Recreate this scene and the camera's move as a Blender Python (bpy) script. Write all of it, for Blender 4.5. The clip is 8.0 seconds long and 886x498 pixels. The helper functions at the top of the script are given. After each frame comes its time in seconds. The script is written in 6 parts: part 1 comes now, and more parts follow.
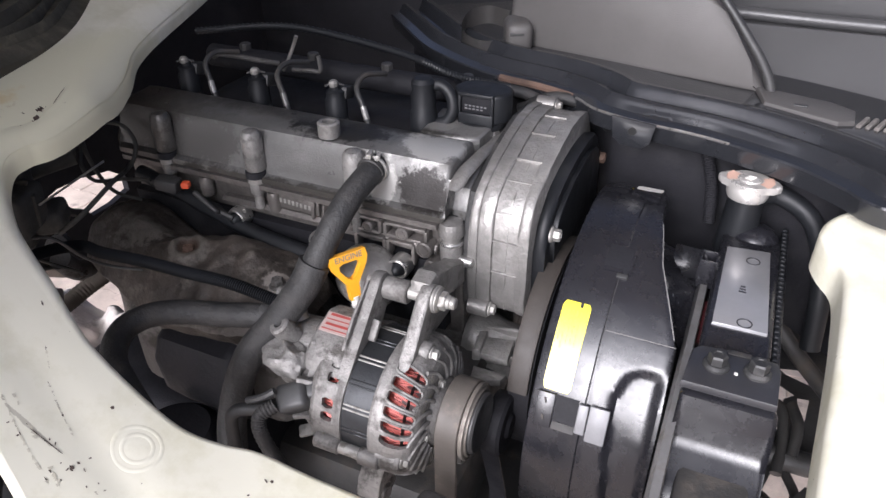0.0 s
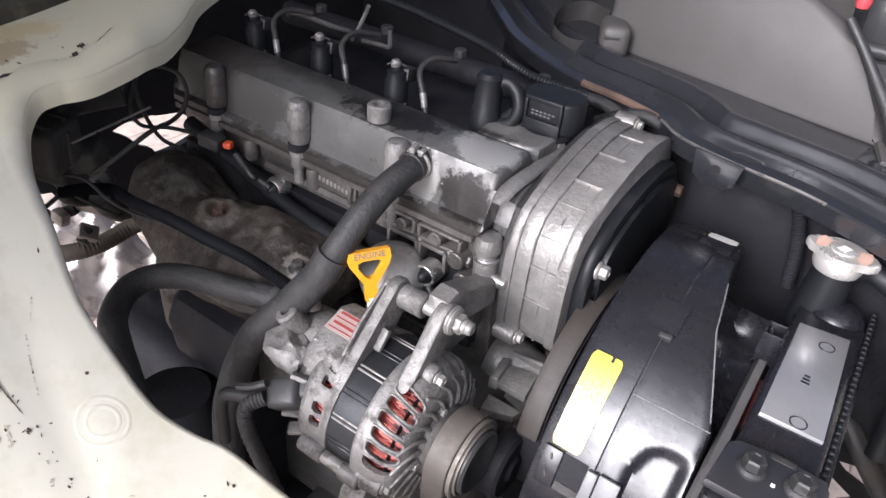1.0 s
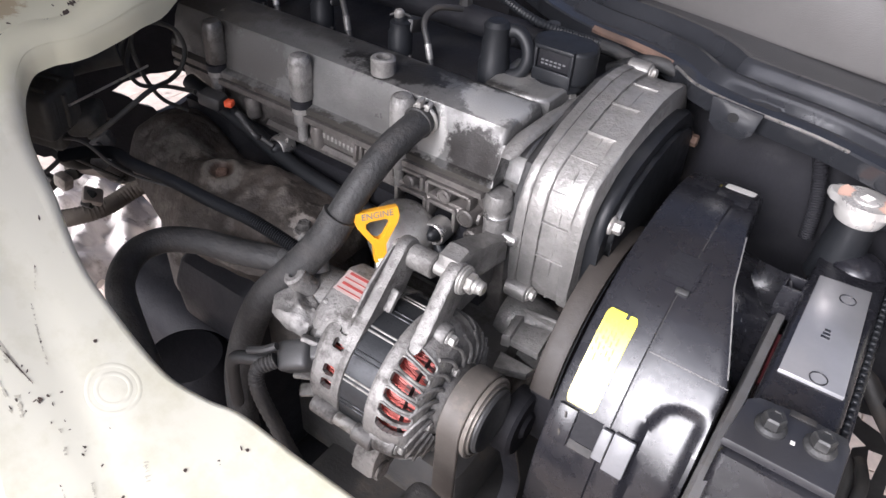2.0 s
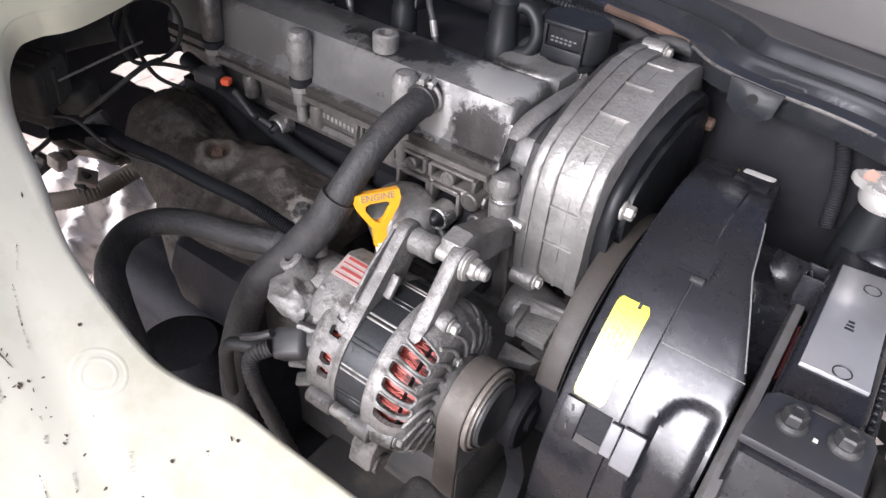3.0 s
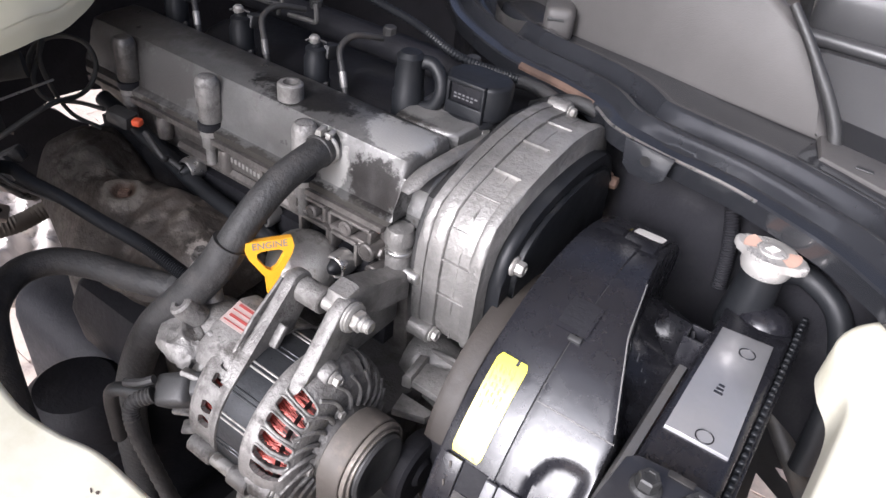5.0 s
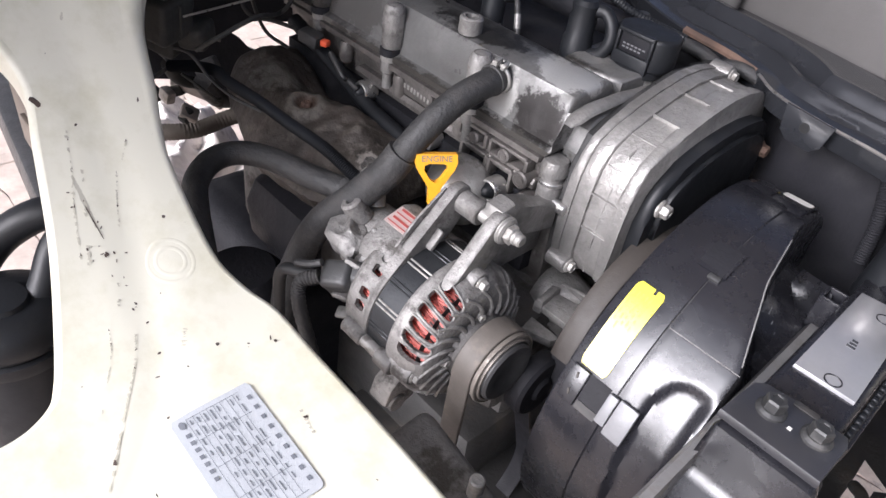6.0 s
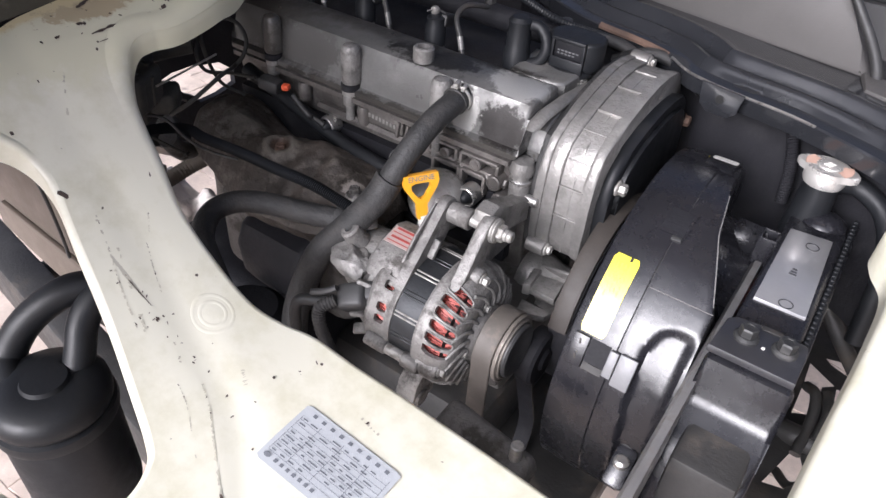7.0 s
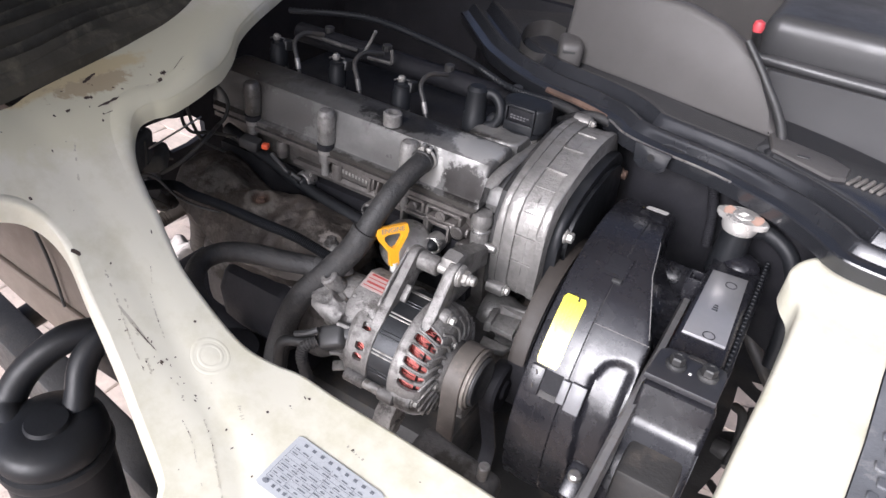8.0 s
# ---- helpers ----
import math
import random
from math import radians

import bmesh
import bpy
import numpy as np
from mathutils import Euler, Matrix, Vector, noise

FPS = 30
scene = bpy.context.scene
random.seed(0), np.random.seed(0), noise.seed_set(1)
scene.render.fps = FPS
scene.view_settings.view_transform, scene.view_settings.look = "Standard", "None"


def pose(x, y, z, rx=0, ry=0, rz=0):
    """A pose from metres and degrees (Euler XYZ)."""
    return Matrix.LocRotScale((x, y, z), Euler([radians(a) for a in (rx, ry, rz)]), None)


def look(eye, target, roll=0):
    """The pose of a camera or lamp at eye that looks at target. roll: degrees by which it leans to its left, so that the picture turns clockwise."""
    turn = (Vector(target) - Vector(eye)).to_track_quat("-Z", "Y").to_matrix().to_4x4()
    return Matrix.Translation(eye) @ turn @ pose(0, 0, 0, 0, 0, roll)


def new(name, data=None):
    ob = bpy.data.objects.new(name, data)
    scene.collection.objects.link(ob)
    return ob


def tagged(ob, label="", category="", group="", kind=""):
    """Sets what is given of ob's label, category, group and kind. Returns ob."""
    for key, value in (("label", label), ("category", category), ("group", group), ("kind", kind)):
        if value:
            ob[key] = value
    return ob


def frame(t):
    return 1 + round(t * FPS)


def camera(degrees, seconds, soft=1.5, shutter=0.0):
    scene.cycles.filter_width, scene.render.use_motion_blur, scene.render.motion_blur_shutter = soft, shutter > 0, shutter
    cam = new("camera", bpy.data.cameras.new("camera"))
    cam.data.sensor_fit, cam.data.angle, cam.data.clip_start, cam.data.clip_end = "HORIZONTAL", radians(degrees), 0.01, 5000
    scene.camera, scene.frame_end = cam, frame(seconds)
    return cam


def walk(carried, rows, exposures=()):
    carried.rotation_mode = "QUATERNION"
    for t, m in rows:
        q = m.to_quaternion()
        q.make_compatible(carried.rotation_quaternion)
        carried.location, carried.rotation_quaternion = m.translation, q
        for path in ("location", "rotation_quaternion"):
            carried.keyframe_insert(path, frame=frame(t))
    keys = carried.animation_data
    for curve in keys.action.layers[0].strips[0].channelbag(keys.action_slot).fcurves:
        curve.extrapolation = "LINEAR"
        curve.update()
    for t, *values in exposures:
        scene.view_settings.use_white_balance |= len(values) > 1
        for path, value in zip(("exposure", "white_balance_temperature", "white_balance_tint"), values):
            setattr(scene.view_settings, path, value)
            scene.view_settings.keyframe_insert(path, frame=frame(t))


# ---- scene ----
cam = camera(65.08, 8.0)
PATH = [
    (0.0, 0.3674, -0.5325, 1.166, 56.85, 0.49, 24.41),
    (0.5, 0.3821, -0.4604, 1.1532, 56.04, -4.64, 33.29),
    (1.0, 0.3721, -0.4537, 1.1581, 54.72, -4.4, 35.7),
    (1.2, 0.3616, -0.4564, 1.1583, 53.48, -4.34, 36.72),
    (2.5, 0.3655, -0.4319, 1.1456, 50.33, -2.65, 34.99),
    (3.0, 0.3582, -0.4282, 1.1336, 50.14, -3.15, 36.36),
    (3.5, 0.3799, -0.4254, 1.1298, 50.37, -7.96, 42.41),
    (4.0, 0.3713, -0.4046, 1.15, 52.72, -4.18, 34.0),
    (4.2, 0.3673, -0.3809, 1.157, 52.86, -3.09, 29.92),
    (5.3, 0.4158, -0.3973, 1.1419, 53.32, -7.18, 38.97),
    (5.5, 0.4162, -0.413, 1.1381, 52.75, -7.49, 41.16),
    (6.0, 0.4194, -0.4669, 1.1314, 50.72, -7.56, 47.2),
    (6.5, 0.4041, -0.4967, 1.1372, 50.21, -6.54, 44.26),
    (7.0, 0.3967, -0.555, 1.1872, 50.97, -3.44, 35.38),
    (7.5, 0.4013, -0.592, 1.2156, 52.84, -1.68, 31.63),
    (8.0, 0.4108, -0.6158, 1.247, 53.99, -5.14, 31.65),
]
walk(cam, [(t, pose(x, y, z, rx, ry, rz)) for t, x, y, z, rx, ry, rz in PATH],
     [(0.0, 1.11), (1.0, 1.29), (2.5, 1.39), (4.0, 1.48), (5.5, 1.48), (6.0, 1.34), (6.5, 1.17), (7.0, 1.15), (8.0, 1.17)])

# ---- sky and light ----
world = bpy.data.worlds.new("sky")
scene.world = world
world.use_nodes = True
wn = world.node_tree
sky = wn.nodes.new("ShaderNodeTexSky")
sky.sky_type, sky.sun_disc = "NISHITA", False
sky.sun_elevation, sky.sun_rotation = radians(29), radians(187)
sky.air_density, sky.dust_density, sky.ozone_density = 0.15, 8.0, 0.0
wn.links.new(sky.outputs[0], wn.nodes["Background"].inputs[0])
wn.nodes["Background"].inputs[1].default_value = 0.15
sun_data = bpy.data.lights.new("sun", "SUN")
sun_data.energy, sun_data.angle, sun_data.color = 0.24, radians(48), (0.97, 0.985, 1.0)
sun = new("sun", sun_data)
sun.matrix_world = look((-0.06, -2.0, 1.94), (0.2, 0, 0.8))
scene.view_settings.use_white_balance = True
scene.view_settings.white_balance_temperature = 5530


# ---- materials ----
def mat(name, rgb, rough=0.5, metal=0.0, vary=0.25, grain=60.0, dirt=None, dirt_at=0.55, dirt_scale=14.0, bump=0.15, bump_scale=300.0, coat=0.0, soft_dirt=0.12, spread=0.1, dirt_rough=0.85, patches=(), spec=0.5, chips=None):
    """A worn surface: base colour varied at two scales, patches of dirt, and fine relief."""
    m = bpy.data.materials.new(name)
    m.use_nodes = True
    nt, b = m.node_tree, m.node_tree.nodes["Principled BSDF"]
    nodes, link = nt.nodes, nt.links.new
    pos = nodes.new("ShaderNodeNewGeometry").outputs["Position"]

    def tex(scale, detail=4.0, rough_n=0.6):
        n = nodes.new("ShaderNodeTexNoise")
        n.inputs["Scale"].default_value, n.inputs["Detail"].default_value, n.inputs["Roughness"].default_value = scale, detail, rough_n
        link(pos, n.inputs["Vector"])
        return n.outputs["Fac"]

    def ramp(fac, a, c, lo, hi):
        r = nodes.new("ShaderNodeMapRange")
        r.inputs[1].default_value, r.inputs[2].default_value, r.inputs[3].default_value, r.inputs[4].default_value = a, c, lo, hi
        link(fac, r.inputs[0])
        return r.outputs[0]

    def mix(fac, ca, cb):
        x = nodes.new("ShaderNodeMix")
        x.data_type = "RGBA"
        for s, v in ((x.inputs[0], fac), (x.inputs[6], ca), (x.inputs[7], cb)):
            if isinstance(v, tuple):
                s.default_value = (*v, 1)
            elif isinstance(v, float):
                s.default_value = v
            else:
                link(v, s)
        return x.outputs[2]

    def node(op, *args):
        n = nodes.new("ShaderNodeMath")
        n.operation = op
        for k, v in enumerate(args):
            if isinstance(v, (int, float)):
                n.inputs[k].default_value = v
            else:
                link(v, n.inputs[k])
        return n.outputs[0]

    def patch(centre, radii, ragged):
        """1 inside a ragged patch of colour round a place, 0 outside."""
        a, c = nodes.new("ShaderNodeVectorMath"), nodes.new("ShaderNodeVectorMath")
        a.operation, c.operation = "SUBTRACT", "DIVIDE"
        a.inputs[1].default_value, c.inputs[1].default_value = centre, radii
        length = nodes.new("ShaderNodeVectorMath")
        length.operation = "LENGTH"
        link(pos, a.inputs[0]), link(a.outputs[0], c.inputs[0]), link(c.outputs[0], length.inputs[0])
        d = node("ADD", length.outputs["Value"], node("MULTIPLY", node("SUBTRACT", tex(55, 6, 0.75), 0.5), ragged))
        return ramp(d, 0.82, 1.08, 1.0, 0.0)

    b.inputs["Specular IOR Level"].default_value = spec
    dark = tuple(c * (1 - vary) for c in rgb)
    light = tuple(min(1, c * (1 + vary)) for c in rgb)
    coarse = tex(grain * 0.18, 3)
    fine = tex(grain, 6, 0.7)
    col = mix(ramp(coarse, 0.3, 0.7, 0.0, 1.0), dark, light)
    col = mix(ramp(fine, 0.35, 0.75, 0.0, 0.45), col, tuple(c * (1 - 1.2 * vary) if vary < 0.8 else 0 for c in rgb))
    rg = ramp(fine, 0.3, 0.7, max(0.02, rough - spread), min(1, rough + spread))
    if dirt:
        d = ramp(tex(dirt_scale, 7, 0.68), dirt_at, dirt_at + soft_dirt, 0.0, 1.0)
        col = mix(d, col, dirt)
        rr = nodes.new("ShaderNodeMix")
        link(d, rr.inputs[0]), link(rg, rr.inputs[2])
        rr.inputs[3].default_value = dirt_rough
        rg = rr.outputs[0]
        if metal > 0:
            link(ramp(d, 0, 1, metal, 0.0), b.inputs["Metallic"])
    if not dirt or metal == 0:
        b.inputs["Metallic"].default_value = metal
    for centre, radii, ragged, rgb_p in patches:
        col = mix(patch(centre, radii, ragged), col, rgb_p)
    if chips:
        scale, at, rgb_c = chips
        col = mix(ramp(tex(scale, 3, 0.5), at, at + 0.015, 0.0, 1.0), col, rgb_c)
    link(col, b.inputs["Base Color"]), link(rg, b.inputs["Roughness"])
    if coat:
        b.inputs["Coat Weight"].default_value, b.inputs["Coat Roughness"].default_value = coat, 0.12
    bp = nodes.new("ShaderNodeBump")
    bp.inputs["Strength"].default_value, bp.inputs["Distance"].default_value = bump, 0.002
    link(tex(bump_scale, 3), bp.inputs["Height"])
    link(bp.outputs[0], b.inputs["Normal"])
    return m


# first, broad patch: yellowed paint, tinted further for the rear's warm shade
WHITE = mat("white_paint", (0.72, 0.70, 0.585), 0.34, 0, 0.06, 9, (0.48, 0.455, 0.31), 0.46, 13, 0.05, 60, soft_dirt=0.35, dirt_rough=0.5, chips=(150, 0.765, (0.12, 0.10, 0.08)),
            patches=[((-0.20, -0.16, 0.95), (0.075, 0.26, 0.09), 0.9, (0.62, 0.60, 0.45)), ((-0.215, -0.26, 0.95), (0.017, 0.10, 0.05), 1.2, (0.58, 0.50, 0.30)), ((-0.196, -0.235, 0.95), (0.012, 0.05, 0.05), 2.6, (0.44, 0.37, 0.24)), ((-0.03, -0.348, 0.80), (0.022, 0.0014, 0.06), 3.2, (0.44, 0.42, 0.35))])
CHIP = mat("bare_chip", (0.07, 0.05, 0.04), 0.7, 0, 0.4, 200)
ALU = mat("cast_aluminium", (0.27, 0.262, 0.250), 0.40, 0.55, 0.5, 55, (0.075, 0.070, 0.064), 0.49, 30, 0.42, 300, soft_dirt=0.24)
HEADALU = mat("oily_cast_aluminium", (0.175, 0.163, 0.152), 0.38, 0.55, 0.5, 60, (0.045, 0.040, 0.036), 0.50, 40, 0.45, 300, soft_dirt=0.22)
# rear patches are grime, darkened further to carry the dim light there
COVER = mat("grimy_shaded_cover", (0.165, 0.163, 0.158), 0.36, 0.5, 0.40, 50, (0.085, 0.081, 0.077), 0.54, 26, 0.2, 500, soft_dirt=0.2,
            patches=[((0.004, 0.026, 0.888), (0.062, 0.034, 0.020), 2.4, (0.026, 0.025, 0.024)), ((0.060, 0.044, 0.888), (0.06, 0.016, 0.014), 2.0, (0.045, 0.043, 0.04)), ((0.112, -0.020, 0.856), (0.034, 0.014, 0.024), 2.6, (0.026, 0.024, 0.023)), ((-0.10, 0.045, 0.888), (0.12, 0.03, 0.012), 1.6, (0.085, 0.082, 0.078)), ((-0.225, 0.0, 0.87), (0.085, 0.06, 0.06), 2.6, (0.080, 0.076, 0.070)), ((-0.145, -0.02, 0.865), (0.05, 0.03, 0.03), 3.0, (0.12, 0.116, 0.11)), ((-0.205, -0.02, 0.868), (0.012, 0.012, 0.016), 3.4, (0.26, 0.255, 0.245)), ((0.108, 0.014, 0.888), (0.034, 0.026, 0.012), 2.2, (0.42, 0.415, 0.40)), ((0.085, 0.085, 0.885), (0.03, 0.03, 0.02), 2.0, (0.20, 0.195, 0.185)), ((0.065, -0.025, 0.86), (0.02, 0.02, 0.03), 2.0, (0.34, 0.335, 0.32)), ((0.0, -0.03, 0.834), (0.20, 0.02, 0.005), 3.0, (0.07, 0.066, 0.06))])
DARKALU = mat("dark_cast_metal", (0.13, 0.125, 0.12), 0.55, 0.4, 0.35, 60, (0.04, 0.036, 0.03), 0.5, 25, 0.4, 400)
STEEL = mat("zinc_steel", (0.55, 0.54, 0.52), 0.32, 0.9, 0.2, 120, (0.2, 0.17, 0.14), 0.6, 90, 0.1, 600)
BLACKGLOSS = mat("black_gloss_plastic", (0.013, 0.013, 0.016), 0.27, 0, 0.3, 50, (0.034, 0.034, 0.037), 0.58, 12, 0.20, 34, spread=0.10, dirt_rough=0.36, spec=0.62, soft_dirt=0.35)
BLACKMATT = mat("black_dull_plastic", (0.030, 0.030, 0.030), 0.5, 0, 0.3, 60, (0.08, 0.077, 0.073), 0.6, 20, 0.15, 500)
BLACKPAINT = mat("black_body_paint", (0.020, 0.021, 0.024), 0.16, 0, 0.3, 30, (0.040, 0.040, 0.041), 0.60, 35, 0.08, 90, spread=0.06, spec=0.55, dirt_rough=0.30, soft_dirt=0.3, coat=0.2)
RUBBER = mat("dusty_rubber", (0.021, 0.021, 0.021), 0.62, 0, 0.4, 80, (0.045, 0.042, 0.040), 0.47, 60, 0.5, 260, soft_dirt=0.25)
BELT = mat("drive_belt_rubber", (0.085, 0.075, 0.065), 0.6, 0, 0.25, 80, (0.14, 0.12, 0.10), 0.55, 50, 0.1, 500)
SHIELD = mat("rusty_heat_shield", (0.062, 0.052, 0.044), 0.55, 0.25, 0.6, 60, (0.15, 0.135, 0.115), 0.52, 48, 0.9, 110, soft_dirt=0.2,
             patches=[((-0.127, -0.092, 0.765), (0.021, 0.021, 0.05), 2.4, (0.105, 0.094, 0.080)), ((-0.127, -0.092, 0.765), (0.0115, 0.0115, 0.05), 1.0, (0.055, 0.036, 0.026)), ((-0.012, -0.096, 0.765), (0.016, 0.011, 0.05), 2.6, (0.22, 0.20, 0.18)), ((-0.198, -0.082, 0.77), (0.040, 0.020, 0.04), 3.0, (0.13, 0.12, 0.105))])
YELLOW = mat("yellow_sticker", (0.76, 0.68, 0.012), 0.32, 0, 0.05, 40, (0.45, 0.42, 0.02), 0.66, 45, 0.02, 200, dirt_rough=0.4, spec=0.7, coat=0.45)
ORANGE = mat("orange_handle", (0.80, 0.38, 0.015), 0.42, 0, 0.1, 70, (0.35, 0.16, 0.02), 0.68, 60)
COPPER = mat("red_copper_windings", (0.42, 0.08, 0.06), 0.35, 0.2, 0.3, 200)
STATOR = mat("stator_steel", (0.035, 0.037, 0.04), 0.35, 0.5, 0.3, 150)
GREY = mat("grey_plastic", (0.077, 0.073, 0.070), 0.55, 0, 0.1, 20, (0.12, 0.11, 0.10), 0.6, 9, 0.2, 900, soft_dirt=0.3)
LEATHER = mat("black_vinyl", (0.046, 0.046, 0.047), 0.38, 0, 0.3, 12, None, bump=0.07, bump_scale=500)
REDPAINT = mat("red_plastic", (0.45, 0.06, 0.07), 0.35, 0, 0.1, 80)
CONNECTOR = mat("orange_connector", (0.62, 0.09, 0.03), 0.45, 0, 0.1, 80)
RUST = mat("rust", (0.10, 0.062, 0.044), 0.8, 0, 0.4, 120, None, bump=0.4)
PLATE = mat("plate_sticker", (0.46, 0.48, 0.50), 0.4, 0, 0.06, 60)
INK = mat("dark_print", (0.17, 0.18, 0.20), 0.5, 0, 0.1, 60)
PAVER = mat("pink_paving", (0.56, 0.47, 0.40), 0.85, 0, 0.2, 90, (0.25, 0.21, 0.19), 0.6, 12, 0.4, 300)
SOIL = mat("joint_sand", (0.20, 0.17, 0.14), 0.9, 0, 0.3, 60)
CHROME = mat("plated_cap", (0.62, 0.60, 0.57), 0.30, 0.60, 0.1, 60, (0.45, 0.26, 0.19), 0.70, 60, 0.05)
CHASSIS = mat("chassis_black", (0.036, 0.035, 0.034), 0.5, 0, 0.4, 40, (0.07, 0.06, 0.05), 0.55, 14, 0.3, 200)
REDLABEL = mat("red_white_label", (0.36, 0.29, 0.27), 0.4, 0, 0.1, 60)
PALE = mat("pale_label", (0.7, 0.68, 0.64), 0.45, 0, 0.08, 60)

ALUDUST = mat("dusty_alternator_aluminium", (0.215, 0.208, 0.198), 0.48, 0.42, 0.45, 110, (0.060, 0.055, 0.050), 0.49, 60, 0.45, 380, soft_dirt=0.16)
DARKRED = mat("dark_lacquer", (0.05, 0.012, 0.010), 0.5, 0, 0.4, 200)
PULLEYM = mat("worn_pulley_steel", (0.19, 0.172, 0.15), 0.46, 0.5, 0.2, 100, (0.12, 0.105, 0.09), 0.52, 40)
OCHRE = mat("faded_yellow_ink", (0.42, 0.36, 0.05), 0.5, 0, 0.2, 60)
DUSTLINE = mat("dusty_edge", (0.16, 0.155, 0.15), 0.7, 0, 0.2, 90)
GREYPLASTIC = mat("pale_grey_plastic", (0.15, 0.15, 0.155), 0.35, 0, 0.15, 60)
# pale grey base stands for the bright sky reflection on the tank plate
TANKPLATE = mat("sky_sheen_grey", (0.47, 0.47, 0.48), 0.42, 0.7, 0.10, 60, None, bump=0.03, bump_scale=200, spec=1.0, coat=0.6, dirt_rough=0.35)
FADEDRED = mat("faded_red_print", (0.56, 0.37, 0.29), 0.45, 0, 0.15, 120)
DUSTYBLACK = mat("dust_covered_black", (0.032, 0.032, 0.029), 0.7, 0, 0.4, 60, (0.085, 0.08, 0.068), 0.5, 25, 0.2, 300, soft_dirt=0.25)
BROWNHOSE = mat("dusty_brown_hose", (0.10, 0.085, 0.07), 0.75, 0, 0.25, 80)
PALEALLOY = mat("pale_dusty_alloy", (0.36, 0.325, 0.29), 0.7, 0.2, 0.3, 60, (0.18, 0.16, 0.14), 0.55, 30)
SEALBROWN = mat("brown_dusty_rubber", (0.032, 0.027, 0.023), 0.6, 0, 0.2, 50, (0.050, 0.043, 0.036), 0.55, 40, 0.1, 400)
SILLDUST = mat("dusty_sill_rubber", (0.070, 0.065, 0.050), 0.75, 0, 0.4, 40, (0.15, 0.138, 0.10), 0.52, 30, 0.3, 200, soft_dirt=0.2, spec=0.2)
DARKHOLE = mat("hole_shade", (0.008, 0.008, 0.008), 0.9, 0, 0.2, 60)
# near-black that holds the shade of unlit cavities in its colour
DEEPBLACK = mat("unlit_black", (0.014, 0.014, 0.0165), 0.6, 0, 0.3, 40, (0.025, 0.025, 0.027), 0.55, 14, 0.3, 200, spec=0.2)
DUSTSTEEL = mat("dusty_steel", (0.34, 0.33, 0.31), 0.45, 0.5, 0.3, 120, (0.14, 0.128, 0.112), 0.53, 70, 0.2, 500)
FADEDRED2 = mat("red_print", (0.30, 0.055, 0.05), 0.5, 0, 0.15, 120)
PLATEGREY = mat("grey_plate_edge", (0.15, 0.147, 0.145), 0.35, 0.1, 0.25, 60, (0.14, 0.13, 0.12), 0.55, 30, 0.08, 200)
DULLRED = mat("dull_red_streak", (0.09, 0.016, 0.019), 0.5, 0, 0.2, 80)
SATIN = mat("satin_black_steel", (0.034, 0.034, 0.038), 0.36, 0.2, 0.25, 50, (0.085, 0.085, 0.088), 0.55, 25, 0.08, 200, spec=0.8, dirt_rough=0.5, soft_dirt=0.3)
RESBLACK = mat("clean_black_plastic", (0.011, 0.012, 0.014), 0.46, 0, 0.3, 50, (0.03, 0.03, 0.03), 0.6, 18, 0.08, 260, spec=0.32, soft_dirt=0.3)
MATGREY = mat("worn_grey_rubber_mat", (0.13, 0.135, 0.145), 0.55, 0, 0.3, 60, (0.22, 0.22, 0.22), 0.55, 40, 0.2, 300)
TAN = mat("dusty_brown_panel", (0.145, 0.12, 0.098), 0.7, 0, 0.2, 30, (0.12, 0.095, 0.075), 0.52, 9, 0.1, 300, soft_dirt=0.3)
FOIL = mat("crumpled_foil", (0.66, 0.61, 0.57), 0.5, 0.15, 0.2, 60, (0.30, 0.26, 0.22), 0.56, 20, 0.3, 120)

# ---- mesh helpers ----
def part(name, bm, material, parent=None, label="", smooth=True):
    """Link a bmesh, drawn in world coordinates, as one mesh object under a thing or a part."""
    me = bpy.data.meshes.new(name)
    bmesh.ops.recalc_face_normals(bm, faces=bm.faces)
    bm.to_mesh(me)
    bm.free()
    me.materials.append(material)
    if smooth:
        me.polygons.foreach_set("use_smooth", [True] * len(me.polygons))
        me.set_sharp_from_angle(angle=radians(38))
    ob = new(name, me)
    if parent:
        ob.parent = parent
        ob.matrix_parent_inverse = Matrix.Translation(-parent.location)
    if label:
        tagged(ob, label)
    return ob


def thing(name, at, label, category, group="", kind=""):
    e = new(name)
    e.location, e.empty_display_size = at, 0.02
    return tagged(e, label, category, group, kind)


def smooth_path(pts, n=8):
    """A Catmull-Rom curve through a few points."""
    p = [Vector(q) for q in pts]
    p = [2 * p[0] - p[1], *p, 2 * p[-1] - p[-2]]
    out = []
    for i in range(1, len(p) - 2):
        a, b, c, d = p[i - 1 : i + 3]
        for k in range(n):
            t = k / n
            out.append(0.5 * (2 * b + (c - a) * t + (2 * a - 5 * b + 4 * c - d) * t * t + (3 * b - a - 3 * c + d) * t**3))
    return out + [p[-2]]


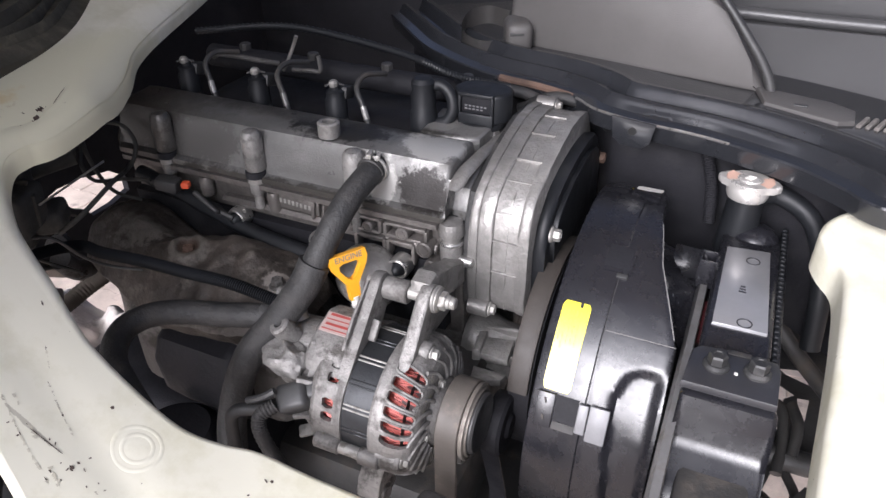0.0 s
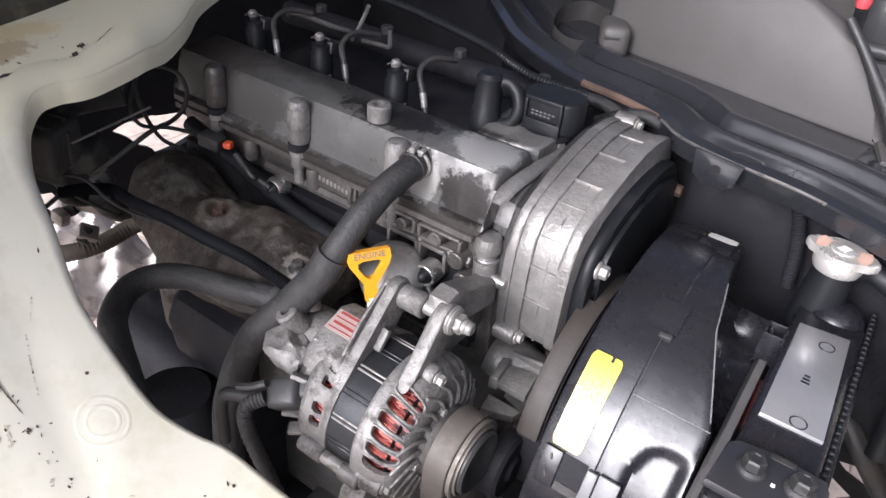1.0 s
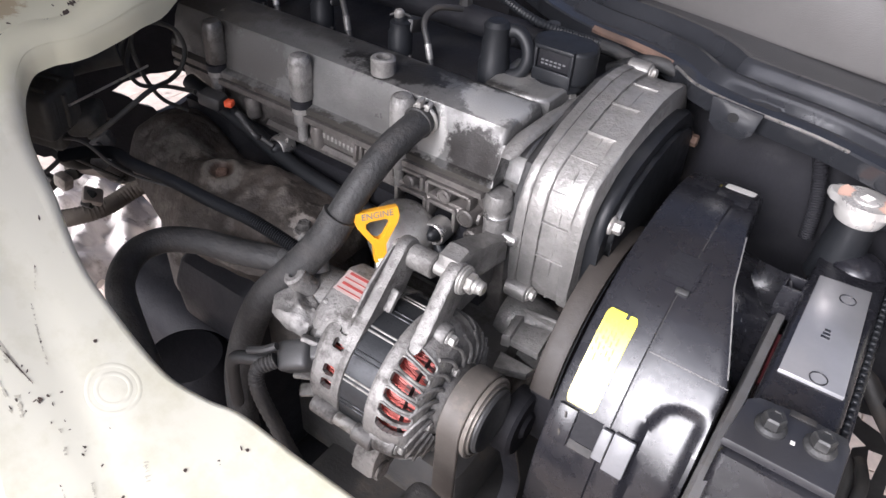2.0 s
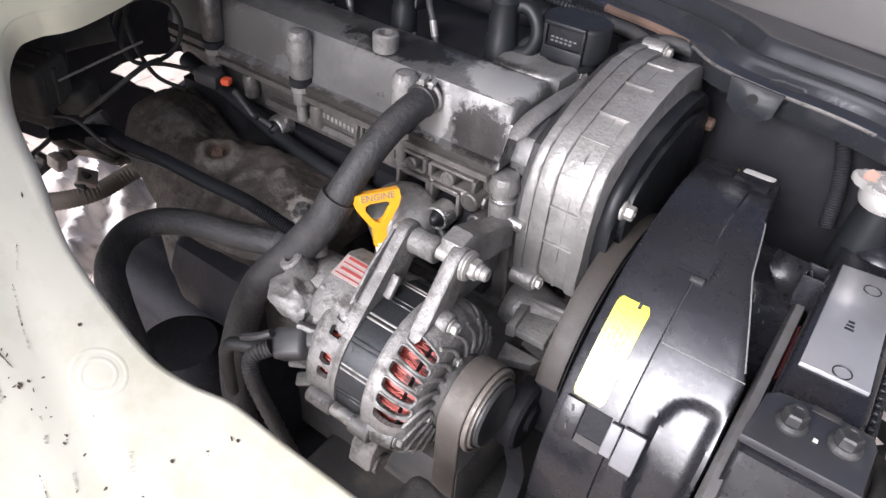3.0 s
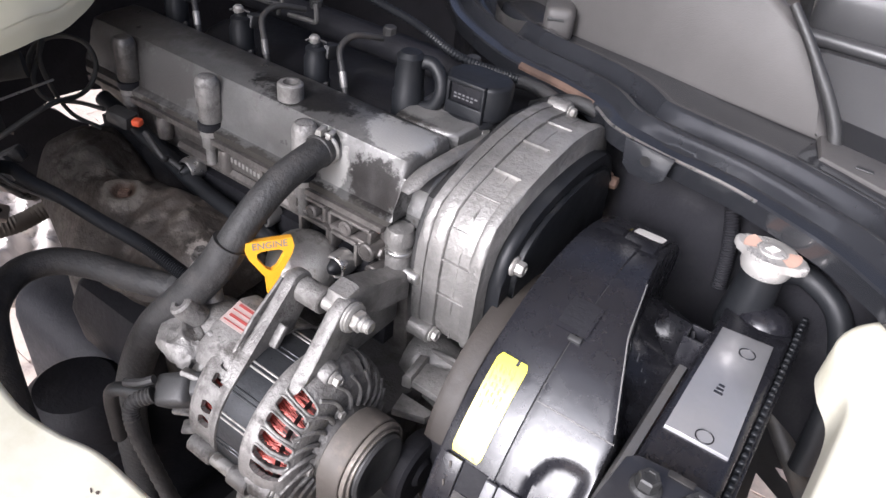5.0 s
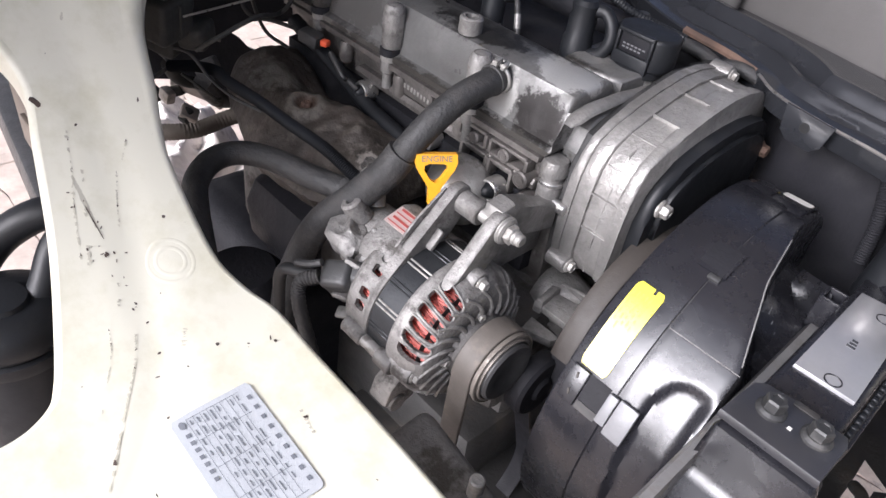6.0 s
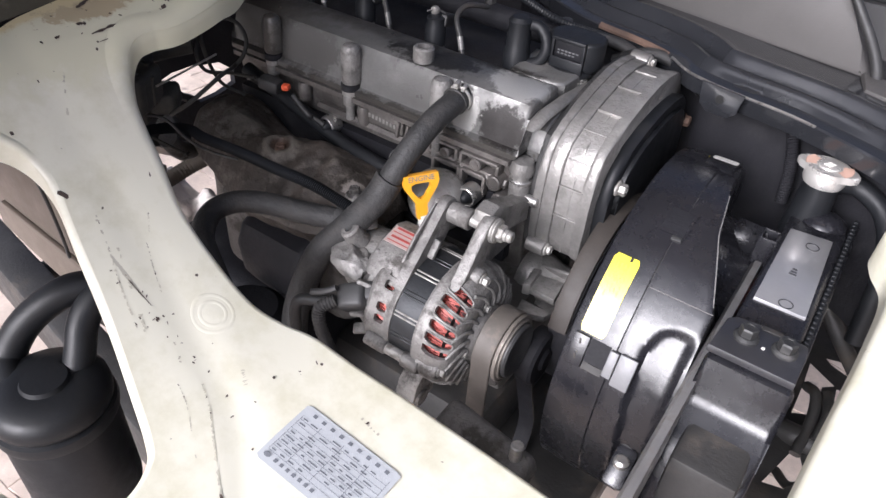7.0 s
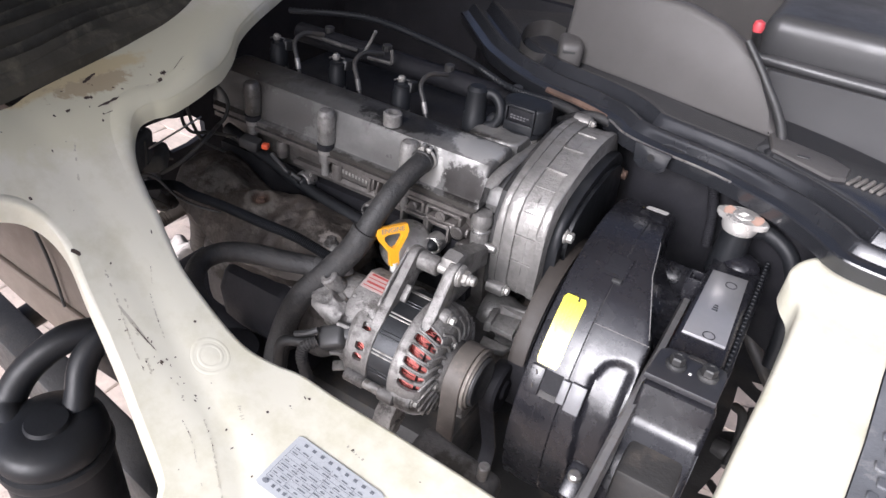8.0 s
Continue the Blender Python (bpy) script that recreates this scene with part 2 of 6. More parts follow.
def tube(bm, pts, r, seg=14, n=8, ribs=0.0, caps=True):
    """A round tube along a smooth path; r may be a pair (start, end); ribs: depth of a corrugation."""
    path = smooth_path(pts, n)
    r0, r1 = r if isinstance(r, tuple) else (r, r)
    up, rings = Vector((0.13, 0.21, 0.97)), []
    for i, q in enumerate(path):
        d = (path[min(i + 1, len(path) - 1)] - path[max(i - 1, 0)]).normalized()
        side = d.cross(up).normalized()
        up = side.cross(d).normalized()
        rr = r0 + (r1 - r0) * i / (len(path) - 1) - (ribs if i % 2 else 0)
        rings.append([bm.verts.new(q + rr * (math.cos(a) * side + math.sin(a) * up)) for a in (2 * math.pi * k / seg for k in range(seg))])
    for a, b in zip(rings, rings[1:]):
        for k in range(seg):
            bm.faces.new((a[k], a[(k + 1) % seg], b[(k + 1) % seg], b[k]))
    if caps:
        bm.faces.new(rings[0]), bm.faces.new(rings[-1])
    return bm


AXIS = {"x": Matrix(((0, 0, 1), (1, 0, 0), (0, 1, 0))), "y": Matrix(((0, 1, 0), (0, 0, 1), (1, 0, 0))), "z": Matrix.Identity(3)}


def lathe(bm, profile, at, axis="z", seg=28, turn=None, a0=0.0, a1=360.0, close=True):
    """A profile of (radius, height) turned round an axis through at."""
    m = turn.to_3x3() if turn else AXIS[axis]
    full = a1 - a0 >= 359.9
    cnt = seg if full else seg + 1
    rings = []
    for r, h in profile:
        if r < 1e-6:
            rings.append([bm.verts.new(Vector(at) + m @ Vector((0, 0, h)))])
        else:
            rings.append([bm.verts.new(Vector(at) + m @ Vector((r * math.cos(a), r * math.sin(a), h))) for a in (radians(a0 + (a1 - a0) * k / seg) for k in range(cnt))])
    for a, b in zip(rings, rings[1:]):
        for k in range(seg):
            j = (k + 1) % cnt
            if len(a) == 1 and len(b) > 1:
                bm.faces.new((a[0], b[j], b[k]))
            elif len(b) == 1 and len(a) > 1:
                bm.faces.new((a[k], a[j], b[0]))
            elif len(a) > 1:
                bm.faces.new((a[k], a[j], b[j], b[k]))
    return bm


def rod(bm, at, r, h, axis="z", seg=24, bevel=0.0012, turn=None):
    """A solid cylinder with eased edges from at along the axis."""
    e = min(bevel, r * 0.4, h * 0.4)
    return lathe(bm, [(0, 0), (r - e, 0), (r, e), (r, h - e), (r - e, h), (0, h)], at, axis, seg, turn)


def ring(bm, at, r_in, r_out, h, axis="z", seg=28, e=0.0008, turn=None):
    """A ring or sleeve with eased edges."""
    return lathe(bm, [(r_in, 0), (r_out - e, 0), (r_out, e), (r_out, h - e), (r_out - e, h), (r_in, h), (r_in, 0)], at, axis, seg, turn)


def box(bm, c, s, bevel=0.002, rot=(0, 0, 0), seg=2):
    """A bevelled box with centre c, size s and a turn in degrees."""
    g = bmesh.ops.create_cube(bm, size=1.0, matrix=Matrix.LocRotScale(Vector(c), Euler([radians(a) for a in rot]), Vector(s)))
    if bevel:
        es = {e for v in g["verts"] for e in v.link_edges}
        bmesh.ops.bevel(bm, geom=list(es), offset=min(bevel, min(s) * 0.45), segments=seg, profile=0.5, affect="EDGES")
    return bm


def prism(bm, outline, a, b, axis="x", bevel=0.002, smooth_n=0, seg=2):
    """An outline pulled along an axis from a to b, with eased rims. For x the outline is (y, z), for z (x, y), for y (x, z)."""
    pts = outline
    if smooth_n:
        loop = [Vector((*p, 0)) for p in outline]
        k = len(loop)
        pts = []
        for i in range(k):
            p0, p1, p2, p3 = (loop[(i + d) % k] for d in (-1, 0, 1, 2))
            for t in (j / smooth_n for j in range(smooth_n)):
                q = 0.5 * (2 * p1 + (p2 - p0) * t + (2 * p0 - 5 * p1 + 4 * p2 - p3) * t * t + (3 * p1 - p0 - 3 * p2 + p3) * t**3)
                pts.append((q.x, q.y))
    place = {"x": lambda u, v, w: (w, u, v), "y": lambda u, v, w: (u, w, v), "z": lambda u, v, w: (u, v, w)}[axis]
    va = [bm.verts.new(place(u, v, a)) for u, v in pts]
    vb = [bm.verts.new(place(u, v, b)) for u, v in pts]
    fa, fb = bm.faces.new(va), bm.faces.new(vb)
    for i in range(len(pts)):
        j = (i + 1) % len(pts)
        bm.faces.new((va[i], va[j], vb[j], vb[i]))
    if bevel:
        bmesh.ops.bevel(bm, geom=list({*fa.edges, *fb.edges}), offset=bevel, segments=seg, profile=0.5, affect="EDGES")
    return bm


def hexbolt(name, at, r, h, axis, material, parent, washer=True, turn=None):
    """A hexagon bolt head on its washer flange."""
    bm = bmesh.new()
    if washer:
        lathe(bm, [(0, 0), (r * 1.45, 0), (r * 1.45, h * 0.18), (r * 1.15, h * 0.34), (0, h * 0.34)], at, axis, 24, turn)
    lathe(bm, [(0, h * 0.3), (r * 1.06, h * 0.3), (r * 1.06, h * 0.88), (r * 0.9, h), (r * 0.55, h), (r * 0.5, h * 0.93), (0, h * 0.93)], at, axis, 6, turn)
    return part(name, bm, material, parent, smooth=False)


def B():
    return bmesh.new()


def interp(x, xs, ys):
    return float(np.interp(x, xs, ys))


# pale warm lining for the unseen roof, set to bounce fill light down
BOUNCE = mat("pale_bounce_lining", (0.56, 0.53, 0.46), 0.9, 0, 0.1, 20)
CARPET = mat("dusty_grey_carpet", (0.13, 0.12, 0.11), 0.95, 0, 0.25, 90, (0.20, 0.185, 0.165), 0.55, 15, 0.5, 900)


# ---- cab floor: painted sheet with two openings ----
HX = [-0.60, -0.40, -0.30, -0.24, -0.17, -0.09, -0.02, 0.02, 0.07, 0.12, 0.22, 0.40, 0.60]
HZ = [1.00, 0.985, 0.972, 0.962, 0.942, 0.856, 0.795, 0.768, 0.748, 0.736, 0.724, 0.72, 0.72]


def floor_z(x):
    return sum(interp(x + d, HX, HZ) for d in (-0.02, -0.01, 0, 0.01, 0.02)) / 5


def loop2d(pts, n=6):
    return [(p.x, p.y) for p in smooth_path([(*p, 0) for p in pts], n)]


# the engine opening's rear and near rims, then the rim of the hole beside it
RIM = loop2d([(-0.368, 0.27), (-0.316, 0.14), (-0.259, -0.010), (-0.219, -0.074), (-0.188, -0.131), (-0.177, -0.163), (-0.175, -0.183), (-0.178, -0.200), (-0.176, -0.220), (-0.170, -0.235), (-0.158, -0.249), (-0.145, -0.258), (-0.131, -0.264), (-0.113, -0.268), (-0.095, -0.271), (-0.073, -0.277), (-0.048, -0.282), (-0.01, -0.284), (0.03, -0.284), (0.06, -0.276), (0.086, -0.266), (0.13, -0.263), (0.22, -0.259), (0.31, -0.262), (0.40, -0.27)])
SIDE = loop2d([(-0.16, -0.44), (-0.145, -0.38), (-0.13, -0.355), (-0.105, -0.347), (-0.07, -0.358), (-0.02, -0.375), (0.03, -0.396), (0.066, -0.412), (0.082, -0.424), (0.092, -0.448), (0.09, -0.472), (0.07, -0.495), (0.0, -0.515), (-0.08, -0.51), (-0.14, -0.485)])
OUTER = loop2d([(-0.47, 0.20), (-0.40, 0.125), (-0.335, 0.045), (-0.285, -0.025), (-0.255, -0.088), (-0.238, -0.15), (-0.222, -0.22), (-0.208, -0.29), (-0.20, -0.34), (-0.20, -0.45)])


def inside(p, poly):
    hit = False
    for (x1, y1), (x2, y2) in zip(poly, poly[1:] + poly[:1]):
        if (y1 > p[1]) != (y2 > p[1]) and p[0] < (x2 - x1) * (p[1] - y1) / (y2 - y1) + x1:
            hit = not hit
    return hit


def sheet(bm, outline, holes, zf, step=0.012):
    """A sheet over an outline with holes, at the height zf(x, y)."""
    from mathutils.geometry import delaunay_2d_cdt
    vs, es = [], []
    for loop in (outline, *holes):
        s = len(vs)
        vs += [Vector(p) for p in loop]
        es += [(s + i, s + (i + 1) % len(loop)) for i in range(len(loop))]
    xs, ys = [p[0] for p in outline], [p[1] for p in outline]
    for x in np.arange(min(xs), max(xs), step):
        for y in np.arange(min(ys), max(ys), step):
            p = (float(x), float(y))
            if inside(p, outline) and not any(inside(p, h) for h in holes):
                vs.append(Vector(p))
    vo, _, fo, *_ = delaunay_2d_cdt(vs, es, [], 0, 1e-6)
    made = [bm.verts.new((v.x, v.y, zf(v.x, v.y))) for v in vo]
    for f in fo:
        c = sum((vo[i] for i in f), Vector((0, 0))) / 3
        if inside(c, outline) and not any(inside(c, h) for h in holes):
            bm.faces.new([made[i] for i in f])
    return bm


def lip(bm, line, zf, side, radius, drop, closed=False, flat=lambda x: 1.0):
    """A rolled rim that turns down from a sheet's edge. side: +1 rolls to the right of the line's way, -1 to its left."""
    n = len(line)
    rows = []
    for i, (x, y) in enumerate(line):
        a = line[(i - 1) % n] if closed else line[max(i - 1, 0)]
        b = line[(i + 1) % n] if closed else line[min(i + 1, n - 1)]
        d = Vector((b[0] - a[0], b[1] - a[1])).normalized()
        nx, ny = d.y * side, -d.x * side
        r = radius(x, y) if callable(radius) else radius
        z0 = zf(x, y)
        w = interp(x, [-0.205, -0.19], [1.0, 0.0])
        row = []
        for t in (k * math.pi / 12 for k in range(7)):
            qx, qy = x + nx * r * math.sin(t), y + ny * r * math.sin(t)
            row.append(bm.verts.new((qx, qy, z0 + w * (zf(qx, qy) - z0) - r * flat(x) * (1 - math.cos(t)))))
        z0 += w * (zf(qx, qy) - z0)
        row.append(bm.verts.new((x + nx * r, y + ny * r, z0 - r * flat(x) - drop)))
        row.append(bm.verts.new((x + nx * (r - 0.0015), y + ny * (r - 0.0015), z0 - r * flat(x) - drop)))
        row.append(bm.verts.new((x + nx * (r - 0.0015), y + ny * (r - 0.0015), z0 - r * 0.6 * flat(x))))
        rows.append(row)
    for i in range(n if closed else n - 1):
        a, b = rows[i], rows[(i + 1) % n]
        for k in range(len(a) - 1):
            bm.faces.new((a[k], a[k + 1], b[k + 1], b[k]))
    return bm


def wavy(x, y):
    """The floor's height with its pressed swage lines and dents."""
    z = floor_z(x)
    z += 0.0018 * noise.noise((x * 9, y * 9, 0.3))
    # a shallow pressed channel that runs beside the hole
    c = interp(x, [-0.15, -0.05, 0.02, 0.10, 0.20], [-0.31, -0.318, -0.335, -0.36, -0.44])
    return z - 0.0022 * math.exp(-(((y - c) / 0.012) ** 2)) * (1 if x < 0.15 else max(0, 1 - (x - 0.15) / 0.05))


floor_panel = tagged(new("floor"), "chipped off-white painted sheet-metal cab floor round the engine opening", "floor", kind="structure")
bm = B()
outline = OUTER + [(-0.20, -0.62), (0.40, -0.62)] + RIM[::-1]
sheet(bm, outline, [SIDE], wavy)
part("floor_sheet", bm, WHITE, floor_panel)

# paint chips and scratches with a shape of their own
crng = random.Random(7)
spots = [(crng.uniform(-0.19, 0.30), crng.uniform(-0.50, -0.15), crng.uniform(0.0006, 0.0018)) for _ in range(55)]
spots += [(-0.005 + crng.gauss(0, 0.03), -0.348 + crng.gauss(0, 0.004), crng.uniform(0.0006, 0.0016)) for _ in range(22)]
spots += [(-0.18 + crng.gauss(0, 0.02), -0.22 + crng.gauss(0, 0.06), crng.uniform(0.0007, 0.002)) for _ in range(16)]
spots += [(0.105, -0.281, 0.0022), (0.109, -0.279, 0.0018), (-0.092, -0.349, 0.004)]
for x, y, r in spots:
    if inside((x, y), RIM + [(0.4, 0.2)]) or inside((x, y), SIDE) or not inside((x, y), outline):
        continue
    bm = B()
    k, turn_c, thin = crng.randint(5, 8), crng.uniform(0, 6.3), crng.uniform(0.25, 0.9)
    vs = []
    for j in range(k):
        a = 6.283 * j / k
        rr = r * crng.uniform(0.6, 1.3)
        dx, dy = rr * math.cos(a), rr * thin * math.sin(a)
        px, py = x + dx * math.cos(turn_c) - dy * math.sin(turn_c), y + dx * math.sin(turn_c) + dy * math.cos(turn_c)
        vs.append(bm.verts.new((px, py, wavy(px, py) + 0.0006)))
    bm.faces.new(vs)
    part("chip", bm, CHIP, floor_panel, smooth=False)
# worn-through strips of paint by the rear edge
for x0, y0, x1, y1, w in ((-0.171, -0.250, -0.1735, -0.211, 0.0011), (-0.1635, -0.250, -0.166, -0.207, 0.0004), (-0.168, -0.208, -0.166, -0.217, 0.0017), (-0.177, -0.274, -0.1765, -0.279, 0.001), (-0.181, -0.247, -0.183, -0.255, 0.0016), (-0.174, -0.188, -0.173, -0.193, 0.0014), (-0.182, -0.160, -0.181, -0.167, 0.002), (-0.181, -0.150, -0.193, -0.125, 0.0003), (-0.208, -0.222, -0.200, -0.242, 0.0016), (-0.212, -0.285, -0.209, -0.297, 0.0022), (-0.176, -0.170, -0.172, -0.178, 0.0024), (-0.03, -0.349, -0.008, -0.3475, 0.0004)):
    bm = B()
    dx, dy = x1 - x0, y1 - y0
    ln = math.hypot(dx, dy)
    up, dn = [], []
    for k in range(9):
        t, h = k / 8, w * (0.5 + 0.8 * crng.random()) * (1 if 0 < k < 8 else 0.3)
        px, py = x0 + dx * t + crng.gauss(0, w * 0.25), y0 + dy * t
        for side, row in ((1, up), (-1, dn)):
            qx, qy = px - dy / ln * h * side, py + dx / ln * h * side
            row.append(bm.verts.new((qx, qy, wavy(qx, qy) + 0.0007)))
    for k in range(8):
        bm.faces.new((up[k], up[k + 1], dn[k + 1], dn[k]))
    part("chip", bm, CHIP, floor_panel, smooth=False)
SCUFF = mat("rubbed_paint", (0.50, 0.475, 0.385), 0.6, 0, 0.3, 150)
for line, w, gap in (([(-0.075, -0.338), (-0.055, -0.345), (-0.031, -0.356), (-0.001, -0.367)], 0.0009, 0.35), ([(-0.050, -0.340), (-0.020, -0.353), (0.004, -0.364)], 0.0012, 0.5), ([(-0.045, -0.318), (-0.030, -0.326), (-0.010, -0.335)], 0.0007, 0.5), ([(-0.062, -0.300), (-0.05, -0.311)], 0.0006, 0.2), ([(0.055, -0.358), (0.072, -0.366), (0.090, -0.378), (0.112, -0.394), (0.15, -0.42)], 0.0008, 0.3), ([(0.045, -0.372), (0.066, -0.380), (0.10, -0.402)], 0.0006, 0.5), ([(0.02, -0.352), (0.036, -0.360)], 0.0010, 0.5), ([(0.070, -0.329), (0.082, -0.337)], 0.0016, 0.4), ([(0.165, -0.296), (0.19, -0.300)], 0.0014, 0.5), ([(-0.155, -0.29), (-0.13, -0.31)], 0.0008, 0.6)):
    pth = smooth_path([(*p, 0) for p in line], 14)
    for p, q in zip(pth, pth[1:]):
        if crng.random() < gap:
            continue
        bm = B()
        d = (q - p).normalized() * 1.0
        nx, ny = -d.y, d.x
        vs = []
        for base, sd in ((p, 1), (q, 1), (q, -1), (p, -1)):
            h = 0.7 * w * crng.uniform(0.2, 1.3) * sd
            jx = crng.gauss(0, w * 0.5)
            vs.append(bm.verts.new((base.x + nx * (h + jx), base.y + ny * (h + jx), wavy(base.x + nx * (h + jx), base.y + ny * (h + jx)) + 0.0005)))
        bm.faces.new(vs)
        part("scuff", bm, SCUFF if crng.random() < 0.9 else CHIP, floor_panel, smooth=False)
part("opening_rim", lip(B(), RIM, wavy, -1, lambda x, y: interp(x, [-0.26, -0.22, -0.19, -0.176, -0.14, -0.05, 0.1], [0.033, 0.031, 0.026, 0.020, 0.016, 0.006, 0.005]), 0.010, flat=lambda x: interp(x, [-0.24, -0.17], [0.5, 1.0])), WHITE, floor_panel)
part("hole_rim", lip(B(), SIDE, wavy, 1, 0.006, 0.02, True), WHITE, floor_panel)
bm = B()
for r in (0.0105, 0.0165):
    rows = []
    for k in range(48):
        an = 2 * math.pi * k / 48
        rows.append([])
        for dr, up in ((-0.0016, -0.0001), (-0.0006, 0.00008), (0.0006, 0.00008), (0.0016, -0.0001)):
            qx, qy = 0.02 + (r + dr) * 0.94 * math.cos(an), -0.313 + (r + dr) * math.sin(an)
            rows[-1].append(bm.verts.new((qx, qy, wavy(qx, qy) + 0.0002 + up)))
    for k in range(48):
        p, q = rows[k], rows[(k + 1) % 48]
        for j in range(3):
            bm.faces.new((p[j], p[j + 1], q[j + 1], q[j]))
part("stamped_ring", bm, WHITE, floor_panel)

# front crossmember, painted like the floor
FRONT = loop2d([(0.56, 0.17), (0.505, 0.115), (0.47, 0.085), (0.458, 0.062), (0.462, 0.04), (0.475, 0.01), (0.474, -0.05), (0.47, -0.11), (0.466, -0.16), (0.462, -0.22), (0.455, -0.30), (0.44, -0.40)])


def front_z(x, y):
    return interp(y, [-0.45, -0.22, -0.05, 0.06, 0.17], [0.80, 0.828, 0.848, 0.855, 0.87]) + 0.0015 * noise.noise((x * 11, y * 11, 4)) + 0.5 * max(0, x - 0.50) * 0.4


bm = B()
sheet(bm, FRONT + [(0.512, -0.40), (0.522, -0.28), (0.532, -0.19), (0.537, -0.137), (0.541, -0.063), (0.549, 0.03), (0.562, 0.09), (0.60, 0.17)], [], front_z)
lip(bm, FRONT, front_z, 1, 0.008, 0.03)
crossmember = part("floor_front", bm, WHITE)
tagged(crossmember, "off-white painted front crossmember of the cab floor", "floor", kind="structure")

# patterned rubber floor mat that starts past the crossmember
bm = B()
sheet(bm, [(0.512, -0.40), (0.90, -0.40), (0.90, 0.05), (0.552, 0.05), (0.541, -0.063), (0.537, -0.137), (0.532, -0.19), (0.522, -0.28)], [], lambda x, y: front_z(x, y) + 0.006, 0.03)
for i in range(7):
    for j in range(26):
        y = -0.37 + 0.015 * j
        x = interp(y, [-0.40, -0.19, -0.063, 0.05], [0.512, 0.532, 0.541, 0.552]) + 0.014 + 0.012 * i + 0.004 * (j % 2)
        box(bm, (x, y, front_z(x, y) + 0.0065), (0.008, 0.010, 0.003), 0.001, seg=1)
tagged(part("floor_mat", bm, MATGREY), "dark grey studded rubber floor mat on the cab floor", "mat")

# ---- black rail along the far side of the opening ----
EDGE = [(-0.16, 0.43), (-0.09, 0.355), (-0.03, 0.297), (0.06, 0.242), (0.14, 0.22), (0.19, 0.201), (0.226, 0.171), (0.285, 0.154), (0.354, 0.139), (0.415, 0.114), (0.456, 0.083), (0.474, 0.063), (0.495, 0.052), (0.54, 0.047), (0.62, 0.046)]
rail_line = loop2d(EDGE, 8)


def sweep(bm, line, profile, z0, side=1):
    """A profile of (outward, up) carried along a line in plan."""
    rows = []
    for i, (x, y) in enumerate(line):
        a, b = line[max(i - 1, 0)], line[min(i + 1, len(line) - 1)]
        d = Vector((b[0] - a[0], b[1] - a[1])).normalized()
        nx, ny = -d.y * side, d.x * side
        rows.append([bm.verts.new((x + nx * u, y + ny * u, z0 + v + 0.0012 * noise.noise((x * 14, y * 14, u * 8)))) for u, v in profile])
    for a, b in zip(rows, rows[1:]):
        for k in range(len(a) - 1):
            bm.faces.new((a[k], a[k + 1], b[k + 1], b[k]))
    return bm


rail = tagged(new("floor_rail"), "glossy black painted sheet-metal rail with worn bare edge", "rail", kind="structure")
part("rail_sheet", sweep(B(), rail_line, [(0.004, -0.02), (0.0, -0.002), (0.001, 0.0), (0.009, 0.0012), (0.0130, 0.0025), (0.0150, 0.0055), (0.0182, 0.0120), (0.0215, 0.0145), (0.027, 0.0135), (0.032, 0.007), (0.036, 0.0030), (0.044, 0.0025), (0.0462, 0.0050), (0.0512, 0.0160), (0.0548, 0.0188), (0.061, 0.0185), (0.068, 0.0140), (0.074, 0.0075), (0.080, 0.006), (0.095, 0.007), (0.14, 0.004), (0.22, 0.002)], 0.885), BLACKPAINT, rail)
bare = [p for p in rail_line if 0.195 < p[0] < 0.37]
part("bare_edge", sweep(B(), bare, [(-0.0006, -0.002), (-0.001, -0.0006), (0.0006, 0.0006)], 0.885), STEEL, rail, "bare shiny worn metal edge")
rusty = [p for p in rail_line if 0.09 < p[0] < 0.19]
part("rust_patch", sweep(B(), rusty, [(-0.0012, -0.005), (-0.0014, -0.002), (0.002, 0.0018)], 0.885), RUST, rail, "rusty patch on the rail's edge")
# skirt colour carries the shade of the cavity under the rail
part("rail_skirt", sweep(B(), [p for p in rail_line if p[0] < 0.40], [(0.035, -0.004), (0.036, -0.12), (0.05, -0.35)], 0.885), DEEPBLACK, rail)
part("rail_skirt", sweep(B(), [p for p in rail_line if 0.385 < p[0] < 0.48], [(0.035, -0.004), (0.036, -0.08), (0.04, -0.19)], 0.885), DEEPBLACK, rail)
bm = B()
prism(bm, [(0.247, 0.893), (0.292, 0.889), (0.288, 0.868), (0.280, 0.861), (0.258, 0.863), (0.250, 0.870)], 0.142, 0.145, "y", 0.0008)
tab = part("mounting_tab", bm, BLACKPAINT, rail)
# dark disc stands in for the shade inside the bolt hole
part("bolt_hole_disc", rod(B(), (0.269, 0.1416, 0.879), 0.0048, 0.0015, "y", 18), DARKHOLE, tab)

# ---- cab interior past the rail ----
side_cover = thing("seat_side_cover", (0.2, 0.33, 0.88), "dusty grey moulded plastic cover panel behind the black rail", "panel")
bm = B()
prism(bm, [(0.06, 0.886), (0.384, 0.886), (0.380, 0.897), (0.364, 0.917), (0.343, 0.947), (0.326, 0.967), (0.308, 0.982), (0.276, 0.996), (0.227, 1.006), (0.16, 1.006), (0.09, 0.990), (0.062, 0.975)], 0.335, 0.362, "y", 0.009, seg=3)
for v in bm.verts:
    v.co.y += (v.co.z - 0.885) * 0.12 - (v.co.x - 0.11) * 0.205
part("cover_panel", bm, GREY, side_cover)
bm = B()
